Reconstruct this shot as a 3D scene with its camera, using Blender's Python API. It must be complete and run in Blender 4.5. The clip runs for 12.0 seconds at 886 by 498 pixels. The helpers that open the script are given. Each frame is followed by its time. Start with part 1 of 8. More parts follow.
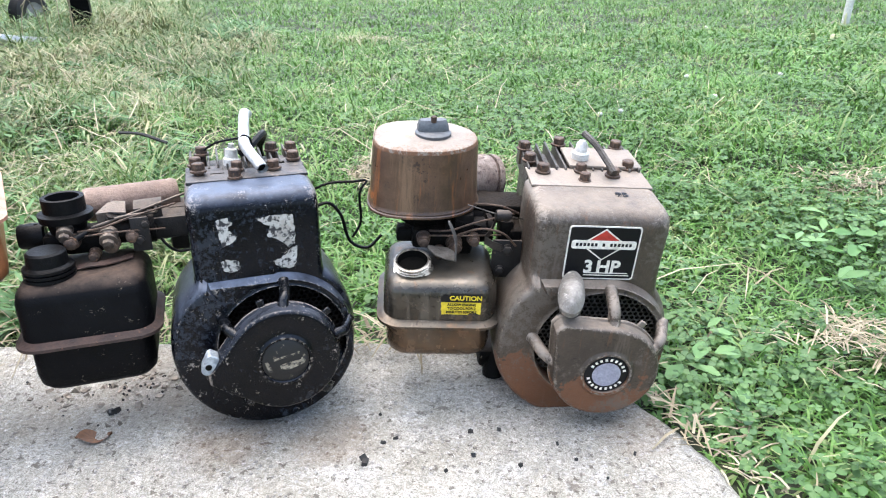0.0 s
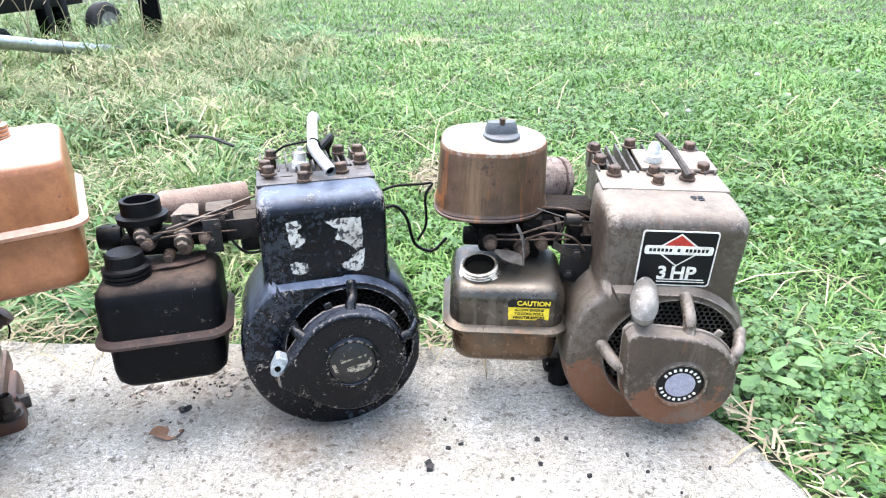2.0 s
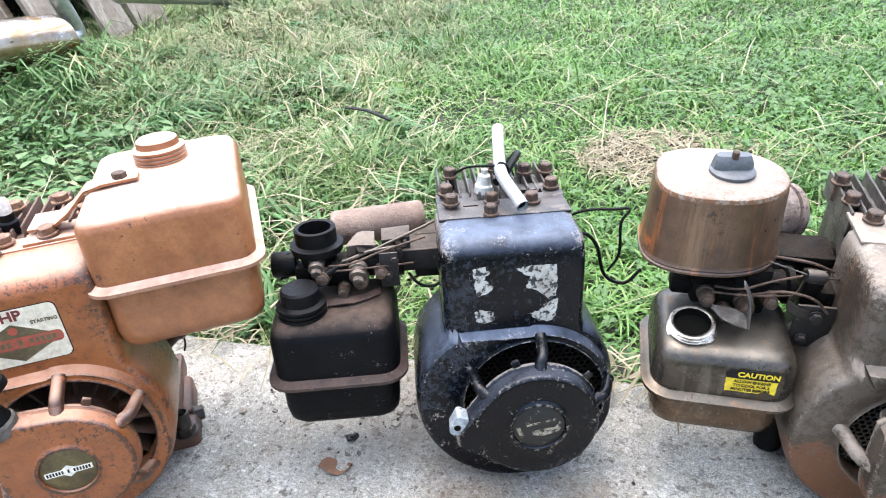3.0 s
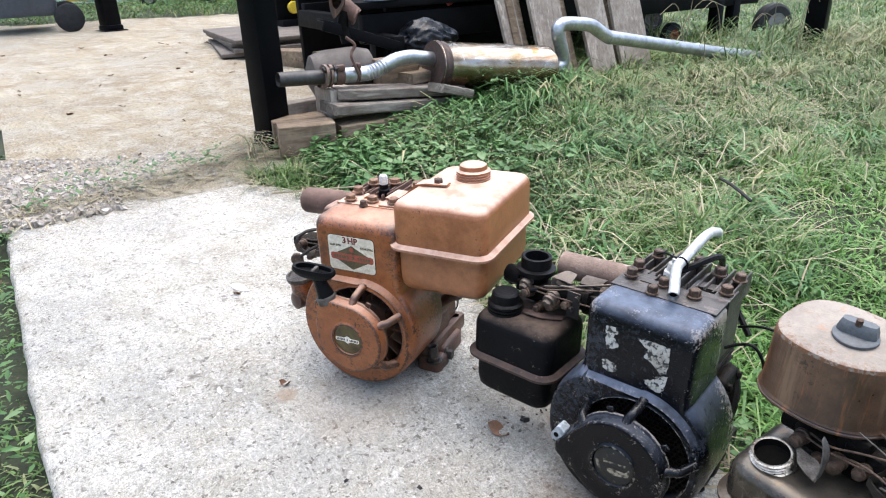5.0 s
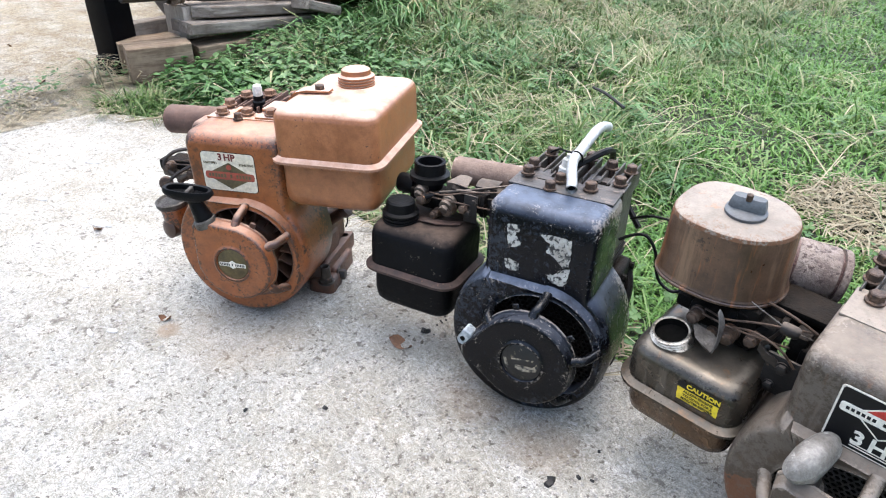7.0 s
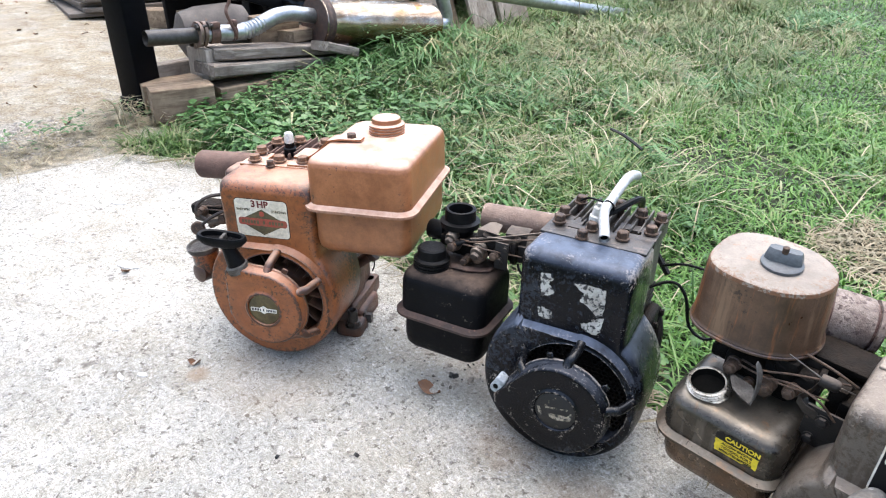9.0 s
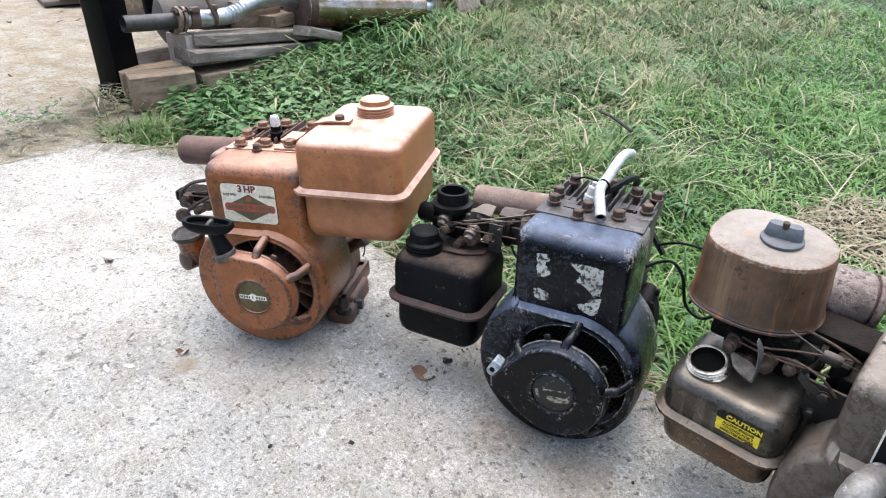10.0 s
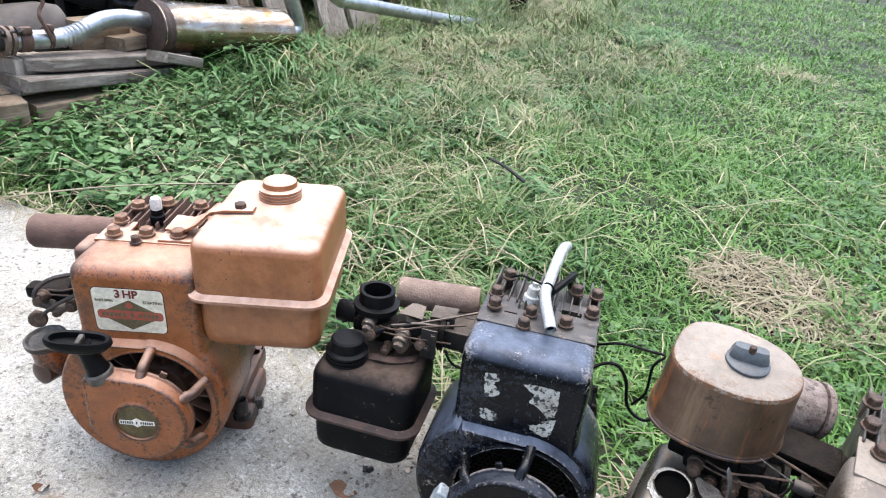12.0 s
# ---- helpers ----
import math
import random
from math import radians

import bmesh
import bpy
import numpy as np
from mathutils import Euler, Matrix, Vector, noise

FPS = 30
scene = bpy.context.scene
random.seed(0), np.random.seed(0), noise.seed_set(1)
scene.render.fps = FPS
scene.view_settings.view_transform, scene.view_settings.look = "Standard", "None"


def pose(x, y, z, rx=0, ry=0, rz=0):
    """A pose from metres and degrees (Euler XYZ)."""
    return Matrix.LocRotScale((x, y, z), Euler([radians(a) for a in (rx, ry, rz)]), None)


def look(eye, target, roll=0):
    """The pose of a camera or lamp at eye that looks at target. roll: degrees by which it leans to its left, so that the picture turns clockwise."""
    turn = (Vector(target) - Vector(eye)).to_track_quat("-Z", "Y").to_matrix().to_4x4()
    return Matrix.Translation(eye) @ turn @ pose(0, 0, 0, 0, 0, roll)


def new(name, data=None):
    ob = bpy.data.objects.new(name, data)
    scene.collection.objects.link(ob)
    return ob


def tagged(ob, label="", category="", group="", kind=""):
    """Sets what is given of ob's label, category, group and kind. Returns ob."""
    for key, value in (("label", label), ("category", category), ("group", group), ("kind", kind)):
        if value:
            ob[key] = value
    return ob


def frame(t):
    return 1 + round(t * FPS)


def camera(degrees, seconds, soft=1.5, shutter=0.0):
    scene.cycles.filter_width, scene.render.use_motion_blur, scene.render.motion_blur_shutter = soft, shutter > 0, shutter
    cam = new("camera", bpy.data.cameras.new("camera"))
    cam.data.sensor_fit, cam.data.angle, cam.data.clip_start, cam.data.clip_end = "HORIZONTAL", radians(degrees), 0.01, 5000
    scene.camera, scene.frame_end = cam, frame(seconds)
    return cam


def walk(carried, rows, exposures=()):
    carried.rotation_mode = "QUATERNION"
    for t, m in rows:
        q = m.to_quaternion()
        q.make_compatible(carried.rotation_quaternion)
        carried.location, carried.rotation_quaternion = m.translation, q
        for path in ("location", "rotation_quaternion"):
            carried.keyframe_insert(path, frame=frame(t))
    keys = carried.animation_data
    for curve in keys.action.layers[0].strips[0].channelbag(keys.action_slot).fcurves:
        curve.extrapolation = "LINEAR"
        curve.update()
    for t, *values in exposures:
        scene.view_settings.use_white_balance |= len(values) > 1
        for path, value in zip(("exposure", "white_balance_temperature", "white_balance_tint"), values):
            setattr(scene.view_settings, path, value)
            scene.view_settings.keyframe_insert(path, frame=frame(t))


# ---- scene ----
cam = camera(65.9, 12.0, 1.1)
METRES, EYE, TILT, LEAN, TURN = 1.3, 0.53, -24.0, 1.4, 0.0
ROWS = [
    (0.0, 0.0, 0.0, 0.0, 0.0, 0.0, -0.0),
    (0.5, 0.008, 0.0135, -0.0045, -3.57, -0.23, -0.12),
    (1.0, 0.003, 0.0099, -0.0026, -2.85, 0.01, -0.4),
    (1.5, -0.0002, 0.0078, -0.001, 0.1, 0.57, -0.5),
    (2.0, -0.0112, 0.0074, 0.0019, 4.61, 0.12, -0.47),
    (2.2, -0.0202, 0.0150, -0.0009, 8.95, 0.25, -0.67),
    (2.5, -0.0575, 0.0382, 0.0059, 13.81, -2.41, -2.06),
    (2.7, -0.0594, 0.0616, 0.0267, 17.51, -5.02, -1.75),
    (3.0, -0.0804, 0.0756, 0.0884, 15.32, -5.67, -2.62),
    (3.2, -0.0580, 0.0754, 0.1351, 19.16, -5.73, -3.23),
    (3.5, -0.0375, 0.0613, 0.1718, 22.68, -3.94, -4.13),
    (3.7, 0.0077, 0.0683, 0.1560, 28.72, -4.71, -7.63),
    (5.3, 0.2473, 0.0413, 0.1660, 57.06, -11.88, -19.25),
    (5.5, 0.2666, 0.0673, 0.1684, 54.61, -9.66, -18.61),
    (6.0, 0.2556, 0.0938, 0.1374, 50.33, -9.82, -18.52),
    (6.5, 0.201, 0.0775, 0.1129, 45.61, -14.85, -18.57),
    (7.0, 0.1824, 0.052, 0.1242, 44.31, -13.33, -17.72),
    (7.2, 0.1799, 0.0405, 0.1266, 44.70, -12.41, -17.65),
    (8.8, 0.1657, 0.0290, 0.1316, 45.15, -11.28, -17.35),
    (9.0, 0.1631, 0.0277, 0.133, 44.86, -10.87, -17.68),
    (9.5, 0.1589, 0.0309, 0.1284, 43.77, -10.7, -17.77),
    (10.0, 0.1507, 0.0325, 0.1219, 43.37, -11.36, -17.02),
    (10.5, 0.1439, 0.0254, 0.1229, 41.88, -10.79, -16.79),
    (11.0, 0.1117, -0.0017, 0.1228, 39.5, -10.19, -16.81),
    (11.5, 0.0797, -0.0162, 0.157, 36.54, -9.37, -17.0),
    (12.0, 0.0169, 0.0458, 0.1801, 30.39, -7.22, -17.64),
]
walk(cam, [(t, pose(0, 0, EYE, TILT, LEAN, TURN) @ pose(METRES * x, METRES * y, METRES * z, 90 + pitch, roll, yaw)) for t, x, y, z, yaw, pitch, roll in ROWS], exposures=[(t, e, 6270, 10) for t, e in ((0.0, 1.95), (0.6, 2.2), (1.5, 2.36), (2.5, 2.37), (3.0, 2.16), (3.5, 2.05), (3.7, 1.97), (5.3, 1.46), (6.0, 1.44), (7.2, 1.68), (9.0, 1.67), (9.5, 1.60), (10.5, 1.52), (11.2, 1.50), (12.0, 1.62))])


# ---- light ----
world = bpy.data.worlds.new("sky")
scene.world = world
world.use_nodes = True
SUN_UP, SUN_ROUND = radians(78), radians(330)
sky = world.node_tree.nodes.new("ShaderNodeTexSky")
sky.sky_type, sky.sun_disc, sky.sun_elevation, sky.sun_rotation = "NISHITA", False, SUN_UP, SUN_ROUND
sky.dust_density, sky.ozone_density, sky.air_density = 3.5, 1.0, 1.0
world.node_tree.links.new(sky.outputs[0], world.node_tree.nodes["Background"].inputs[0])
world.node_tree.nodes["Background"].inputs[1].default_value = 0.15
sun = new("sun", bpy.data.lights.new("sun", "SUN"))
sun.data.energy, sun.data.angle, sun.data.color = 1.6, radians(100), (0.97, 0.985, 1.0)
sun.matrix_world = look((0, 0, 5), (-5 * math.sin(SUN_ROUND) / math.tan(SUN_UP), -5 * math.cos(SUN_ROUND) / math.tan(SUN_UP), 0))


# ---- materials ----
def mat(name, base, dark, wear=None, scale=30.0, rough=0.6, metal=0.0, bump=0.25, worn=0.62, wear_scale=60.0, rough_var=0.15, fine=400.0, island=0.0, spec=0.5, dust_sheen=None, dusty=0.6, chips=None, chip_at=0.7, chip_scale=260.0, edge=None, edge_at=0.53, streak=None, streak_at=0.56, along=2, streak_scale=1.0, streak_power=0.8, low=None, dust_sheen_lo=0.45, scuff=None, scuff_at=0.56):
    """A surface of two tones at a large and a small scale, with patches of wear, a varied gloss and fine relief."""
    m = bpy.data.materials.new(name)
    m.use_nodes = True
    nt = m.node_tree
    N, K = nt.nodes, nt.links
    bsdf = N["Principled BSDF"]
    tc = N.new("ShaderNodeTexCoord")

    def noise_node(s, detail=6.0, rgh=0.6):
        n = N.new("ShaderNodeTexNoise")
        n.inputs["Scale"].default_value, n.inputs["Detail"].default_value, n.inputs["Roughness"].default_value = s, detail, rgh
        K.new(tc.outputs["Object"], n.inputs["Vector"])
        return n

    def ramp(src, lo, hi, a=(0, 0, 0, 1), b=(1, 1, 1, 1)):
        r = N.new("ShaderNodeValToRGB")
        r.color_ramp.elements[0].position, r.color_ramp.elements[1].position = lo, hi
        r.color_ramp.elements[0].color, r.color_ramp.elements[1].color = a, b
        K.new(src, r.inputs[0])
        return r

    def mix(fac, a, b, mode="MIX"):
        x = N.new("ShaderNodeMix")
        x.data_type, x.blend_type = "RGBA", mode
        for sock, v in ((x.inputs[0], fac), (x.inputs[6], a), (x.inputs[7], b)):
            if isinstance(v, (int, float)):
                sock.default_value = v
            elif isinstance(v, tuple):
                sock.default_value = (*v[:3], 1)
            else:
                K.new(v, sock)
        return x.outputs[2]

    big, small, speck = noise_node(scale), noise_node(scale * 5, 4), noise_node(fine, 3)
    col = mix(ramp(big.outputs[0], 0.38, 0.66).outputs[0], tuple(dark), tuple(base))
    col = mix(0.45, col, ramp(small.outputs[0], 0.34, 0.68, (0.35, 0.33, 0.31, 1), (1, 1, 1, 1)).outputs[0], "MULTIPLY")
    col = mix(0.2, col, ramp(speck.outputs[0], 0.35, 0.65, (0.3, 0.3, 0.3, 1), (1, 1, 1, 1)).outputs[0], "MULTIPLY")
    if wear:
        wn = noise_node(wear_scale, 10, 0.7)
        col = mix(ramp(wn.outputs[0], worn, worn + 0.05).outputs[0], col, tuple(wear))
    if chips:
        cn, cm = noise_node(chip_scale, 8, 0.75), noise_node(chip_scale * 0.12, 3)
        both = N.new("ShaderNodeMath")
        both.operation = "MULTIPLY_ADD"
        both.inputs[1].default_value = 0.55
        K.new(cm.outputs[0], both.inputs[0])
        K.new(cn.outputs[0], both.inputs[2])
        col = mix(ramp(both.outputs[0], chip_at + 0.27, chip_at + 0.31).outputs[0], col, tuple(chips))
    if streak:
        mp = N.new("ShaderNodeMapping")
        mp.inputs["Scale"].default_value = [0.09 if k == along else 1.0 for k in range(3)]
        K.new(tc.outputs["Object"], mp.inputs["Vector"])
        for k, (c, s) in enumerate(zip(streak, (70, 45, 110))):
            sn = noise_node(s * streak_scale, 6, 0.65)
            K.new(mp.outputs[0], sn.inputs["Vector"])
            col = mix(ramp(sn.outputs[0], streak_at, streak_at + 0.12, (0, 0, 0, 1), (streak_power, streak_power, streak_power, 1)).outputs[0], col, tuple(c))
    if low:
        sz = N.new("ShaderNodeSeparateXYZ")
        K.new(tc.outputs["Object"], sz.inputs[0])
        ln = noise_node(22, 8, 0.7)
        la = N.new("ShaderNodeMath")
        la.operation = "MULTIPLY_ADD"
        la.inputs[1].default_value = -0.16
        K.new(ln.outputs[0], la.inputs[0])
        K.new(sz.outputs[2], la.inputs[2])
        col = mix(ramp(la.outputs[0], low[1] - 0.08, low[2] - 0.08, (*[low[3] if len(low) > 3 else 0.55] * 3, 1), (0, 0, 0, 1)).outputs[0], col, tuple(low[0]))
    if edge:
        ge = N.new("ShaderNodeNewGeometry")
        en = noise_node(210, 6, 0.75)
        ea = N.new("ShaderNodeMath")
        ea.operation = "MULTIPLY_ADD"
        ea.inputs[1].default_value = 0.18
        K.new(en.outputs[0], ea.inputs[0])
        K.new(ge.outputs["Pointiness"], ea.inputs[2])
        col = mix(ramp(ea.outputs[0], edge_at + 0.09, edge_at + 0.10).outputs[0], col, tuple(edge))
    if scuff:
        sm, sn = noise_node(9, 5, 0.6), noise_node(130, 8, 0.8)
        sa = N.new("ShaderNodeMath")
        sa.operation = "MULTIPLY_ADD"
        sa.inputs[1].default_value = 0.8
        K.new(sm.outputs[0], sa.inputs[0])
        K.new(sn.outputs[0], sa.inputs[2])
        col = mix(ramp(sa.outputs[0], scuff_at + 0.36, scuff_at + 0.52, (0, 0, 0, 1), (0.7, 0.7, 0.7, 1)).outputs[0], col, tuple(scuff))
    dust_sheen_fac = None
    # Tints upward faces by strength dusty: settled dust, and highlights painted into some paints.
    if dust_sheen:
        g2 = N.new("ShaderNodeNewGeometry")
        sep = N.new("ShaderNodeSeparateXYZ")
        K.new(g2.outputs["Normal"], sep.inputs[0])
        up = ramp(sep.outputs[2], dust_sheen_lo, 0.95)
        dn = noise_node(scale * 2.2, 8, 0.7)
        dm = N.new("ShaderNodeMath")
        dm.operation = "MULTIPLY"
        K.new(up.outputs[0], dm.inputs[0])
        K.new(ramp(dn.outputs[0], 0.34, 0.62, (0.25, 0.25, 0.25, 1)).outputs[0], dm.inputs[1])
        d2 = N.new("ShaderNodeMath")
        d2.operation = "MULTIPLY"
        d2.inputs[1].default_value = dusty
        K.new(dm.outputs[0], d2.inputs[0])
        dust_sheen_fac = d2.outputs[0]
        col = mix(dust_sheen_fac, col, tuple(dust_sheen))
    if island:
        geo = N.new("ShaderNodeNewGeometry")
        h = N.new("ShaderNodeHueSaturation")
        mr = N.new("ShaderNodeMapRange")
        mr.inputs[3].default_value, mr.inputs[4].default_value = 1 - island, 1 + island
        K.new(geo.outputs["Random Per Island"], mr.inputs[0])
        K.new(mr.outputs[0], h.inputs["Value"])
        K.new(col, h.inputs["Color"])
        col = h.outputs[0]
    K.new(col, bsdf.inputs["Base Color"])
    mr = N.new("ShaderNodeMapRange")
    mr.inputs[3].default_value, mr.inputs[4].default_value = max(0.05, rough - rough_var), min(1, rough + rough_var)
    K.new(small.outputs[0], mr.inputs[0])
    if dust_sheen_fac:
        rm = N.new("ShaderNodeMath")
        rm.operation = "MULTIPLY_ADD"
        rm.inputs[1].default_value = 0.4
        rm.use_clamp = True
        K.new(dust_sheen_fac, rm.inputs[0])
        K.new(mr.outputs[0], rm.inputs[2])
        K.new(rm.outputs[0], bsdf.inputs["Roughness"])
    else:
        K.new(mr.outputs[0], bsdf.inputs["Roughness"])
    bsdf.inputs["Metallic"].default_value = metal
    bsdf.inputs["Specular IOR Level"].default_value = spec
    if bump:
        bp = N.new("ShaderNodeBump")
        bp.inputs["Strength"].default_value, bp.inputs["Distance"].default_value = bump, 0.002
        add = N.new("ShaderNodeMath")
        K.new(small.outputs[0], add.inputs[0])
        K.new(speck.outputs[0], add.inputs[1])
        K.new(add.outputs[0], bp.inputs["Height"])
        K.new(bp.outputs[0], bsdf.inputs["Normal"])
    return m


M = {}
# Bluish upward tone on both black paints: thin dust plus painted sky reflection.
M["black"] = mat("black_paint", (0.0034, 0.0044, 0.0074), (0.0016, 0.002, 0.0034), (0.022, 0.019, 0.017), 11, 0.25, 0, 0.10, 0.66, 90, rough_var=0.10, dust_sheen=(0.15, 0.18, 0.245), dusty=0.62, dust_sheen_lo=0.35, chips=(0.27, 0.235, 0.20), chip_at=0.646, chip_scale=340, spec=0.2, edge=(0.20, 0.175, 0.15), edge_at=0.55, scuff=(0.028, 0.033, 0.042), scuff_at=0.605, streak=((0.020, 0.022, 0.026), (0.05, 0.056, 0.066), (0.030, 0.022, 0.016)), streak_at=0.64, streak_power=0.6)
M["black_cup"] = mat("black_cup_paint", (0.0035, 0.0042, 0.0062), (0.0018, 0.0021, 0.003), (0.022, 0.019, 0.017), 12, 0.22, 0, 0.12, 0.66, 90, rough_var=0.10, dust_sheen=(0.12, 0.135, 0.17), dusty=0.3, dust_sheen_lo=0.3, chips=(0.24, 0.205, 0.17), chip_at=0.648, chip_scale=340, spec=0.18, edge=(0.16, 0.135, 0.11), edge_at=0.552, scuff=(0.026, 0.027, 0.03), scuff_at=0.615)
M["black_strut"] = mat("worn_black_strut", (0.006, 0.0068, 0.0085), (0.003, 0.0034, 0.0045), (0.06, 0.052, 0.045), 30, 0.25, 0, 0.2, 0.64, 70, spec=0.3, chips=(0.17, 0.15, 0.13), chip_at=0.635, chip_scale=300)
M["lid"] = mat("dusty_lid", (0.29, 0.245, 0.195), (0.19, 0.15, 0.115), (0.21, 0.10, 0.045), 16, 0.58, 0, 0.3, 0.585, 60, spec=0.4, dust_sheen=(0.36, 0.315, 0.26), dusty=0.45, chips=(0.13, 0.062, 0.03), chip_at=0.60, chip_scale=120, edge=(0.14, 0.065, 0.03), edge_at=0.54)
M["black_dull"] = mat("dull_black_paint", (0.0048, 0.0048, 0.0052), (0.0026, 0.0026, 0.003), (0.03, 0.02, 0.015), 18, 0.5, 0, 0.3, 0.68, 70, spec=0.10, dust_sheen=(0.085, 0.06, 0.045), dusty=0.85, chips=(0.11, 0.09, 0.07), chip_at=0.67)
M["orange"] = mat("orange_paint", (0.35, 0.11, 0.030), (0.24, 0.068, 0.018), (0.06, 0.026, 0.015), 16, 0.34, 0, 0.2, 0.70, 70, dust_sheen=(0.52, 0.29, 0.17), dusty=0.35, chips=(0.035, 0.018, 0.012), chip_at=0.585, chip_scale=190, edge=(0.05, 0.024, 0.015), edge_at=0.52)
# Tank tops paled: bleached paint plus strong top light put into the colour.
M["orange_pale"] = mat("faded_orange_paint", (0.365, 0.141, 0.054), (0.295, 0.109, 0.041), (0.12, 0.045, 0.025), 12, 0.36, 0, 0.1, 0.74, 60, dust_sheen=(0.68, 0.49, 0.375), dusty=0.85, chips=(0.05, 0.024, 0.017), chip_at=0.655, chip_scale=170)
M["brown"] = mat("dusty_brown_paint", (0.092, 0.068, 0.047), (0.054, 0.039, 0.027), (0.18, 0.062, 0.022), 11, 0.44, 0.18, 0.3, 0.655, 20, dust_sheen=(0.235, 0.192, 0.15), dusty=0.7, dust_sheen_lo=0.3, chips=(0.02, 0.014, 0.010), chip_at=0.605, streak_power=0.5, streak=((0.05, 0.035, 0.024), (0.17, 0.138, 0.108), (0.16, 0.07, 0.028)), streak_at=0.58, low=((0.20, 0.072, 0.026), -0.045, 0.07), edge=(0.20, 0.165, 0.13), edge_at=0.545, scuff=(0.12, 0.102, 0.082), scuff_at=0.545)
M["tank_metal"] = mat("oily_grey_tank", (0.115, 0.100, 0.078), (0.046, 0.038, 0.028), (0.12, 0.062, 0.026), 13, 0.25, 0.65, 0.10, 0.62, 20, dust_sheen=(0.15, 0.13, 0.105), dusty=0.35, chips=(0.012, 0.009, 0.007), chip_at=0.60, chip_scale=90, streak_power=0.45, streak=((0.03, 0.023, 0.017), (0.20, 0.175, 0.145), (0.14, 0.07, 0.026)), streak_at=0.57, low=((0.21, 0.115, 0.055), 0.07, 0.128, 0.6))
M["rust"] = mat("rusty_steel", (0.185, 0.105, 0.075), (0.105, 0.055, 0.04), (0.25, 0.16, 0.115), 18, 0.8, 0.1, 0.5, 0.66, 40, dust_sheen=(0.26, 0.18, 0.14), dusty=0.5)
M["rust_grey"] = mat("rusty_air_cleaner", (0.136, 0.076, 0.042), (0.074, 0.041, 0.024), (0.30, 0.098, 0.030), 13, 0.34, 0.15, 0.2, 0.575, 20, spec=0.55, chips=(0.04, 0.024, 0.016), chip_at=0.63, streak_power=0.6, streak=((0.035, 0.022, 0.015), (0.21, 0.13, 0.075), (0.27, 0.095, 0.028)), streak_at=0.55)
M["rust_flange"] = mat("rusty_seam", (0.085, 0.046, 0.032), (0.04, 0.024, 0.018), (0.14, 0.07, 0.045), 50, 0.7, 0.1, 0.4, 0.6, 90)
M["bolt"] = mat("rusty_bolt", (0.15, 0.095, 0.062), (0.055, 0.036, 0.026), (0.2, 0.10, 0.05), 90, 0.6, 0.4, 0.4, 0.6, 150)
M["alu"] = mat("dirty_aluminium", (0.17, 0.155, 0.135), (0.055, 0.046, 0.038), None, 40, 0.5, 0.5, 0.4)
M["grime"] = mat("greasy_dark_metal", (0.009, 0.0075, 0.006), (0.0035, 0.003, 0.0026), (0.036, 0.022, 0.014), 40, 0.55, 0.2, 0.5, 0.66, 90, spec=0.12, dust_sheen=(0.07, 0.05, 0.035), dusty=0.3)
M["rubber"] = mat("black_rubber", (0.007, 0.007, 0.0075), (0.0038, 0.0038, 0.004), None, 40, 0.42, 0, 0.2, spec=0.11)
M["white"] = mat("white_ceramic", (0.80, 0.78, 0.72), (0.60, 0.57, 0.50), None, 60, 0.35, 0, 0.05)
M["silver"] = mat("bright_zinc", (0.52, 0.49, 0.43), (0.26, 0.23, 0.19), None, 60, 0.3, 0.9, 0.2)
M["zinc_pale"] = mat("pale_zinc", (0.50, 0.54, 0.56), (0.24, 0.27, 0.29), (0.10, 0.10, 0.10), 90, 0.42, 0.25, 0.3, 0.60, 160)
M["tube"] = mat("aluminium_paint_tube", (0.62, 0.62, 0.6), (0.45, 0.45, 0.43), None, 60, 0.4, 0.3, 0.1)
M["decal_white"] = mat("cream_decal", (0.92, 0.87, 0.75), (0.84, 0.78, 0.66), (0.4, 0.25, 0.15), 30, 0.5, 0, 0.05, 0.74, 120)
M["decal_cream"] = mat("aged_cream_decal", (0.84, 0.75, 0.58), (0.76, 0.66, 0.49), (0.42, 0.24, 0.13), 30, 0.5, 0, 0.05, 0.72, 110)
M["decal_black"] = mat("black_decal", (0.007, 0.007, 0.008), (0.005, 0.005, 0.006), None, 30, 0.42, 0, 0.03, spec=0.2)
M["decal_red"] = mat("red_decal", (0.6, 0.035, 0.02), (0.45, 0.03, 0.02), None, 40, 0.4, 0, 0.03)
M["decal_brown"] = mat("olive_brown_decal", (0.15, 0.115, 0.05), (0.10, 0.075, 0.035), (0.25, 0.07, 0.03), 40, 0.5, 0, 0.05, 0.66, 80)
M["decal_yellow"] = mat("yellow_decal", (0.85, 0.66, 0.02), (0.75, 0.55, 0.02), (0.4, 0.3, 0.05), 30, 0.45, 0, 0.03, 0.72, 150)
M["decal_worn"] = mat("worn_off_decal", (0.66, 0.64, 0.58), (0.44, 0.40, 0.34), (0.014, 0.013, 0.013), 60, 0.6, 0, 0.2, 0.50, 150)
M["decal_lilac"] = mat("pale_lilac_badge", (0.42, 0.42, 0.5), (0.33, 0.33, 0.4), None, 120, 0.45, 0.2, 0.1)
M["badge"] = mat("tarnished_brass_badge", (0.17, 0.13, 0.055), (0.09, 0.07, 0.035), (0.3, 0.27, 0.18), 60, 0.45, 0.5, 0.2, 0.66, 120)
M["badge_worn"] = mat("worn_black_badge", (0.007, 0.007, 0.007), (0.004, 0.004, 0.004), (0.34, 0.28, 0.19), 60, 0.45, 0.1, 0.2, 0.60, 55)
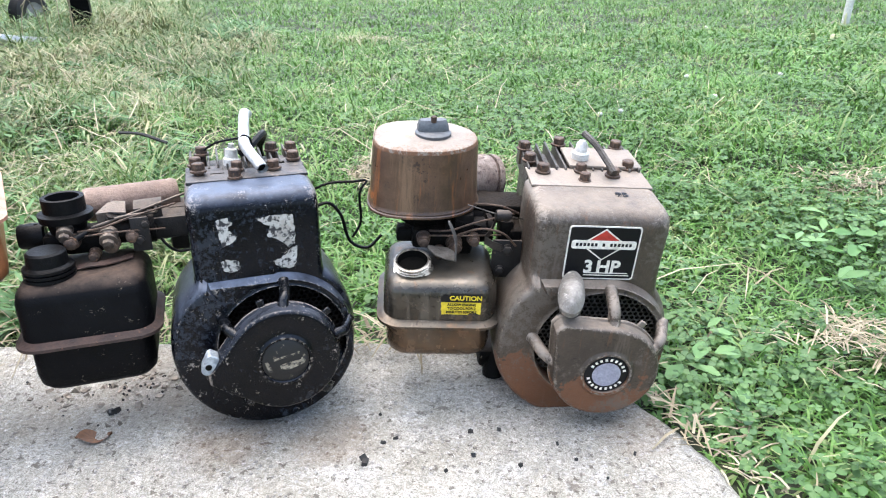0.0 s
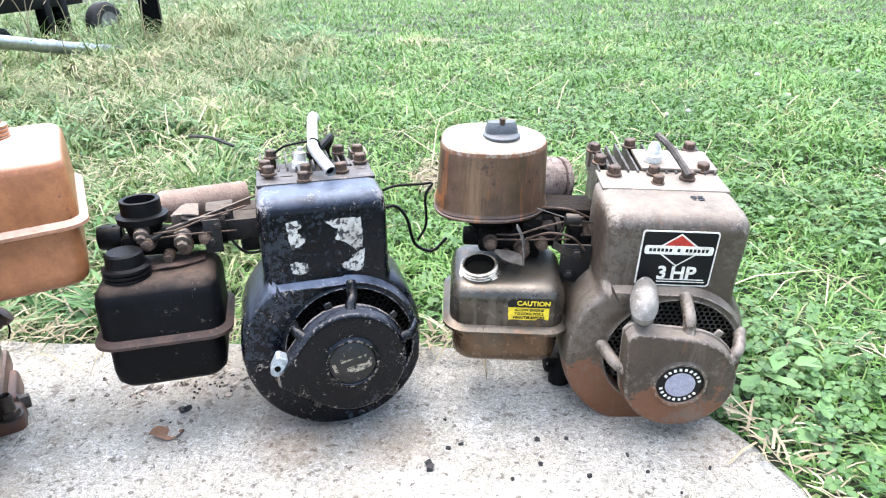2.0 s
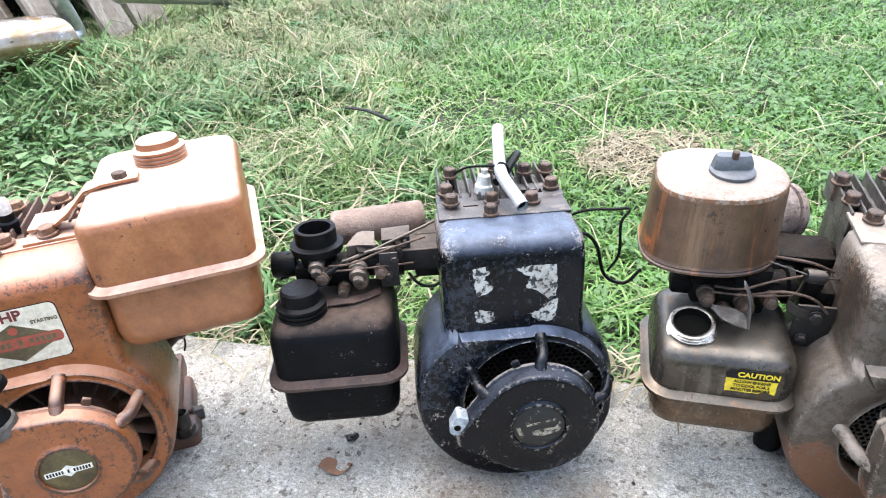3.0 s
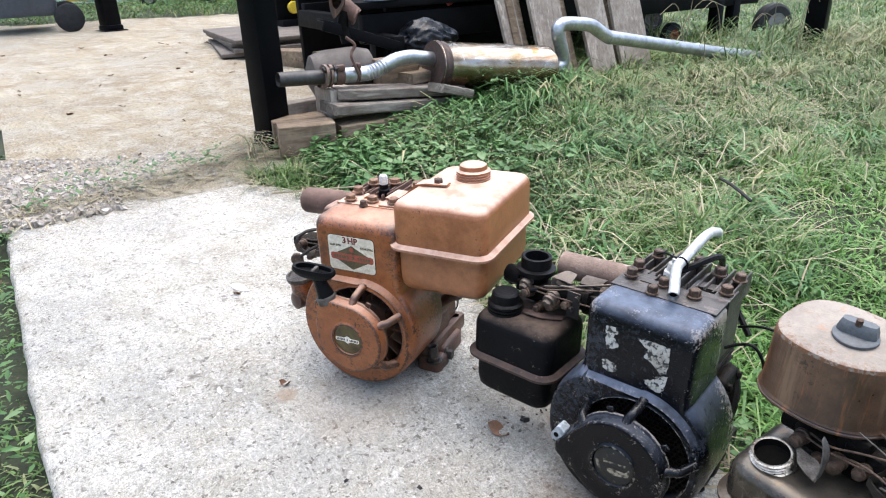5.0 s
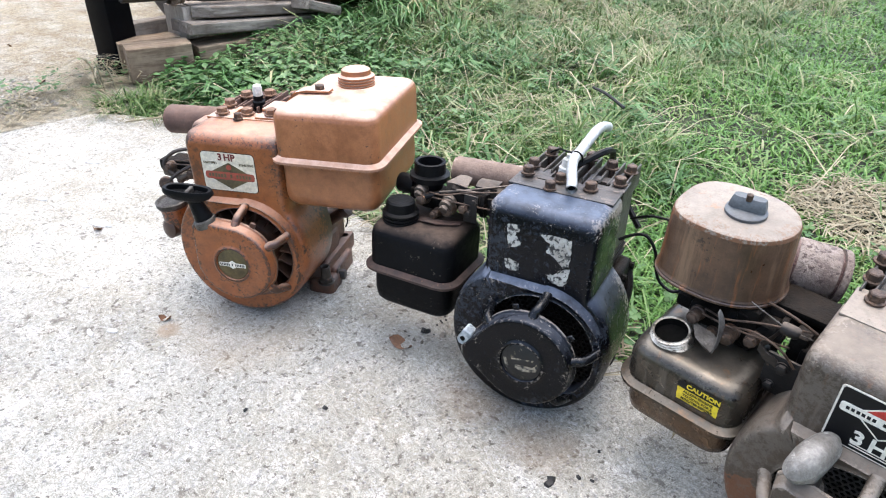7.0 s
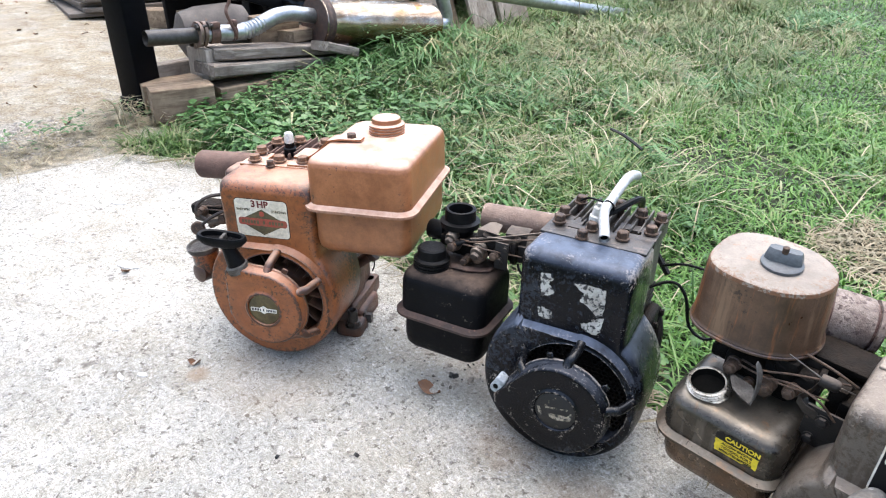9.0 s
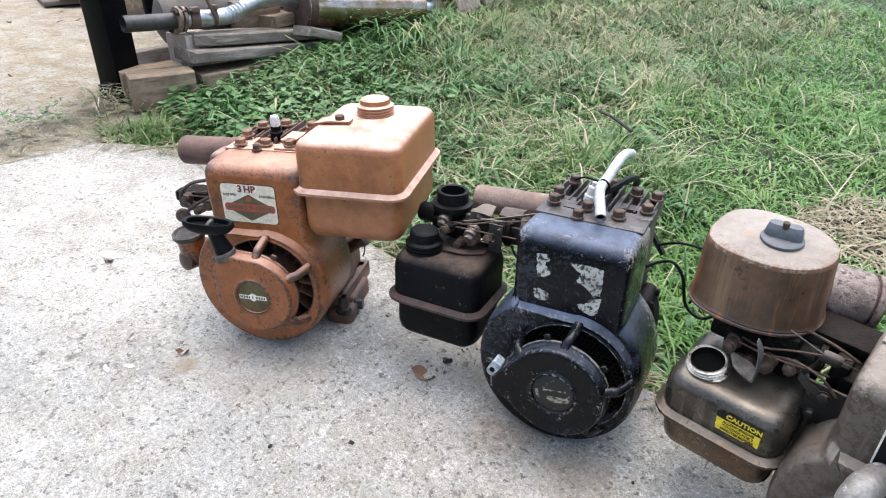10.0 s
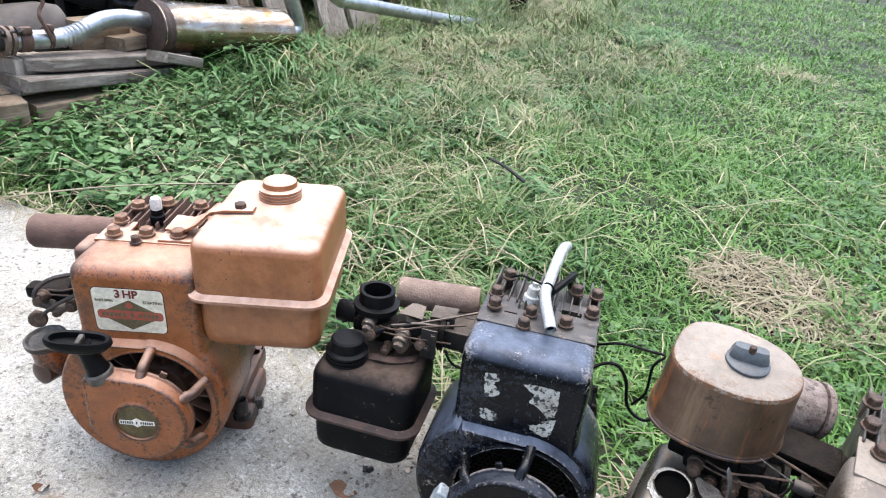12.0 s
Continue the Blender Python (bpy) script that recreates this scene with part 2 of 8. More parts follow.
M["grip"] = mat("worn_grey_grip", (0.30, 0.28, 0.25), (0.14, 0.125, 0.105), (0.46, 0.44, 0.40), 40, 0.55, 0, 0.3, 0.62, 60)
# Near-black fill: the shade inside holes and slots, put into the colour.
M["void"] = mat("dark_interior", (0.01, 0.009, 0.008), (0.006, 0.006, 0.005), None, 60, 0.9, 0, 0, spec=0.0)
def concrete_mat(name, tones, stain, speck_dark, speck_light, scale=1.0, spills=(), stones=((0.30, 0.285, 0.27), (0.72, 0.70, 0.66))):
    """Worn concrete: broad stains, blotches, sand grain, dark pits and pale pebbles in its face."""
    m = bpy.data.materials.new(name)
    m.use_nodes = True
    nt = m.node_tree
    N, K = nt.nodes, nt.links
    bsdf = N["Principled BSDF"]
    tc = N.new("ShaderNodeTexCoord")

    def tex(kind, s, detail=6.0, rgh=0.6):
        n = N.new("ShaderNodeTexNoise" if kind == "n" else "ShaderNodeTexVoronoi")
        n.inputs["Scale"].default_value = s * scale
        if kind == "n":
            n.inputs["Detail"].default_value, n.inputs["Roughness"].default_value = detail, rgh
        K.new(tc.outputs["Object"], n.inputs["Vector"])
        return n

    def ramp(src, lo, hi, a, b):
        r = N.new("ShaderNodeValToRGB")
        e = r.color_ramp.elements
        e[0].position, e[1].position, e[0].color, e[1].color = lo, hi, (*a, 1), (*b, 1)
        K.new(src, r.inputs[0])
        return r.outputs[0]

    def mix(fac, a, b, mode="MIX"):
        x = N.new("ShaderNodeMix")
        x.data_type, x.blend_type = "RGBA", mode
        for sock, v in ((x.inputs[0], fac), (x.inputs[6], a), (x.inputs[7], b)):
            if isinstance(v, (int, float)):
                sock.default_value = v
            elif isinstance(v, tuple):
                sock.default_value = (*v[:3], 1)
            else:
                K.new(v, sock)
        return x.outputs[2]

    O, I = (0, 0, 0), (1, 1, 1)
    col = ramp(tex("n", 3.2, 8, 0.65).outputs[0], 0.33, 0.68, tones[0], tones[1])
    col = mix(ramp(tex("n", 14, 8, 0.7).outputs[0], 0.46, 0.66, O, (0.75, 0.75, 0.75)), col, tones[2])
    col = mix(ramp(tex("n", 6, 10, 0.78).outputs[0], 0.52, 0.64, O, (0.75, 0.75, 0.75)), col, stain)
    col = mix(ramp(tex("n", 19, 10, 0.8).outputs[0], 0.56, 0.60, O, (0.6, 0.6, 0.6)), col, speck_light)
    col = mix(ramp(tex("n", 24, 9, 0.8).outputs[0], 0.37, 0.42, (0.55, 0.55, 0.55), O), col, stain)
    col = mix(ramp(tex("n", 2.1, 9, 0.75).outputs[0], 0.50, 0.60, O, (0.6, 0.6, 0.6)), col, tuple(0.74 * c for c in tones[2]))
    sand = tex("n", 560, 4, 0.75)
    grit = tex("n", 170, 5, 0.8)
    cells = tex("v", 150)
    cells.inputs["Randomness"].default_value = 1.0
    sep = N.new("ShaderNodeSeparateColor")
    K.new(cells.outputs["Color"], sep.inputs[0])
    stone = N.new("ShaderNodeMath")
    stone.operation = "MULTIPLY"
    K.new(ramp(cells.outputs["Distance"], 0.34, 0.44, I, O), stone.inputs[0])
    K.new(ramp(sep.outputs[0], 0.66, 0.70, O, (0.75, 0.75, 0.75)), stone.inputs[1])
    pebble = ramp(sep.outputs[1], 0.2, 0.85, stones[0], stones[1])
    col = mix(stone.outputs[0], col, pebble)
    pits = tex("v", 62)
    psep = N.new("ShaderNodeSeparateColor")
    K.new(pits.outputs["Color"], psep.inputs[0])
    pit = N.new("ShaderNodeMath")
    pit.operation = "MULTIPLY"
    warp = N.new("ShaderNodeMath")
    warp.operation = "MULTIPLY_ADD"
    warp.inputs[1].default_value = 0.25
    K.new(grit.outputs[0], warp.inputs[0])
    K.new(pits.outputs["Distance"], warp.inputs[2])
    K.new(ramp(warp.outputs[0], 0.25, 0.31, I, O), pit.inputs[0])
    K.new(ramp(psep.outputs[2], 0.80, 0.86, O, (0.7, 0.7, 0.7)), pit.inputs[1])
    col = mix(0.5, col, ramp(grit.outputs[0], 0.36, 0.62, (0.34, 0.32, 0.29), (1.4, 1.4, 1.4)), "MULTIPLY")
    col = mix(0.85, col, ramp(sand.outputs[0], 0.32, 0.68, (0.25, 0.24, 0.22), (1.5, 1.5, 1.5)), "MULTIPLY")
    col = mix(ramp(tex("n", 105, 3, 0.6).outputs[0], 0.615, 0.65, O, (0.8, 0.8, 0.8)), col, speck_dark)
    col = mix(ramp(tex("n", 75, 6, 0.75).outputs[0], 0.61, 0.65, O, (0.5, 0.5, 0.5)), col, speck_light)
    col = mix(ramp(tex("n", 33, 6, 0.75).outputs[0], 0.35, 0.405, (0.65, 0.65, 0.65), O), col, speck_dark)
    col = mix(pit.outputs[0], col, speck_dark)
    for sx, sy, sr, strength, tone in spills:
        v = N.new("ShaderNodeVectorMath")
        v.operation = "DISTANCE"
        v.inputs[1].default_value = (sx, sy, 0)
        K.new(tc.outputs["Object"], v.inputs[0])
        w = N.new("ShaderNodeMath")
        w.operation = "MULTIPLY_ADD"
        w.inputs[1].default_value = -0.9 * sr
        K.new(tex("n", 28, 9, 0.75).outputs[0], w.inputs[0])
        K.new(v.outputs["Value"], w.inputs[2])
        col = mix(ramp(w.outputs[0], 0.25 * sr, 0.75 * sr, (strength, strength, strength), O), col, tone)
    K.new(col, bsdf.inputs["Base Color"])
    bsdf.inputs["Roughness"].default_value = 0.92
    bsdf.inputs["Specular IOR Level"].default_value = 0.25
    bp = N.new("ShaderNodeBump")
    bp.inputs["Strength"].default_value, bp.inputs["Distance"].default_value = 1.0, 0.004
    add = N.new("ShaderNodeMath")
    K.new(tex("n", 60, 8, 0.75).outputs[0], add.inputs[0])
    K.new(sand.outputs[0], add.inputs[1])
    low = N.new("ShaderNodeMath")
    low.operation = "SUBTRACT"
    K.new(add.outputs[0], low.inputs[0])
    K.new(pit.outputs[0], low.inputs[1])
    K.new(low.outputs[0], bp.inputs["Height"])
    K.new(bp.outputs[0], bsdf.inputs["Normal"])
    return m


M["concrete"] = concrete_mat("weathered_concrete", ((0.395, 0.36, 0.293), (0.665, 0.638, 0.56), (0.595, 0.578, 0.525)), (0.34, 0.296, 0.228), (0.125, 0.105, 0.085), (0.80, 0.78, 0.73), 1.0, ((-0.44, 0.755, 0.12, 0.36, (0.22, 0.185, 0.145)), (-0.36, 0.765, 0.09, 0.32, (0.20, 0.165, 0.13)), (-0.15, 0.655, 0.05, 0.3, (0.34, 0.23, 0.14)), (-0.27, 0.67, 0.06, 0.3, (0.36, 0.24, 0.15)), (0.22, 0.67, 0.05, 0.3, (0.30, 0.20, 0.12)), (-0.70, 0.404, 0.022, 0.6, (0.34, 0.23, 0.14)), (-0.62, 0.50, 0.10, 0.25, (0.42, 0.30, 0.18))))
M["dirt_concrete"] = concrete_mat("dirty_tan_concrete", ((0.265, 0.215, 0.145), (0.43, 0.37, 0.265), (0.48, 0.455, 0.39)), (0.225, 0.165, 0.10), (0.12, 0.09, 0.06), (0.46, 0.42, 0.36), 0.8, (), ((0.20, 0.175, 0.14), (0.42, 0.39, 0.33)))
M["soil"] = mat("soil_and_thatch", (0.04, 0.048, 0.017), (0.018, 0.023, 0.009), (0.11, 0.085, 0.045), 7, 0.95, 0, 0.8, 0.62, 18, 0.05, 120)
M["wood"] = mat("weathered_grey_wood", (0.25, 0.215, 0.18), (0.16, 0.13, 0.105), (0.07, 0.055, 0.042), 9, 0.85, 0, 0.6, 0.68, 50, streak=((0.08, 0.062, 0.05), (0.33, 0.285, 0.235), (0.12, 0.09, 0.065)), streak_at=0.53, along=1, spec=0.2)
M["wood_slat"] = mat("weathered_pallet_wood", (0.40, 0.345, 0.285), (0.28, 0.23, 0.185), (0.09, 0.065, 0.05), 9, 0.85, 0, 0.6, 0.68, 30, streak=((0.17, 0.13, 0.10), (0.48, 0.42, 0.35), (0.22, 0.165, 0.125)), streak_at=0.55, along=2, spec=0.2)
M["wood_tan"] = mat("tan_timber", (0.30, 0.225, 0.15), (0.19, 0.135, 0.09), (0.07, 0.05, 0.036), 9, 0.85, 0, 0.5, 0.66, 50, streak=((0.09, 0.062, 0.04), (0.31, 0.235, 0.16), (0.13, 0.085, 0.055)), streak_at=0.54, along=1, spec=0.2)
M["post"] = mat("black_post_paint", (0.0036, 0.004, 0.0055), (0.0022, 0.0025, 0.0034), (0.02, 0.02, 0.02), 8, 0.45, 0, 0.1, 0.76, 50, spec=0.07)
M["steel"] = mat("aluminised_steel", (0.60, 0.61, 0.61), (0.40, 0.41, 0.41), (0.3, 0.22, 0.12), 10, 0.36, 0.85, 0.1, 0.72, 14)
# Browned lower half: gold heat stain, with the underside's shade put into the colour.
M["chrome_rust"] = mat("heat_stained_steel", (0.56, 0.53, 0.47), (0.32, 0.22, 0.12), (0.34, 0.18, 0.06), 6, 0.22, 0.92, 0.1, 0.57, 8, streak=((0.16, 0.075, 0.025), (0.62, 0.60, 0.55), (0.30, 0.17, 0.06)), streak_at=0.58, along=1, streak_scale=0.35, streak_power=0.7, low=((0.17, 0.085, 0.028), 0.235, 0.315, 0.75))
M["dark_steel"] = mat("dark_pipe_steel", (0.09, 0.085, 0.08), (0.05, 0.045, 0.04), (0.14, 0.08, 0.05), 20, 0.5, 0.6, 0.2, 0.66, 40)
M["beam"] = mat("black_trailer_steel", (0.006, 0.006, 0.0065), (0.0032, 0.0032, 0.0036), (0.04, 0.028, 0.022), 12, 0.55, 0, 0.2, 0.7, 40, spec=0.08)


# ---- mesh helpers ----
def smooth(me, angle=38):
    me.polygons.foreach_set("use_smooth", [True] * len(me.polygons))
    me.set_sharp_from_angle(angle=radians(angle))


def part(name, bm, material, parent=None, label="", angle=38):
    me = bpy.data.meshes.new(name)
    bmesh.ops.remove_doubles(bm, verts=bm.verts, dist=1e-6)
    bmesh.ops.recalc_face_normals(bm, faces=bm.faces)
    bm.to_mesh(me)
    bm.free()
    me.materials.append(M[material])
    smooth(me, angle)
    ob = new(name, me)
    if parent:
        ob.parent = parent
    if label:
        tagged(ob, label)
    return ob


def thing(name, m, label, category, group="", kind=""):
    ob = new(name)
    ob.empty_display_size = 0.05
    ob.matrix_world = m
    return tagged(ob, label, category, group, kind)


def BM():
    return bmesh.new()


def loft(bm, rings, caps=(True, True), closed=False):
    vs = [[bm.verts.new(p) for p in r] for r in rings]
    n = len(vs[0])
    pairs = list(zip(vs, vs[1:])) + ([(vs[-1], vs[0])] if closed else [])
    for a, b in pairs:
        for i in range(n):
            bm.faces.new((a[i], a[(i + 1) % n], b[(i + 1) % n], b[i]))
    if not closed:
        if caps[0]:
            bm.faces.new(vs[0][::-1])
        if caps[1]:
            bm.faces.new(vs[-1])
    return bm


def frame_of(axis):
    a = Vector(axis).normalized()
    u = a.orthogonal().normalized()
    if abs(a.z) < 0.9:
        u = Vector((0, 0, 1)).cross(a).normalized()
    else:
        u = Vector((1, 0, 0))
        u = (u - a * u.dot(a)).normalized()
    return u, a.cross(u), a


def lathe(bm, prof, at=(0, 0, 0), axis=(0, 0, 1), n=32, caps=(True, True), wob=0.0):
    u, v, a = frame_of(axis)
    at = Vector(at)
    rings = []
    for r, h in prof:
        rings.append([at + a * h + (u * math.cos(k) + v * math.sin(k)) * max(r, 1e-5) * (1 + wob * math.sin(3 * k + h * 40)) for k in [2 * math.pi * i / n for i in range(n)]])
    return loft(bm, rings, caps)


def bezier_path(pts, steps=6):
    P = [Vector(p) for p in pts]
    P = [2 * P[0] - P[1]] + P + [2 * P[-1] - P[-2]]
    out = []
    for i in range(1, len(P) - 2):
        for s in range(steps):
            t = s / steps
            a, b, c, d = P[i - 1 : i + 3]
            out.append(0.5 * (2 * b + (c - a) * t + (2 * a - 5 * b + 4 * c - d) * t * t + (3 * b - a - 3 * c + d) * t ** 3))
    return out + [P[-2]]


def tube(bm, pts, r, n=10, steps=6, caps=(True, True)):
    path = bezier_path(pts, steps) if steps > 1 else [Vector(p) for p in pts]
    rad = r if callable(r) else (lambda t: r)
    rings, u = [], None
    for i, p in enumerate(path):
        d = (path[min(i + 1, len(path) - 1)] - path[max(i - 1, 0)]).normalized()
        u = d.orthogonal().normalized() if u is None else (u - d * u.dot(d)).normalized()
        v = d.cross(u)
        k = rad(i / (len(path) - 1))
        rings.append([p + (u * math.cos(q) + v * math.sin(q)) * k for q in [2 * math.pi * j / n for j in range(n)]])
    return loft(bm, rings, caps)


def rrect(x0, x1, y0, y1, r, seg=5):
    out = []
    for cx, cy, a0 in ((x1 - r, y1 - r, 0), (x0 + r, y1 - r, 90), (x0 + r, y0 + r, 180), (x1 - r, y0 + r, 270)):
        for i in range(seg + 1):
            a = radians(a0 + 90 * i / seg)
            out.append((cx + r * math.cos(a), cy + r * math.sin(a)))
    return out


def rprism(bm, x0, x1, y0, y1, r, levels, seg=5):
    """A rounded block: rings of a rounded rectangle at heights z, each drawn in by an inset."""
    rings = []
    for z, d in levels:
        rings.append([(x, y, z) for x, y in rrect(x0 + d, x1 - d, y0 + d, y1 - d, max(r - d * 0.6, 0.002), seg)])
    return loft(bm, rings)


def rbox(bm, x0, x1, y0, y1, z0, z1, r=0.004, m=None, seg=2):
    res = bmesh.ops.create_cube(bm, size=1)
    vs = res["verts"]
    for v in vs:
        v.co = Vector((x0 + (v.co.x + 0.5) * (x1 - x0), y0 + (v.co.y + 0.5) * (y1 - y0), z0 + (v.co.z + 0.5) * (z1 - z0)))
    es = list({e for v in vs for e in v.link_edges})
    out = bmesh.ops.bevel(bm, geom=es, offset=min(r, 0.45 * min(x1 - x0, y1 - y0, z1 - z0)), segments=seg, affect="EDGES", profile=0.5)
    if m is not None:
        bmesh.ops.transform(bm, matrix=m, verts=[v for v in {v for f in out["faces"] for v in f.verts} | {v for v in vs if v.is_valid}])
    return bm


def box_at(bm, m, sx, sy, sz, r=0.004, seg=2):
    return rbox(bm, -sx / 2, sx / 2, -sy / 2, sy / 2, -sz / 2, sz / 2, r, m, seg)


def hexbolt(bm, at, axis=(0, 0, 1), r=0.0075, h=0.008, turn=0.0, washer=True):
    u, v, a = frame_of(axis)
    at = Vector(at)

    def ring(k, z, n=6):
        return [at + a * z + (u * math.cos(2 * math.pi * i / n + turn) + v * math.sin(2 * math.pi * i / n + turn)) * k for i in range(n)]

    if washer:
        loft(bm, [ring(r * 1.25, 0, 12), ring(r * 1.25, h * 0.18, 12), ring(r * 0.9, h * 0.25, 12)])
    loft(bm, [ring(r, h * 0.15), ring(r, h * 0.9), ring(r * 0.82, h)])
    return bm


def flat(bm, pts, thick, m):
    """A thin plate from an outline in the local xz plane, standing out towards -y by thick."""
    lo = [m @ Vector((x, 0, z)) for x, z in pts]
    hi = [m @ Vector((x, -thick, z)) for x, z in pts]
    return loft(bm, [lo, hi])


def text_mesh(name, words, size, material, parent, m, thick=0.0002, align="CENTER", label=""):
    cu = bpy.data.curves.new(name, "FONT")
    cu.body, cu.size, cu.extrude, cu.align_x, cu.align_y = words, size, thick, align, "CENTER"
    cu.offset, cu.space_word = size * 0.028, 0.6
    tmp = new(name, cu)
    me = bpy.data.meshes.new_from_object(tmp.evaluated_get(bpy.context.evaluated_depsgraph_get()))
    bpy.data.objects.remove(tmp)
    bpy.data.curves.remove(cu)
    me.transform(m @ pose(0, 0, 0, 90, 0, 0))
    me.materials.clear()
    me.materials.append(M[material])
    ob = new(name, me)
    ob.parent = parent
    if label:
        tagged(ob, label)
    return ob


# ---- the ground ----
def step(a, b, v):
    t = max(0.0, min(1.0, (v - a) / (b - a)))
    return t * t * (3 - 2 * t)


def slab_z(x):
    return -0.032 * (max(-1.95, min(0.5, x)) + 0.35)


def ground_z(x, y):
    """Height of the soil: level with the path at its rim, rising gently behind it and towards the yard."""
    z = slab_z(x) - 0.022 + 0.016 * step(-1.55, -1.75, x) + (0.072 * step(0.95, 2.0, y) + 0.02 * step(2, 8, y)) * (1 - 0.8 * step(-2.2, -2.8, x))
    z += 0.055 * step(-1.8, -2.4, x) * step(2.4, 0.9, y) + 0.028 * max(0.0, min(6.0, -x - 2.2))
    z += 0.035 * step(-1.0, -1.7, x) * (1 - step(-2.2, -2.8, x)) * step(0.95, 1.5, y) * step(2.3, 1.6, y)
    if x > -1.75 and y < 0.15:
        z -= 0.045 * step(0.17, 0.0, y)
    return z + 0.010 * noise.noise((x * 2.3, y * 2.3, 0)) + 0.005 * noise.noise((x * 9, y * 9, 3))


def grid_sheet(name, xs, ys, zf, material, label, category, keep=None):
    verts = [(x, y, zf(x, y)) for y in ys for x in xs]
    nx = len(xs)
    faces = []
    for j in range(len(ys) - 1):
        for i in range(nx - 1):
            if keep is None or keep(0.5 * (xs[i] + xs[i + 1]), 0.5 * (ys[j] + ys[j + 1])):
                faces.append((j * nx + i, j * nx + i + 1, (j + 1) * nx + i + 1, (j + 1) * nx + i))
    me = bpy.data.meshes.new(name)
    me.from_pydata(verts, [], faces)
    me.materials.append(M[material])
    smooth(me, 80)
    return tagged(new(name, me), label, category, kind="structure")


def spread(lo, near_lo, near_hi, hi, fine, coarse):
    mid = list(np.arange(near_lo, near_hi, fine))
    left = list(-np.geomspace(-near_lo + 1, -lo + 1, coarse)[1:][::-1] + 1)
    right = list(np.geomspace(near_hi + 1, hi + 1, coarse) - 1)
    return left + mid + right


grid_sheet("ground", spread(-60, -6, 4, 60, 0.08, 14), spread(-60, -1.5, 7, 90, 0.08, 14), ground_z, "soil", "soil and thatch under mown grass around the concrete path", "ground")

# the poured path: an uneven rim, a worn top
PATH_RIM = [(0.36, 0.02), (0.345, 0.35), (0.312, 0.591), (0.287, 0.655), (0.257, 0.712), (0.17, 0.80), (0.048, 0.86), (-0.126, 0.88), (-0.40, 0.876), (-0.64, 0.864), (-1.0, 0.87), (-1.35, 0.86),
            (-1.62, 0.81), (-1.78, 0.71), (-1.86, 0.58), (-1.865, 0.34), (-1.86, 0.14), (-1.835, 0.035), (-1.57, 0.02), (-0.985, 0.031), (-0.30, 0.045)]


def build_path():
    bm = BM()
    pts = bezier_path([(*p, 0) for p in PATH_RIM] + [(*PATH_RIM[0], 0)], 8)[:-1]
    rim = []
    for i, p in enumerate(pts):
        k = 0.010 * noise.noise((p.x * 7, p.y * 7, 1)) + 0.007 * noise.noise((p.x * 25, p.y * 25, 2))
        c = Vector((max(-1.5, min(0.1, p.x)), 0.52, 0))
        d = (p - c).normalized()
        rim.append((p + d * k, d))
    rings = []
    for inset, z in ((0.0, -0.09), (0.0, -0.02), (0.004, -0.006), (0.014, 0.0)):
        rings.append([(q.x - d.x * inset, q.y - d.y * inset, z + slab_z(q.x)) for q, d in rim])
    loft(bm, rings, (True, False))
    bm.verts.ensure_lookup_table()
    edge = list(bm.verts)[-len(rim):]
    bm.faces.new(edge)
    ob = part("pavement", bm, "concrete", None, angle=50)
    return tagged(ob, "pale weathered concrete path with chips, stains and a ragged rim", "path", kind="structure")


build_path()


# ---- engines ----
HUB = 0.109
CX, CZ, CR = -0.017, 0.107, 0.107


def radial(dx, dz, x0, x1, ztop, rc, CX=CX):
    """Distance from the hub to the rim of the cooling shroud: a round drum with a tower on it."""
    best = 0.0
    ox, oz = 0.0 - CX, HUB - CZ
    b = ox * dx + oz * dz
    best = -b + math.sqrt(b * b - (ox * ox + oz * oz - CR * CR))
    if dz > 0:
        t = (ztop - HUB) / dz
        if dx > 1e-9:
            t = min(t, x1 / dx)
        elif dx < -1e-9:
            t = min(t, x0 / dx)
        # rounded tower corners
        px, pz = dx * t, HUB + dz * t
        for cx in (x0 + rc, x1 - rc):
            cz = ztop - rc
            if pz > cz and ((cx == x0 + rc and px < cx) or (cx == x1 - rc and px > cx)):
                ex, ez = -cx, HUB - cz
                bb = ex * dx + ez * dz
                disc = bb * bb - (ex * ex + ez * ez - rc * rc)
                if disc > 0:
                    t = -bb + math.sqrt(disc)
        # a flare where the tower runs into the drum
        best = max(best, t)
    return best


PROUD = 0.013


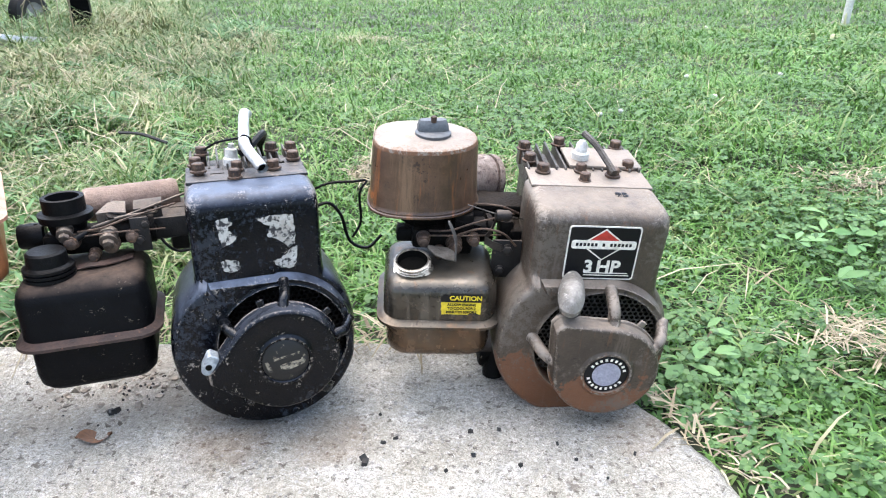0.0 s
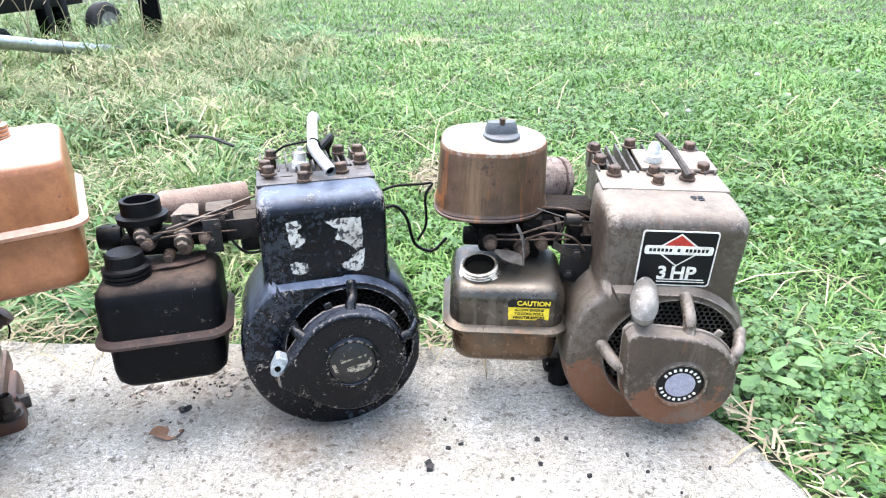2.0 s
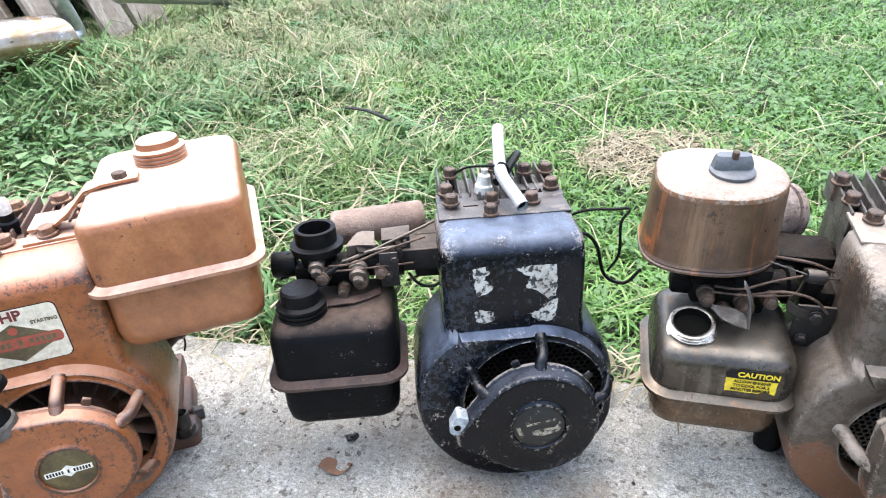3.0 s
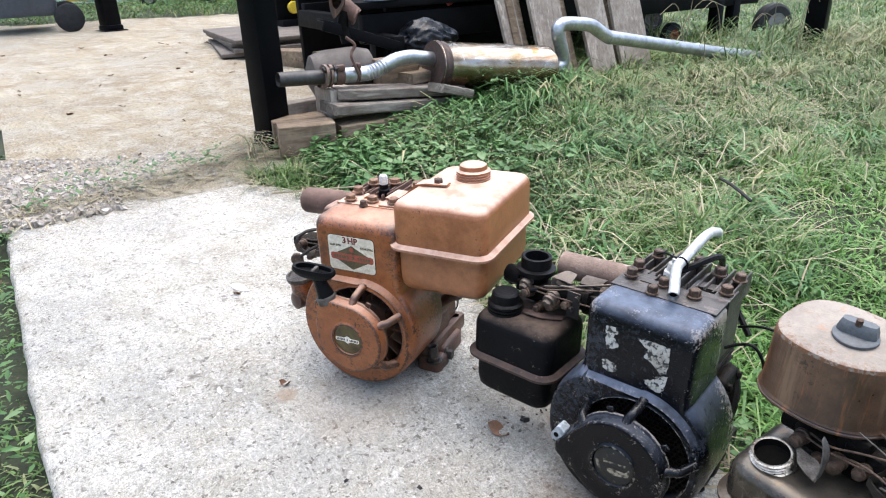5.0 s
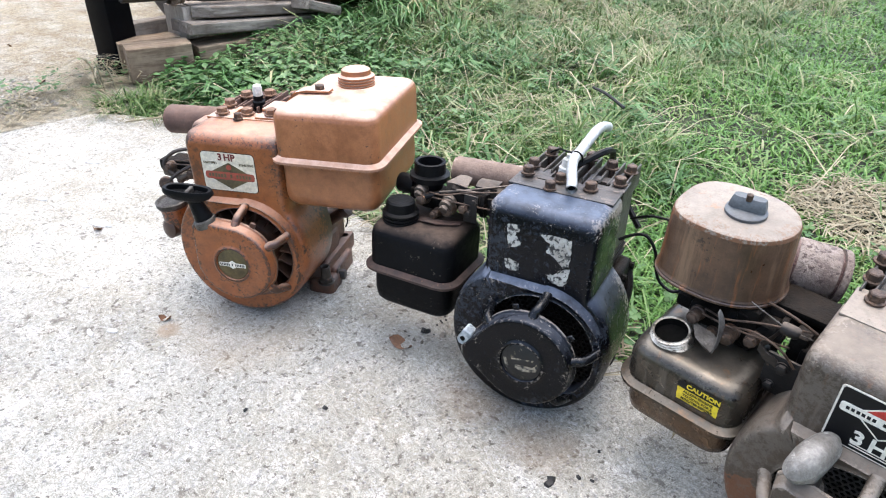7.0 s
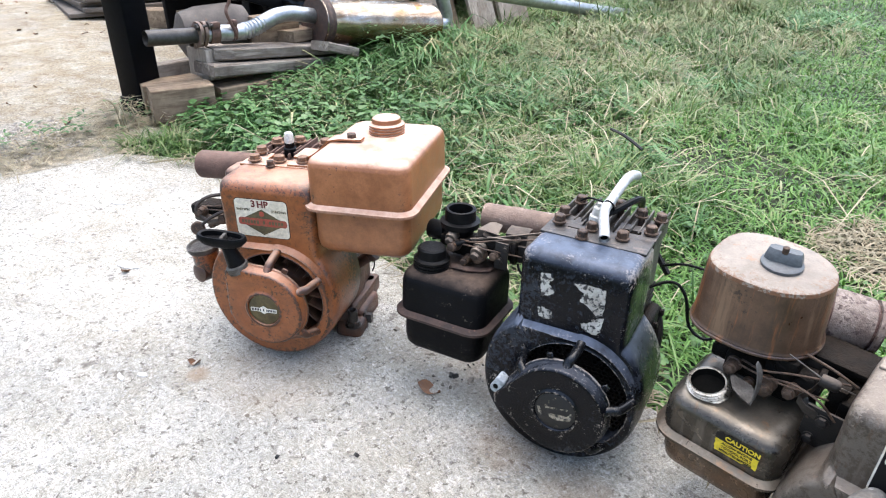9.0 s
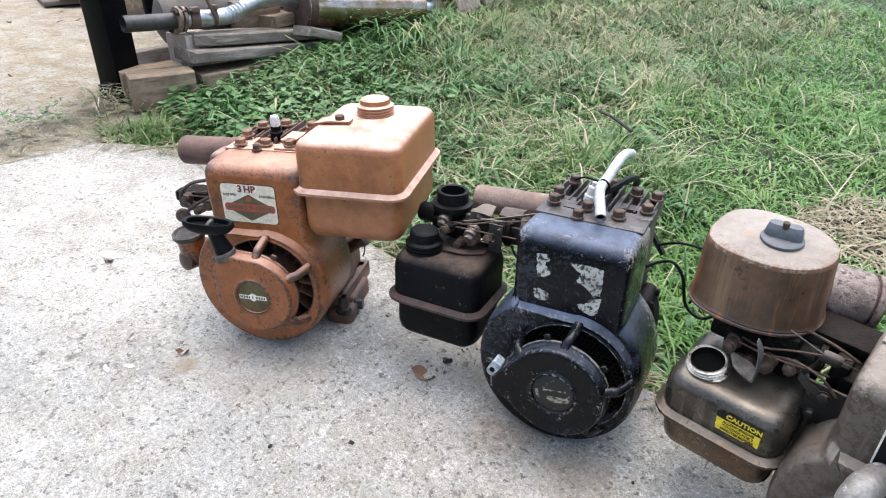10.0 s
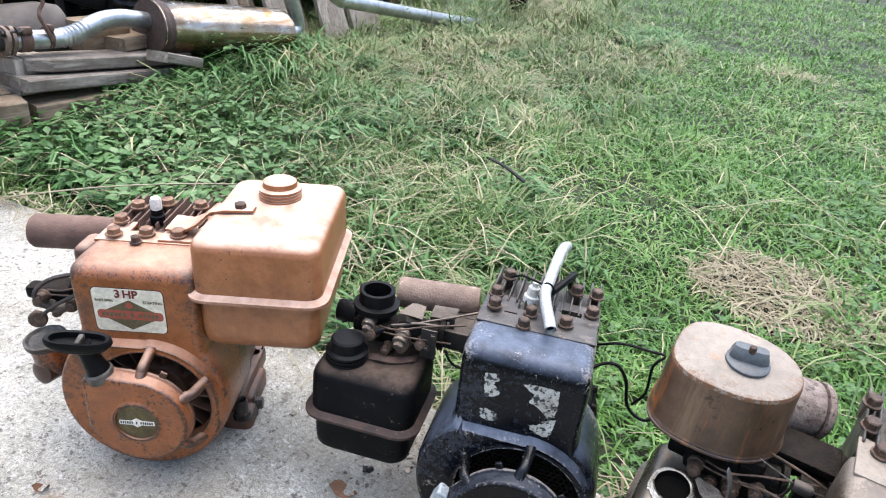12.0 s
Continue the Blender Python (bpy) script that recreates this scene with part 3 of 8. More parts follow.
def shroud(parent, material, x0=-0.093, x1=0.052, ztop=0.287, back=0.098, hole=0.0735, label="", cx=CX, drop=0.0, wide=0.0, eye=(-0.003, 0.104)):
    """The cooling shroud: a tower running down into a round drum, whose face stands proud and is cut by the air intake."""
    bm = BM()
    n = 176
    ex, ez = eye
    arch = hole + 0.0105

    def inside(x, z):
        """How far a spot lies within the drum's proud face; negative on the tower."""
        return ez + arch - 0.0015 - z if x < ex else arch - math.hypot(x - ex, max(0.0, z - ez))

    def proud(x, z):
        return PROUD * step(-0.0024, 0.0024, inside(x, z))

    prof = [(back, 0), (0.05, 0), (0.024, 0)]
    br = 0.02
    for k in range(1, 6):
        a = radians(90 * k / 5)
        prof.append((0.02 * (1 - math.sin(a)), br * (1 - math.cos(a))))
    dirs = [(math.cos(2 * math.pi * i / n), math.sin(2 * math.pi * i / n)) for i in range(n)]
    rads = [radial(dx, dz, x0, x1, ztop, 0.014, cx) for dx, dz in dirs]
    rads = [r + drop * max(0.0, -dz) ** 1.2 + wide * max(0.0, -dx) * (1 if dz < 0.45 else 0) for (dx, dz), r in zip(dirs, rads)]
    # soften the corner between tower and drum
    for _ in range(2):
        rads = [0.25 * rads[i - 1] + 0.5 * rads[i] + 0.25 * rads[(i + 1) % n] if dirs[i][1] < 0.62 else rads[i] for i in range(n)]
    rings = []
    for y, inset in prof:
        ring = []
        for (dx, dz), r in zip(dirs, rads):
            up = step(0.17, 0.21, HUB + dz * r)
            q = r - inset * (0.38 + 0.62 * up)
            ring.append((dx * q, y - proud(dx * q, HUB + dz * q) * max(0.0, 1 - y / 0.05), HUB + dz * q))
        rings.append(ring)
    # the face, with rings laid close on either side of the step
    rows = [[] for _ in range(9)]
    for (x, _, z), (dx, dz) in zip(rings[-1], dirs):
        hx, hz = ex + (hole + 0.0045) * dx, ez + (hole + 0.0045) * dz
        at = 0.5
        ks = [k / 60 for k in range(61)]
        for k0, k1 in zip(ks, ks[1:]):
            p, q = (inside(x + (hx - x) * k, z + (hz - z) * k) for k in (k0, k1))
            if p < 0 <= q:
                at = k0 + (k1 - k0) * p / (p - q)
        d = 0.0022 / max(0.01, math.hypot(hx - x, hz - z))
        lo, hi = max(0.02, at - d), min(0.98, at + d)
        for row, k in zip(rows, (lo * 0.25, lo * 0.6, lo, at, hi, hi + (1 - hi) * 0.3, hi + (1 - hi) * 0.6, hi + (1 - hi) * 0.85, 1.0)):
            px, pz = x + (hx - x) * k, z + (hz - z) * k
            row.append((px, -proud(px, pz), pz))
    rings += rows
    for r, y in ((hole + 0.002, -PROUD - 0.0014), (hole + 0.0005, -PROUD), (hole, -PROUD + 0.004), (hole + 0.001, -PROUD + 0.022)):
        rings.append([(ex + dx * r, y, ez + dz * r) for dx, dz in dirs])
    loft(bm, rings, (True, False))
    ob = part("blower_housing", bm, material, parent, label, 50)
    return ob


def hex_screen(parent, material, y=0.000, r0=0.02, r1=0.078, pitch=0.0066):
    """A perforated guard: every hole is a hexagon with its own wall of metal."""
    bm = BM()
    rows = int(r1 / (pitch * 0.866)) + 1
    cell = pitch / math.sqrt(3)
    for j in range(-rows, rows + 1):
        for i in range(-rows, rows + 1):
            cx = (i + 0.5 * (j % 2)) * pitch
            cz = j * pitch * 0.866
            d = math.hypot(cx, cz)
            if not r0 < d < r1 or HUB + cz < 0.06:
                continue
            out = [bm.verts.new((cx + cell * math.sin(radians(60 * k)), y, HUB + cz + cell * math.cos(radians(60 * k)))) for k in range(6)]
            inn = [bm.verts.new((cx + 0.74 * cell * math.sin(radians(60 * k)), y, HUB + cz + 0.74 * cell * math.cos(radians(60 * k)))) for k in range(6)]
            dee = [bm.verts.new((v.co.x, y + 0.0015, v.co.z)) for v in inn]
            for k in range(6):
                q = (k + 1) % 6
                bm.faces.new((out[k], out[q], inn[q], inn[k]))
                bm.faces.new((inn[k], inn[q], dee[q], dee[k]))
    return part("intake_screen", bm, material, parent, "perforated metal screen")


def flywheel(parent, material, y=0.022):
    bm = BM()
    lathe(bm, [(0.03, -0.012), (0.034, -0.010), (0.04, 0.004), (0.08, 0.010), (0.08, 0.03)], (0, y, HUB), (0, 1, 0), 40)
    wheel = part("flywheel", bm, material, parent, "finned flywheel behind the guard")
    for i in range(18):
        bm = BM()
        a = 2 * math.pi * i / 18
        m = Matrix.Translation((0, y, HUB)) @ Matrix.Rotation(a, 4, "Y") @ Matrix.Rotation(0.4, 4, "Y")
        rbox(bm, 0.044, 0.078, -0.016, 0.010, -0.0016, 0.0016, 0.0008, m, 1)
        part("blade", bm, material, wheel)
    return wheel


def starter(parent, material, legs, cx=-0.007, cz=0.107, r=0.0615, corner=131, reach=0.086, eye=(-0.003, 0.104), hole=0.0735, face=-0.0585, badge_r=0.0265, badge=None, badge_label="", leg_r=0.0062, strut=None, tabs=()):
    """The recoil starter: a shallow cup with one pulled-out corner where the cord leaves it, held before the intake on struts."""
    bm = BM()
    n = 96
    turn = math.acos(r / reach)

    def rim(a):
        d = abs((a - radians(corner) + math.pi) % (2 * math.pi) - math.pi)
        if d > turn:
            return r
        return min(r / math.cos(turn - d), reach - 0.006 - 0.5 * max(0.0, 0.0 - d))

    b = badge_r
    prof = [(0.0, 0.0014), (b, 0.0014), (b + 0.0006, -0.0012), (b + 0.0030, -0.0016), (b + 0.0058, 0.0004), (b + 0.0075, 0.0010), (0.72 * r, 0.0004), (r - 0.0052, 0.0), (r - 0.0022, 0.0006), (r - 0.0004, 0.0026), (r, 0.0050), (r + 0.0012, 0.0150), (r + 0.0032, 0.0168), (r + 0.0034, 0.0200), (r - 0.003, 0.0205), (0.6 * r, 0.0205)]
    rings = []
    for pr, y in prof:
        ring = []
        for i in range(n):
            a = 2 * math.pi * i / n
            k = pr + (rim(a) - r) * step(0.60 * r, 0.97 * r, pr)
            ring.append((cx + k * math.cos(a), face + y, cz + k * math.sin(a)))
        rings.append(ring)
    loft(bm, rings)
    ob = part("recoil_starter", bm, material, parent, "round recoil starter cup on struts", 40)
    bm = BM()
    lathe(bm, [(0.047, 0.0), (0.047, 0.012), (0.036, 0.016), (0.034, 0.034), (0.0, 0.034)], (cx, face + 0.0195, cz), (0, 1, 0), 30, (False, True))
    part("cord_pulley", bm, "grime", ob, "dark cord pulley behind the cup")
    for a in legs:
        a = radians(a)
        bm = BM()
        ca, sa = math.cos(a), math.sin(a)
        foot = hole + 0.0075
        k = rim(a)
        pts = [(cx + (k - 0.006) * ca, face + 0.012, cz + (k - 0.006) * sa), (cx + (k + 0.002) * ca, face + 0.018, cz + (k + 0.002) * sa), (ex_mix(cx, eye[0], 0.6) + (0.5 * k + 0.5 * foot) * ca, 0.45 * face + 0.55 * -PROUD - 0.002, ex_mix(cz, eye[1], 0.6) + (0.5 * k + 0.5 * foot) * sa), (eye[0] + (foot - 0.003) * ca, -PROUD - 0.004, eye[1] + (foot - 0.003) * sa), (eye[0] + foot * ca, -PROUD + 0.002, eye[1] + foot * sa)]
        tube(bm, pts, lambda t: leg_r * (1.12 - 0.42 * t + 0.30 * t * t), 10, 4)
        part("strut", bm, strut or material, ob)
    for a in tabs:
        a = radians(a)
        bm = BM()
        q = Vector((cx + (r + 0.001) * math.cos(a), face + 0.018, cz + (r + 0.001) * math.sin(a)))
        m = Matrix.Translation(q) @ Matrix.Rotation(-a, 4, "Y")
        rbox(bm, -0.004, 0.010, 0.0, 0.004, -0.0042, 0.0042, 0.001, m, 1)
        part("tab", bm, strut or material, ob, "bent locking tab")
    if badge:
        bm = BM()
        lathe(bm, [(b - 0.0006, 0), (b - 0.0006, 0.0010), (b - 0.0016, 0.0016)], (cx, face + 0.0016, cz), (0, -1, 0), 44)
        part("badge", bm, badge, ob, badge_label)
    return ob


def ex_mix(a, b, t):
    return a + (b - a) * t


def head_and_block(parent, head, block, x0=-0.088, x1=0.05, fin_top=0.292, y1=0.205):
    """The finned cylinder behind the shroud, its head, and the crankcase below."""
    bm = BM()
    rbox(bm, x0 + 0.006, x1 - 0.006, 0.09, y1 - 0.01, 0.17, fin_top - 0.012, 0.004)
    top = part("cylinder_head", bm, head, parent, "finned aluminium cylinder head")
    for k in range(13):
        x = x0 + 0.004 + (x1 - x0 - 0.008) * k / 12
        bm = BM()
        rbox(bm, x - 0.0013, x + 0.0013, 0.116, y1, fin_top - 0.03, fin_top + 0.002 * math.sin(k * 2.3), 0.0008, None, 1)
        part("fin", bm, head, top)
    bm = BM()
    rbox(bm, x0 + 0.012, x1 - 0.012, 0.09, y1 - 0.02, 0.10, 0.19, 0.006)
    for k in range(7):
        z = 0.118 + 0.011 * k
        rbox(bm, x0 + 0.004, x1 - 0.004, 0.096, y1 - 0.006, z - 0.0015, z + 0.0015, 0.0008, None, 1)
    part("cylinder", bm, block, parent, "finned cylinder barrel")
    bm = BM()
    rbox(bm, x0 + 0.004, x1 + 0.008, 0.085, 0.215, 0.03, 0.115, 0.014, None, 3)
    lathe(bm, [(0.05, 0), (0.05, 0.02), (0.042, 0.026), (0.024, 0.028), (0.022, 0.045), (0.0, 0.045)], (CX, 0.21, 0.085), (0, 1, 0), 28)
    part("crankcase", bm, block, parent, "greasy cast crankcase")
    bm = BM()
    rbox(bm, x0 - 0.004, x1 + 0.018, 0.085, 0.225, 0.004, 0.034, 0.005)
    for x in (x0 + 0.006, x1 + 0.006):
        for y in (0.10, 0.205):
            lathe(bm, [(0.011, 0), (0.011, 0.03), (0.008, 0.034)], (x, y, 0.0), (0, 0, 1), 14)
    part("mounting_foot", bm, block, parent, "cast mounting foot")
    bm = BM()
    tube(bm, [(CX, 0.22, 0.085), (CX, 0.285, 0.085)], 0.0095, 16, 1)
    part("crankshaft", bm, "alu", parent)


def bolts(parent, material, rows, r=0.0078, tall=0.0112):
    for k, (x, y, z) in enumerate(rows):
        bm = BM()
        tube(bm, [(x, y, z - 0.02), (x, y, z + 0.002)], r * 0.72, 10, 1)
        hexbolt(bm, (x, y, z), (0.03 * math.sin(k * 2.1), 0.03 * math.cos(k * 1.3), 1), r, tall, k * 0.7)
        part("head_bolt", bm, material, parent)


def fuel_tank(parent, material, flange, x0, x1, y0, y1, z0, zm, z1, r=0.02, label="", top=0.022):
    bm = BM()
    rprism(bm, x0 + 0.004, x1 - 0.004, y0 + 0.004, y1 - 0.004, r, [(z0, 0.018), (z0 + 0.003, 0.008), (z0 + 0.010, 0.002), (z0 + 0.022, 0.0), (zm, 0.0)])
    rprism(bm, x0, x1, y0, y1, r, [(zm, 0.0), (z1 - top * 0.9, 0.0), (z1 - top * 0.5, top * 0.1), (z1 - top * 0.2, top * 0.32), (z1 - top * 0.04, top * 0.65), (z1, top * 1.1)], 6)
    tank = part("fuel_tank", bm, material, parent, label, 45)
    bm = BM()
    rprism(bm, x0 - 0.008, x1 + 0.008, y0 - 0.008, y1 + 0.008, r + 0.006, [(zm - 0.0025, 0.0015), (zm - 0.0018, 0.0), (zm + 0.0018, 0.0), (zm + 0.003, 0.003), (zm + 0.007, 0.0085)], 6)
    part("seam_flange", bm, flange, tank, "folded seam flange round the tank")
    return tank


def ribbed_cap(parent, material, at, r=0.022, h=0.026, label="", ribs=3):
    bm = BM()
    prof = [(r * 1.02, 0)]
    for k in range(ribs):
        z = h * 0.16 * k
        prof += [(r * 1.06, z + 0.0005), (r * 1.06, z + h * 0.11), (r * 0.96, z + h * 0.13)]
    top = h * 0.16 * ribs
    prof += [(r * 0.86, top + 0.001), (r * 0.82, h * 0.93), (r * 0.72, h), (0.0, h)]
    lathe(bm, prof, at, (0, 0, 1), 36)
    return part("fuel_cap", bm, material, parent, label)


def lever(parent, name, pts, r, material, label=""):
    bm = BM()
    tube(bm, pts, r, 7, 4)
    return part(name, bm, material, parent, label)


def carburettor(parent, at, sx=1.0):
    """Greasy castings, screws, springs and levers between the air intake and the cylinder."""
    x, y, z = at
    bm = BM()
    rbox(bm, x - 0.026, x + 0.02, y - 0.018, y + 0.02, z - 0.035, z - 0.008, 0.006)
    lathe(bm, [(0.014, 0), (0.016, 0.004), (0.016, 0.05), (0.02, 0.052), (0.02, 0.058)], (x + 0.015, y, z - 0.016), (1, 0.1, 0), 18)
    rbox(bm, x + 0.02, x + 0.075, y - 0.012, y + 0.03, z - 0.022, z - 0.012, 0.003)
    rbox(bm, x - 0.045, x - 0.02, y - 0.01, y + 0.012, z - 0.03, z - 0.012, 0.004)
    body = part("carburettor", bm, "grime", parent, "greasy carburettor casting with levers and screws")
    for dx, dy, dz, ax, rr in ((-0.012, -0.02, -0.016, (0, -1, 0.1), 0.0075), (0.026, -0.016, -0.024, (0.1, -1, 0), 0.0085), (0.05, -0.012, -0.02, (0, -1, 0.2), 0.007), (0.008, -0.018, -0.034, (0, -1, 0), 0.006)):
        bm = BM()
        lathe(bm, [(rr * 1.2, 0), (rr * 1.2, 0.004), (rr, 0.005), (rr, 0.014), (rr * 0.7, 0.016)], (x + dx, y + dy, z + dz), ax, 14)
        hexbolt(bm, Vector((x + dx, y + dy, z + dz)) + Vector(ax) * 0.014, ax, rr * 0.8, 0.006)
        part("screw", bm, "bolt", body)
    lever(body, "throttle_rod", [(x - 0.005, y - 0.022, z - 0.006), (x + 0.02, y - 0.028, z - 0.002), (x + 0.05, y - 0.018, z + 0.004), (x + 0.1, y - 0.005, z + 0.012)], 0.0013, "bolt")
    lever(body, "governor_rod", [(x - 0.015, y - 0.024, z - 0.012), (x + 0.03, y - 0.03, z - 0.008), (x + 0.085, y - 0.01, z - 0.016)], 0.0012, "bolt")
    bm = BM()
    m = Matrix.Translation((x + 0.045, y - 0.004, z)) @ Euler((0.2, 0.35, 0.3)).to_matrix().to_4x4()
    box_at(bm, m, 0.045, 0.018, 0.002, 0.0008, 1)
    m = Matrix.Translation((x + 0.03, y + 0.006, z + 0.006)) @ Euler((0.5, 0.1, 0.1)).to_matrix().to_4x4()
    box_at(bm, m, 0.022, 0.016, 0.003, 0.001, 1)
    part("choke_plate", bm, "grime", body)
    return body


def muffler_can(parent, a, b, r, material, label):
    a, b = Vector(a), Vector(b)
    h = (b - a).length
    bm = BM()
    lathe(bm, [(r * 0.25, -0.002), (r * 0.9, 0), (r, 0.004), (r, h * 0.45), (r * 1.03, h * 0.47), (r * 1.03, h * 0.5), (r, h * 0.52), (r, h - 0.005), (r * 0.9, h), (r * 0.3, h + 0.002)], a, b - a, 30)
    return part("muffler", bm, material, parent, label)


def plate(name, parent, material, x0, x1, z0, z1, r, y=0.0, thick=0.0006, label="", shear=0.0):
    bm = BM()
    flat(bm, [(px, pz) for px, pz in rrect(x0, x1, z0, z1, r, 4)], thick, Matrix.Translation((0, y, 0)))
    return part(name, bm, material, parent, label)


def poly(name, parent, material, pts, y=0.0, thick=0.0004, label=""):
    bm = BM()
    flat(bm, pts, thick, Matrix.Translation((0, y, 0)))
    return part(name, bm, material, parent, label)


def ragged(pts, amount=0.0022, cuts=7):
    """An outline torn along its edges."""
    out = []
    for (ax, az), (bx, bz) in zip(pts, pts[1:] + pts[:1]):
        for k in range(cuts):
            t = k / cuts
            x, z = ax + (bx - ax) * t, az + (bz - az) * t
            out.append((x + amount * noise.noise((x * 420, z * 420, 1)), z + amount * noise.noise((x * 420, z * 420, 8))))
    return out


def spring(parent, a, b, r, turns, material):
    """A small wound spring between two points."""
    a, b = Vector(a), Vector(b)
    u, v, d = frame_of(b - a)
    bm = BM()
    n = turns * 8
    pts = [a + (b - a) * (k / n) + (u * math.cos(k * math.pi / 4) + v * math.sin(k * math.pi / 4)) * (r if 0 < k < n else 0.2 * r) for k in range(n + 1)]
    tube(bm, pts, 0.0007, 5, 1)
    return part("spring", bm, material, parent)


# -- the black engine --
def black_engine(m):
    e = thing("engine", m, "small black petrol engine with flaking paint on the concrete path", "engine", "engines on the path")
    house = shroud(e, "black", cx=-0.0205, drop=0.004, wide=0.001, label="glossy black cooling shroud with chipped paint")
    hex_screen(e, "grime")
    flywheel(e, "grime")
    starter(e, "black_cup", (86, 146, 14, -52, 232), corner=188, reach=0.090, badge="badge_worn", badge_label="black badge with worn brass lettering", strut="black_strut", tabs=(107, 40))
    head_and_block(e, "alu", "grime")
    bolts(e, "bolt", [(-0.0746, 0.090, 0.292), (-0.078, 0.119, 0.292), (0.0117, 0.0865, 0.290), (0.0396, 0.1207, 0.291), (-0.070, 0.166, 0.294), (-0.016, 0.178, 0.294), (0.0167, 0.162, 0.294), (0.042, 0.166, 0.292)], 0.0076)
    bolts(e, "bolt", [(-0.035, 0.065, 0.288), (-0.031, 0.092, 0.290)], 0.0070)
    # tin over the front of the head, with a raised strip painted dark for a slot on either side of the plug
    bm = BM()
    rbox(bm, -0.090, 0.049, 0.060, 0.104, 0.2845, 0.2886, 0.0015)
    rbox(bm, -0.090, -0.048, 0.102, 0.130, 0.2845, 0.2882, 0.0015)
    rbox(bm, -0.004, 0.050, 0.102, 0.142, 0.2850, 0.2890, 0.0015)
    part("head_cover", bm, "black_tin", e, "dented black tin cover")
    bm = BM()
    rbox(bm, 0.004, 0.028, 0.112, 0.122, 0.2886, 0.2894, 0.0003, None, 1)
    part("cover_slot", bm, "void", e)
    bm = BM()
    rbox(bm, -0.062, -0.046, 0.088, 0.0905, 0.2884, 0.2890, 0.0003, None, 1)
    part("cover_slot", bm, "void", e)
    # worn decal scraps
    for x0, z0, pts in ((-0.062, 0.226, [(0, 0.034), (0.012, 0.036), (0.016, 0.028), (0.010, 0.022), (0.020, 0.013), (0.014, 0.006), (0.004, 0.003), (0.001, 0.014)]),
                        (-0.062, 0.197, [(0, 0.014), (0.008, 0.016), (0.019, 0.013), (0.021, 0.003), (0.010, 0.0), (0.002, 0.003)]),
                        (-0.020, 0.219, [(0, 0.038), (0.018, 0.041), (0.041, 0.039), (0.041, 0.006), (0.034, 0.0), (0.022, 0.012), (0.010, 0.017), (0.014, 0.028)]),
                        (-0.004, 0.194, [(0.0, 0.012), (0.012, 0.016), (0.019, 0.024), (0.026, 0.026), (0.025, 0.006), (0.018, 0.0), (0.006, 0.001), (0.0, 0.006)])):
        poly("decal_scrap", house, "decal_worn", ragged([(x0 + a, z0 + b) for a, b in pts]), -0.0003, 0.0004, "torn scrap of a white decal")
    # worn badge: scraps of pale lettering and a torn wedge
    BH = 0.107
    for pts in ([(-0.006, -0.004), (0.003, -0.002), (0.014, -0.001), (0.018, 0.005), (0.020, 0.002), (0.018, -0.005), (0.010, -0.008), (0.002, -0.010), (-0.005, -0.008)], [(-0.020, 0.001), (-0.017, 0.002), (-0.014, -0.006), (-0.013, -0.011), (-0.017, -0.009)], [(-0.011, 0.0015), (-0.004, 0.003), (0.006, 0.0042), (0.014, 0.0062), (0.014, 0.0085), (0.004, 0.0062), (-0.005, 0.005), (-0.011, 0.0035)]):
        poly("badge_scrap", e, "badge_scrap", [(-0.007 + a * 1.15, BH + b * 1.15) for a, b in pts], -0.0586, 0.0003, "scrap of pale brass lettering")
    # cord eyelet
    bm = BM()
    m2 = Matrix.Translation((-0.0875, -0.0475, 0.1135)) @ pose(0, 0, 0, 0, 28, 0)
    outline = [(0.0085 * math.cos(a), -0.006 + 0.0085 * math.sin(a)) for a in [math.pi + math.pi * k / 10 for k in range(11)]] + [(0.0085, 0.013), (0.0065, 0.0155), (-0.0050, 0.0165), (-0.0085, 0.0135)]
    loft(bm, [[m2 @ Vector((x * k, y, z * k)) for x, z in outline] for y, k in ((0.008, 0.76), (-0.007, 0.80), (-0.0085, 0.72))])
    eyelet = part("cord_eyelet", bm, "zinc_pale", e, "pale zinc cord eyelet")
    # A thin disc on the plate, its colour standing in for a shaded hole.
    bm = BM()
    lathe(bm, [(0.0, 0.0), (0.0036, 0.0), (0.0034, 0.0006), (0.0, 0.0006)], m2 @ Vector((-0.0005, -0.0085, -0.001)), (0, -1, 0), 14)
    part("eye", bm, "void", eyelet, "flat disc painted dark for the eyelet's hole")
    tank = fuel_tank(e, "black_dull", "rust_flange", -0.276, -0.142, 0.006, 0.118, 0.072, 0.134, 0.203, 0.022, "black fuel tank with a dusty top and rusty seam")
    ribbed_cap(tank, "rubber", (-0.240, 0.042, 0.202), 0.0245, 0.031, "black ribbed plastic fuel cap", 3)
    carburettor(e, (-0.205, 0.092, 0.246))
    bm = BM()
    lathe(bm, [(0.018, -0.03), (0.022, -0.012), (0.028, -0.012), (0.029, -0.004), (0.0225, -0.002), (0.0225, 0.014), (0.0205, 0.015), (0.0175, 0.014), (0.0165, -0.02), (0.0, -0.021)], (-0.223, 0.094, 0.262), (0, 0, 1), 32)
    part("air_intake", bm, "rubber", e, "open black air intake collar")
    muffler_can(e, (-0.212, 0.152, 0.246), (-0.105, 0.168, 0.246), 0.0205, "rust_pale", "rusty cylindrical muffler")
    bm = BM()
    rbox(bm, -0.152, -0.085, 0.095, 0.165, 0.230, 0.2375, 0.002)
    rbox(bm, -0.152, -0.085, 0.0935, 0.0975, 0.214, 0.2395, 0.0012)
    rbox(bm, -0.12, -0.08, 0.135, 0.175, 0.18, 0.24, 0.006)
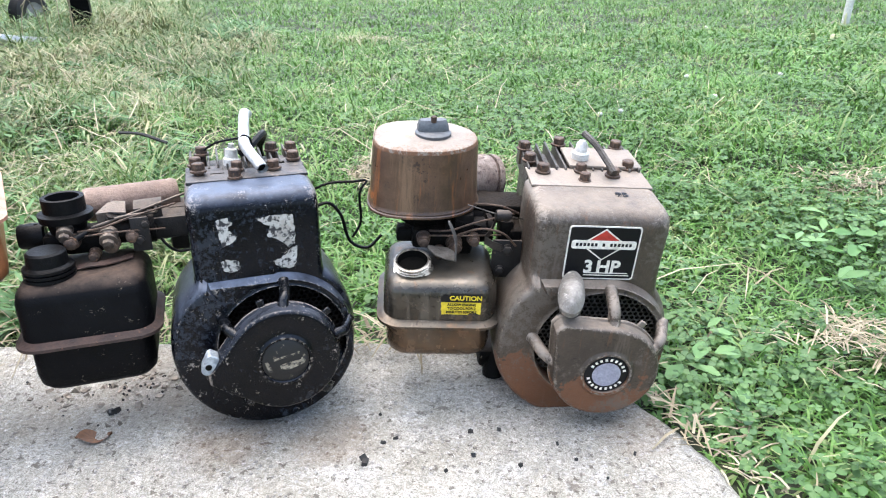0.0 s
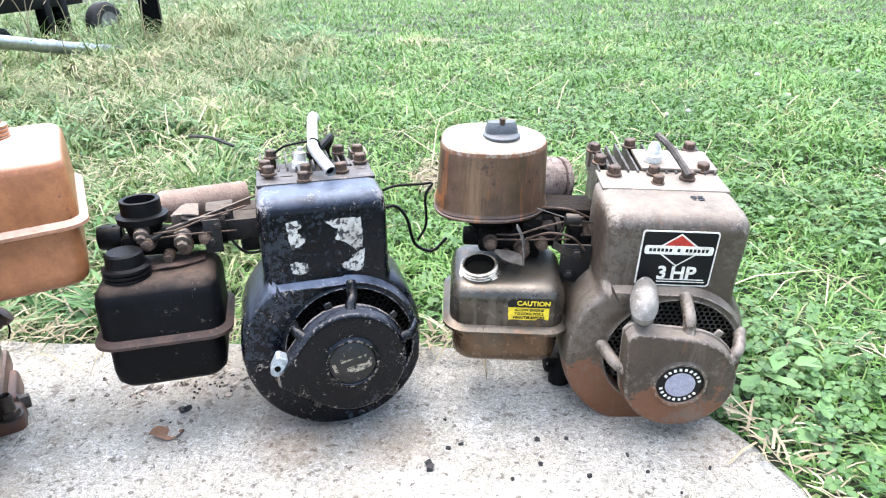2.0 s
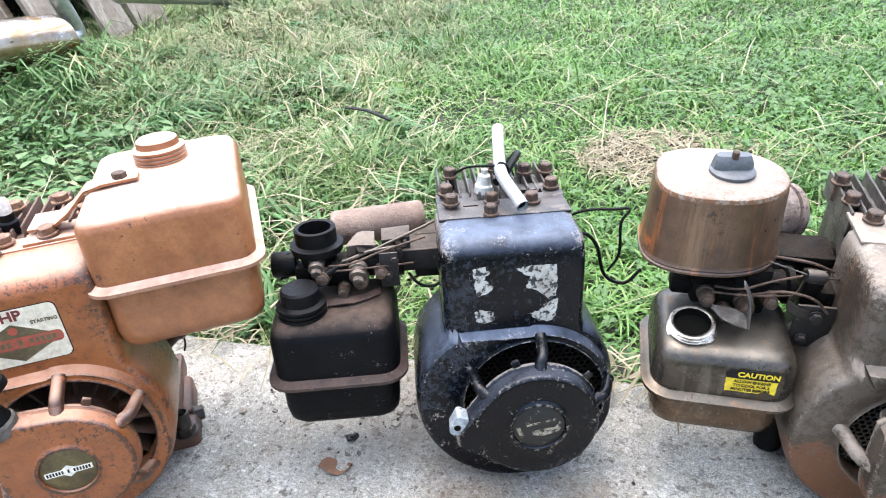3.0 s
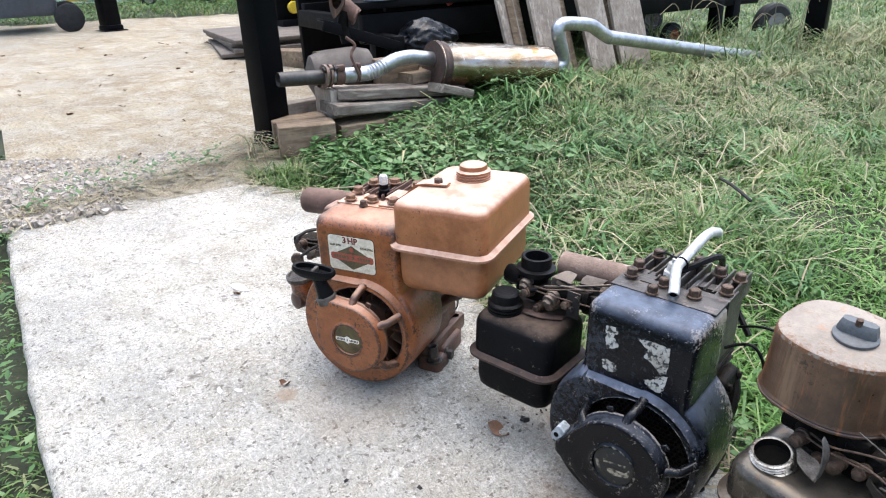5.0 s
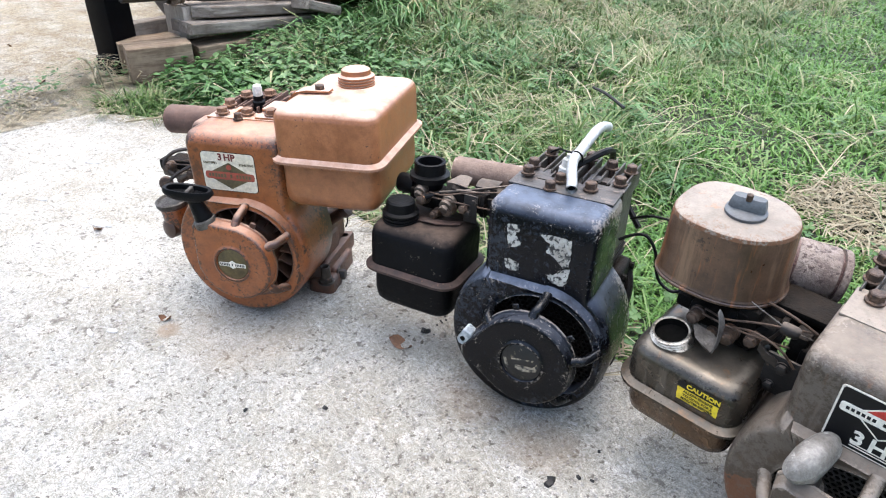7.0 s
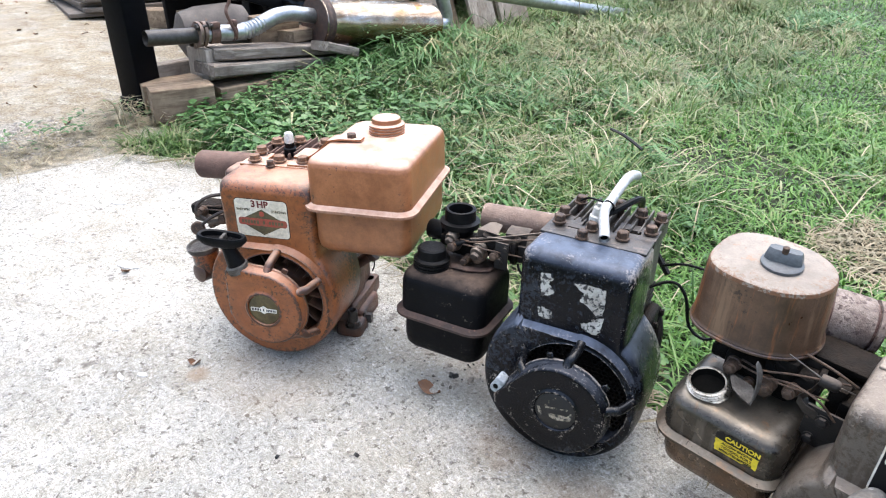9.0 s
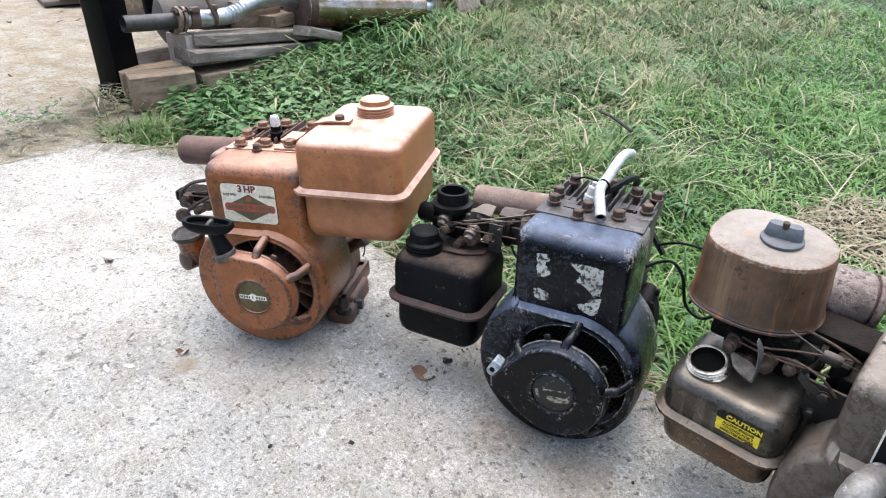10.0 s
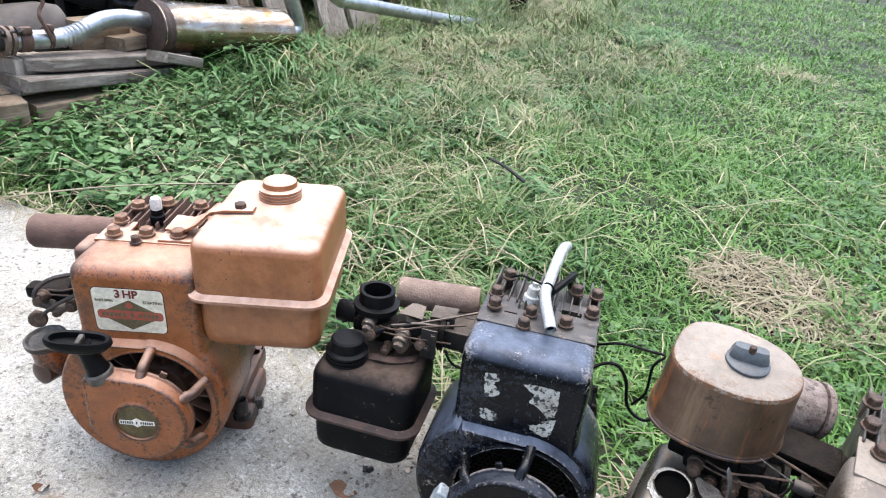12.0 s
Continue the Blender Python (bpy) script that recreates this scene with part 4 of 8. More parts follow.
    tube(bm, [(-0.185, 0.115, 0.222), (-0.15, 0.118, 0.218), (-0.115, 0.130, 0.215), (-0.085, 0.14, 0.215)], 0.0135, 12, 4)
    part("intake_manifold", bm, "tin_dark", e, "dusty dark tin shelf over the intake pipe")
    # worn tin bracket and folded clip on the shelf
    bm = BM()
    loft(bm, [[(-0.1915, 0.086, 0.2535), (-0.1795, 0.104, 0.2600), (-0.1795, 0.104, 0.2612), (-0.1915, 0.086, 0.2547)], [(-0.176, 0.084, 0.2545), (-0.172, 0.105, 0.2612), (-0.172, 0.105, 0.2624), (-0.176, 0.084, 0.2557)], [(-0.160, 0.087, 0.2512), (-0.1605, 0.104, 0.2600), (-0.1605, 0.104, 0.2612), (-0.160, 0.087, 0.2524)]])
    rbox(bm, -0.191, -0.181, 0.0850, 0.0866, 0.240, 0.2545, 0.0006, None, 1)
    part("choke_bracket", bm, "tin_tan", e, "worn tan tin bracket")
    bm = BM()
    loft(bm, [[(-0.153, y, z), (-0.122, y + 0.004, z), (-0.122, y + 0.004, z + 0.0012), (-0.153, y, z + 0.0012)] for y, z in ((0.098, 0.2385), (0.099, 0.2505), (0.108, 0.2555), (0.120, 0.2555))])
    part("folded_clip", bm, "tin_dark", e, "folded tin clip")
    # spark plug, aluminium tube and ignition lead
    bm = BM()
    lathe(bm, [(0.010, 0), (0.010, 0.008), (0.008, 0.010), (0.007, 0.020), (0.0035, 0.022), (0.0035, 0.027)], (-0.036, 0.128, 0.288), (0.1, 0, 1), 14)
    part("spark_plug", bm, "white", e, "white ceramic spark plug")
    bm = BM()
    tube(bm, [(-0.0035, 0.052, 0.300), (-0.008, 0.066, 0.305), (-0.0155, 0.084, 0.314), (-0.0190, 0.100, 0.320), (-0.0175, 0.122, 0.3245), (-0.0150, 0.148, 0.333), (-0.0125, 0.170, 0.3395), (-0.0100, 0.190, 0.3395), (-0.0070, 0.206, 0.335)], 0.0068, 14, 5, (False, True))
    tube(bm, [(-0.0035, 0.052, 0.300), (-0.008, 0.066, 0.305)], 0.0055, 14, 1, (False, True))
    part("breather_tube", bm, "tube", e, "bent pale aluminium tube lying over the head")
    bm = BM()
    tube(bm, [(-0.0050, 0.0555, 0.3015), (-0.0055, 0.0570, 0.3020)], 0.0056, 12, 1)
    part("tube_bore", bm, "void", e)
    lever(e, "ignition_lead", [(-0.024, 0.108, 0.306), (-0.012, 0.120, 0.311), (0.000, 0.140, 0.317), (0.008, 0.160, 0.318), (0.010, 0.185, 0.308), (0.006, 0.215, 0.28), (0.03, 0.22, 0.23), (0.06, 0.20, 0.20)], 0.0046, "rubber", "black ignition lead")
    lever(e, "wire_tie", [(-0.018, 0.104, 0.326), (-0.034, 0.118, 0.322), (-0.052, 0.140, 0.314), (-0.066, 0.150, 0.304)], 0.0014, "rubber")
    lever(e, "wire_tie", [(-0.0255, 0.106, 0.316), (-0.020, 0.106, 0.3285), (-0.0115, 0.108, 0.324), (-0.010, 0.110, 0.315)], 0.0014, "rubber")
    lever(e, "stop_wire", [(0.050, 0.12, 0.215), (0.0675, 0.13, 0.2226), (0.0841, 0.13, 0.2241), (0.0983, 0.13, 0.2053), (0.1082, 0.13, 0.1676), (0.1314, 0.125, 0.1565), (0.153, 0.13, 0.171)], 0.0022, "rubber", "loose black stop wire")
    lever(e, "stop_wire", [(0.055, 0.15, 0.235), (0.085, 0.145, 0.2475), (0.120, 0.14, 0.2485), (0.1361, 0.135, 0.2492), (0.1248, 0.13, 0.2345), (0.1249, 0.13, 0.1944), (0.112, 0.13, 0.172)], 0.0018, "rubber", "thin black wire loop")
    # carburettor linkage
    bm = BM()
    flat(bm, [(-0.012, -0.002), (0.012, 0.0), (0.010, 0.026), (0.0, 0.028)], 0.0016, Matrix.Translation((-0.258, 0.098, 0.218)) @ pose(0, 0, 0, 0, 0, 22))
    part("linkage_bracket", bm, "grime", e, "dark triangular bracket")
    lever(e, "link_rod", [(-0.1955, 0.073, 0.2425), (-0.180, 0.075, 0.2465), (-0.166, 0.078, 0.2500), (-0.145, 0.082, 0.2505), (-0.128, 0.085, 0.2505), (-0.1275, 0.088, 0.2560)], 0.0018, "tin_tan", "bent link rod with a hooked end")
    lever(e, "control_rod", [(-0.166, 0.080, 0.2485), (-0.140, 0.095, 0.2525), (-0.115, 0.110, 0.2560), (-0.092, 0.125, 0.2590)], 0.0016, "tin_tan")
    bm = BM()
    tube(bm, [(-0.2185, 0.060, 0.2320), (-0.205, 0.066, 0.2375), (-0.193, 0.072, 0.2425)], lambda t: 0.0052 - 0.0032 * t, 10, 4)
    part("choke_arm", bm, "rubber", e, "tapered black choke arm")
    bm = BM()
    rbox(bm, -0.156, -0.136, 0.070, 0.0725, 0.209, 0.250, 0.001)
    hexbolt(bm, (-0.1400, 0.0695, 0.2415), (0, -1, 0), 0.0042, 0.004)
    hexbolt(bm, (-0.1480, 0.0695, 0.2230), (0, -1, 0), 0.0048, 0.006)
    part("governor_plate", bm, "tin_dark", e, "greasy governor plate")
    for x, y, z, r in ((-0.2230, 0.072, 0.2410, 0.0085), (-0.1797, 0.068, 0.2300, 0.0095)):
        bm = BM()
        lathe(bm, [(r * 1.05, 0.0), (r * 1.05, 0.006), (r * 0.86, 0.007), (r * 0.86, 0.011), (r, 0.012), (r, 0.017), (r * 0.6, 0.018)], (x, y + 0.008, z + 0.004), (0, -1, -0.35), 16)
        hexbolt(bm, (x, y - 0.0085, z - 0.0020), (0, -1, -0.35), r * 0.66, 0.007, 0.4, False)
        part("jet_fitting", bm, "tin_tan", e, "greasy brass jet fitting")
    bm = BM()
    loft(bm, [[(x, y - 0.006, z), (x, y + 0.006, z + 0.001), (x, y + 0.006, z + 0.0022), (x, y - 0.006, z + 0.0012)] for x, y, z in ((-0.217, 0.052, 0.2035), (-0.200, 0.050, 0.2065), (-0.186, 0.052, 0.2055), (-0.170, 0.060, 0.2050), (-0.158, 0.070, 0.2040))])
    part("tank_strap", bm, "rust_flange", e, "thin rusty strap on the tank")
    lever(e, "earth_wire", [(-0.126, 0.085, 0.2165), (-0.1200, 0.080, 0.2090), (-0.1110, 0.080, 0.2012), (-0.098, 0.080, 0.2003), (-0.09, 0.085, 0.203)], 0.0018, "rubber")
    bm = BM()
    lathe(bm, [(0.0, 0.0), (0.013, 0.0), (0.0145, 0.003), (0.0145, 0.026), (0.012, 0.028)], (-0.276, 0.100, 0.231), (1, 0.05, 0), 20)
    part("choke_body", bm, "rubber", e, "black choke body")
    # clutter on the far side
    bm = BM()
    rbox(bm, 0.045, 0.064, 0.11, 0.17, 0.10, 0.17, 0.009, None, 3)
    tube(bm, [(0.05, 0.10, 0.06), (0.066, 0.12, 0.09), (0.068, 0.15, 0.13), (0.055, 0.17, 0.16)], 0.008, 8, 4)
    rbox(bm, 0.04, 0.075, 0.10, 0.13, 0.02, 0.06, 0.008, None, 3)
    for y, z in ((0.12, 0.11), (0.16, 0.16), (0.12, 0.16), (0.16, 0.11)):
        hexbolt(bm, (0.064, y, z), (1, 0, 0), 0.005, 0.006)
    part("breather_cover", bm, "grime", e)
    return e


# -- the brown engine --
def brown_engine(m):
    e = thing("engine", m, "dusty brown petrol engine with a round rusty air cleaner", "engine", "engines on the path")
    house = shroud(e, "brown", -0.090, 0.067, 0.277, cx=-0.0150, drop=0.0125, hole=0.0755, eye=(0.002, 0.104), label="brown cooling shroud with rust and dust")
    hex_screen(e, "alu")
    flywheel(e, "grime")
    BX, BZ = 0.0033, 0.0975
    st = starter(e, "brown", (88, 26, 172, -52), BX, BZ, 0.062, 135, 0.096, (0.002, 0.104), 0.0755, badge="decal_black", badge_label="black badge with a pale centre", leg_r=0.0072, tabs=(58,))
    bm = BM()
    lathe(bm, [(0.0168, 0), (0.0168, 0.0006)], (BX, -0.0584, BZ), (0, -1, 0), 32)
    part("badge_centre", bm, "decal_lilac", st)
    for k in range(22):
        if k in (0, 11, 21, 10):
            continue
        a = 2 * math.pi * k / 22
        bm = BM()
        m2 = Matrix.Translation((BX + 0.0212 * math.cos(a), -0.0586, BZ + 0.0212 * math.sin(a))) @ Matrix.Rotation(-a, 4, "Y")
        rbox(bm, -0.0018, 0.0018, -0.0002, 0.0002, -0.0015, 0.0015, 0.0001, m2, 1)
        part("lettering_bar", bm, "decal_white", st)
    head_and_block(e, "alu", "grime", -0.086, 0.062, 0.282)
    bolts(e, "bolt", [(-0.066, 0.108, 0.279), (0.020, 0.102, 0.279), (0.046, 0.128, 0.279), (-0.078, 0.140, 0.280), (-0.080, 0.175, 0.282), (-0.03, 0.195, 0.282), (0.046, 0.190, 0.282)])
    bolts(e, "bolt", [(-0.018, 0.088, 0.277), (-0.018, 0.112, 0.279)], 0.0066)
    bm = BM()
    rbox(bm, -0.086, 0.062, 0.070, 0.124, 0.2745, 0.2785, 0.0015)
    rbox(bm, -0.030, 0.063, 0.122, 0.185, 0.2790, 0.2835, 0.0015)
    part("head_cover", bm, "brown", e, "dusty brown tin cover")
    # decal: black panel, pale rim, red and white diamond, white band
    plate("decal_border", house, "decal_white", -0.0515, 0.0320, 0.1920, 0.2615, 0.004, 0.0, 0.0005, "white rim of the maker's panel")
    d = plate("decal", house, "decal_black", -0.0497, 0.0302, 0.1938, 0.2597, 0.003, -0.0004, 0.0005, "black maker's panel with a red and white diamond")
    cx = -0.0095
    poly("diamond_outline", d, "decal_white", [(cx - 0.027, 0.238), (cx, 0.2585), (cx + 0.027, 0.238), (cx, 0.2175)], -0.0008, 0.0003)
    poly("diamond_top", d, "decal_red", [(cx - 0.0235, 0.2385), (cx, 0.2563), (cx + 0.0235, 0.2385)], -0.0010, 0.0003)
    poly("diamond_bottom", d, "decal_black", [(cx - 0.0235, 0.2375), (cx + 0.0235, 0.2375), (cx, 0.2195)], -0.0010, 0.0003)
    plate("band", d, "decal_white", cx - 0.0375, cx + 0.0375, 0.2325, 0.2435, 0.003, -0.0012, 0.0003)
    for k in range(15):
        if k not in (6, 8):
            plate("band_lettering_bar", d, "decal_black", cx - 0.0325 + 0.0044 * k, cx - 0.0295 + 0.0044 * k, 0.2360, 0.2400, 0.0003, -0.0014, 0.0002)
    text_mesh("power_lettering", "3 HP", 0.0225, "decal_white", d, Matrix.Translation((cx + 0.002, -0.0013, 0.2085)))
    plate("small_lettering_bar", d, "decal_white", cx - 0.018, cx + 0.034, 0.2002, 0.2014, 0.0003, -0.0011, 0.0002)
    plate("small_lettering_bar", d, "decal_white", cx - 0.018, cx + 0.036, 0.1972, 0.1984, 0.0003, -0.0011, 0.0002)
    text_mesh("stamped_number", "85", 0.016, "decal_black", house, Matrix.Translation((0.018, 0.050, 0.2776)) @ pose(0, 0, 0, -90, 0, 0), label="black stamped figures")
    # grip
    starter_grip(e, "grip", (-0.043, -0.030, 0.152), (-0.08, -0.04, 1.0), (0.24, 0.97, -0.06), "worn grey starter grip")
    tank = fuel_tank(e, "tank_metal", "tank_metal", -0.258, -0.122, -0.004, 0.116, 0.068, 0.124, 0.180, 0.024, "oily bare metal fuel tank with an open filler neck")
    FX, FY, FZ = -0.224, 0.034, 0.1795
    NECK = (-0.07, -0.16, 1)
    bm = BM()
    lathe(bm, [(r, h * 0.66) for r, h in ((0.026, -0.006), (0.024, 0.002), (0.021, 0.004), (0.0205, 0.006), (0.0225, 0.0075), (0.0205, 0.009), (0.0205, 0.0115), (0.0225, 0.013), (0.0205, 0.0145), (0.0205, 0.0175), (0.0222, 0.019), (0.0200, 0.0205), (0.0181, 0.0197))], (FX, FY, FZ), NECK, 40, (False, False))
    part("filler_neck", bm, "silver", tank, "bright threaded filler neck without a cap")
    # Shallow cup whose near-black colour stands in for the darkness inside the neck.
    bm = BM()
    lathe(bm, [(0.0182, 0.0129), (0.0178, 0.010), (0.0176, 0.0035), (0.0, 0.003)], (FX, FY, FZ), NECK, 24, (False, True))
    part("filler_hole", bm, "void", tank)
    c = poly("caution_label", tank, "decal_yellow", ragged([(-0.1895, 0.1408), (-0.158, 0.1405), (-0.153, 0.1425), (-0.1432, 0.1412), (-0.1428, 0.1575), (-0.1905, 0.1575)], 0.0010, 5), -0.0042, 0.0005, "torn black and yellow caution label")
    poly("caution_band", c, "decal_black", ragged([(-0.1905, 0.1578), (-0.1422, 0.1578), (-0.1418, 0.1690), (-0.1790, 0.1690), (-0.1815, 0.1662), (-0.1850, 0.1688), (-0.1915, 0.1640)], 0.0009, 5), -0.0042, 0.0005)
    text_mesh("caution_lettering", "CAUTION", 0.0085, "decal_yellow", c, Matrix.Translation((-0.1615, -0.0049, 0.1632)))
    for k, w in enumerate(("ALLOW ENGINE", "TO COOL FOR 2", "MINUTES BEFORE")):
        text_mesh("caution_lettering", w, 0.0047, "decal_black", c, Matrix.Translation((-0.166, -0.0049, 0.1542 - 0.0052 * k)))
    carburettor(e, (-0.20, 0.085, 0.222))
    air_cleaner(e, (-0.2125, 0.1075, 0.2355))
    # choke lever: a leaf of tin lying on the tank, with one side bent up into a horn
    bm = BM()
    loft(bm, [[(-0.2075, 0.046, 0.2005), (-0.206, 0.049, 0.2020), (-0.206, 0.049, 0.2034), (-0.2075, 0.046, 0.2019)], [(-0.198, 0.032, 0.1985), (-0.184, 0.046, 0.2015), (-0.184, 0.046, 0.2029), (-0.198, 0.032, 0.1999)], [(-0.186, 0.026, 0.1972), (-0.1765, 0.040, 0.2005), (-0.1765, 0.040, 0.2019), (-0.186, 0.026, 0.1986)], [(-0.1760, 0.0235, 0.1962), (-0.1735, 0.034, 0.1990), (-0.1735, 0.034, 0.2004), (-0.1760, 0.0235, 0.1976)]])
    rings = []
    for k in range(9):
        t = k / 8
        y0, y1 = 0.0235 + 0.0165 * t, 0.0345 + 0.0085 * t + 0.006 * math.sin(math.pi * t)
        x = -0.1748 - 0.0010 * t - 0.0085 * t ** 3
        z = 0.1965 + 0.0410 * t
        rings.append([(x, y0, z), (x + 0.002 * math.sin(math.pi * t), 0.5 * (y0 + y1), z + 0.002), (x, y1, z + 0.003), (x + 0.0014, y1, z + 0.003), (x + 0.0014 + 0.002 * math.sin(math.pi * t), 0.5 * (y0 + y1), z + 0.002), (x + 0.0014, y0, z)])
    loft(bm, rings)
    part("choke_lever", bm, "alu", e, "bent tin choke lever")
    muffler_can(e, (-0.212, 0.158, 0.243), (-0.119, 0.196, 0.2295), 0.0305, "rust_scaly", "scaly rusty muffler")
    bm = BM()
    tube(bm, [(-0.20, 0.10, 0.205), (-0.15, 0.112, 0.212), (-0.10, 0.13, 0.215), (-0.08, 0.14, 0.215)], 0.015, 12, 4)
    rbox(bm, -0.150, -0.085, 0.105, 0.150, 0.222, 0.232, 0.003)
    rbox(bm, -0.105, -0.088, 0.07, 0.15, 0.150, 0.215, 0.005)
    rbox(bm, -0.118, -0.100, 0.075, 0.10, 0.185, 0.225, 0.004)
    rbox(bm, -0.175, -0.15, 0.07, 0.11, 0.178, 0.235, 0.006)
    part("intake_manifold", bm, "grime", e)
    bm = BM()
    lathe(bm, [(0.022, 0), (0.022, 0.004), (0.0325, 0.004), (0.033, 0.010), (0.0315, 0.012)], (-0.1235, 0.1942, 0.2302), (0.917, 0.375, -0.133), 30)
    lathe(bm, [(0.0318, -0.045), (0.0326, -0.040), (0.0326, -0.004), (0.0318, 0.0)], (-0.1235, 0.1942, 0.2302), (0.917, 0.375, -0.133), 30, (False, False))
    part("muffler_band", bm, "rim_scabs", e, "dusty pale scabby muffler rim")
    bm = BM()
    rbox(bm, -0.128, -0.080, 0.07, 0.16, 0.0, 0.028, 0.006)
    tube(bm, [(-0.100, 0.085, 0.02), (-0.106, 0.068, 0.0), (-0.108, 0.062, -0.022)], lambda t: 0.017 - 0.003 * t, 10, 3)
    part("side_foot", bm, "grime", e, "black greasy foot")
    bm = BM()
    loft(bm, [[(x, y - 0.0012, z - 0.005), (x, y + 0.0012, z - 0.005), (x, y + 0.0012, z + 0.005), (x, y - 0.0012, z + 0.005)] for x, y, z in ((-0.1250, 0.062, 0.2355), (-0.1310, 0.054, 0.2230), (-0.1385, 0.050, 0.2130), (-0.1290, 0.047, 0.2070), (-0.1165, 0.050, 0.2015), (-0.1150, 0.060, 0.1960))])
    part("control_lever", bm, "bolt_dark", e, "bent flat control lever")
    lever(e, "throttle_wire", [(-0.1610, 0.060, 0.2535), (-0.1310, 0.060, 0.2440), (-0.1190, 0.060, 0.2410), (-0.0880, 0.075, 0.2290)], 0.0008, "alu", "thin bright throttle wire")
    bm = BM()
    lathe(bm, [(0.006, 0.0), (0.0068, 0.003), (0.0068, 0.016), (0.0045, 0.019)], (-0.1265, 0.059, 0.2415), (1, 0.1, -0.1), 12)
    part("wire_clamp", bm, "tin_dark", e, "greasy wire clamp")
    lever(e, "stop_wire", [(-0.1160, 0.058, 0.1860), (-0.1080, 0.056, 0.1805), (-0.0930, 0.060, 0.1850), (-0.0850, 0.07, 0.19)], 0.0020, "rubber")
    bm = BM()
    rbox(bm, -0.128, -0.092, 0.050, 0.0535, 0.160, 0.212, 0.0012)
    hexbolt(bm, (-0.110, 0.049, 0.20), (0, -1, 0), 0.006, 0.006)
    hexbolt(bm, (-0.117, 0.049, 0.172), (0, -1, 0), 0.005, 0.006)
    part("governor_plate", bm, "tin_dark", e, "greasy governor plate")
    lever(e, "link_rod", [(-0.17, 0.056, 0.215), (-0.145, 0.048, 0.228), (-0.118, 0.046, 0.224), (-0.10, 0.05, 0.205)], 0.0014, "bolt")
    lever(e, "control_wire", [(-0.15, 0.085, 0.243), (-0.12, 0.075, 0.246), (-0.095, 0.08, 0.234)], 0.0016, "bolt")
    bm = BM()
    lathe(bm, [(0.011, 0), (0.011, 0.008), (0.008, 0.010), (0.007, 0.020), (0.0035, 0.024)], (-0.012, 0.145, 0.284), (0, 0, 1), 14)
    part("spark_plug", bm, "white", e, "white ceramic spark plug")
    lever(e, "tie_strap", [(-0.012, 0.145, 0.318), (0.0, 0.125, 0.31), (0.012, 0.10, 0.296), (0.016, 0.085, 0.290)], 0.0042, "alu", "grey strap across the head")
    return e


def starter_grip(parent, material, at, axis, along, label):
    """A stubby T-shaped pull: a round stem that swells into an oval bar with a soft mould line."""
    a = Vector(axis).normalized()
    v = Vector(along)
    v = (v - a * v.dot(a)).normalized()
    u = v.cross(a)
    at = Vector(at)
    bm = BM()
    lathe(bm, [(0.0165, -0.004), (0.0165, 0.002), (0.0140, 0.004)], at, axis, 24)
    collar = part("grip_collar", bm, "alu", parent, "bright collar under the grip")
    bm = BM()
    rings = []
    lathe(bm, [(0.0118, -0.008), (0.0125, 0.004), (0.0120, 0.018), (0.0128, 0.024)], at, axis, 24)
    part("grip_stem", bm, "grip_stem", collar, "dark worn stem of the grip")
    bm = BM()
    for h, w, l, p in ((0.016, 0.0116, 0.0130, 1.0), (0.021, 0.0120, 0.0210, 0.95), (0.028, 0.0134, 0.0305, 0.9), (0.0365, 0.0148, 0.0350, 0.86), (0.0380, 0.0153, 0.0357, 0.86), (0.0395, 0.0148, 0.0350, 0.86), (0.047, 0.0134, 0.0325, 0.88), (0.0525, 0.0100, 0.0270, 0.92), (0.0558, 0.0050, 0.0165, 1.0), (0.0565, 0.0004, 0.001, 1.0)):
        rings.append([at + a * h + u * (w * math.copysign(abs(math.cos(q)) ** p, math.cos(q))) + v * (l * math.copysign(abs(math.sin(q)) ** p, math.sin(q))) for q in [2 * math.pi * i / 32 for i in range(32)]])
    loft(bm, rings)
    part("grip_bar", bm, material, collar, label)
    return collar


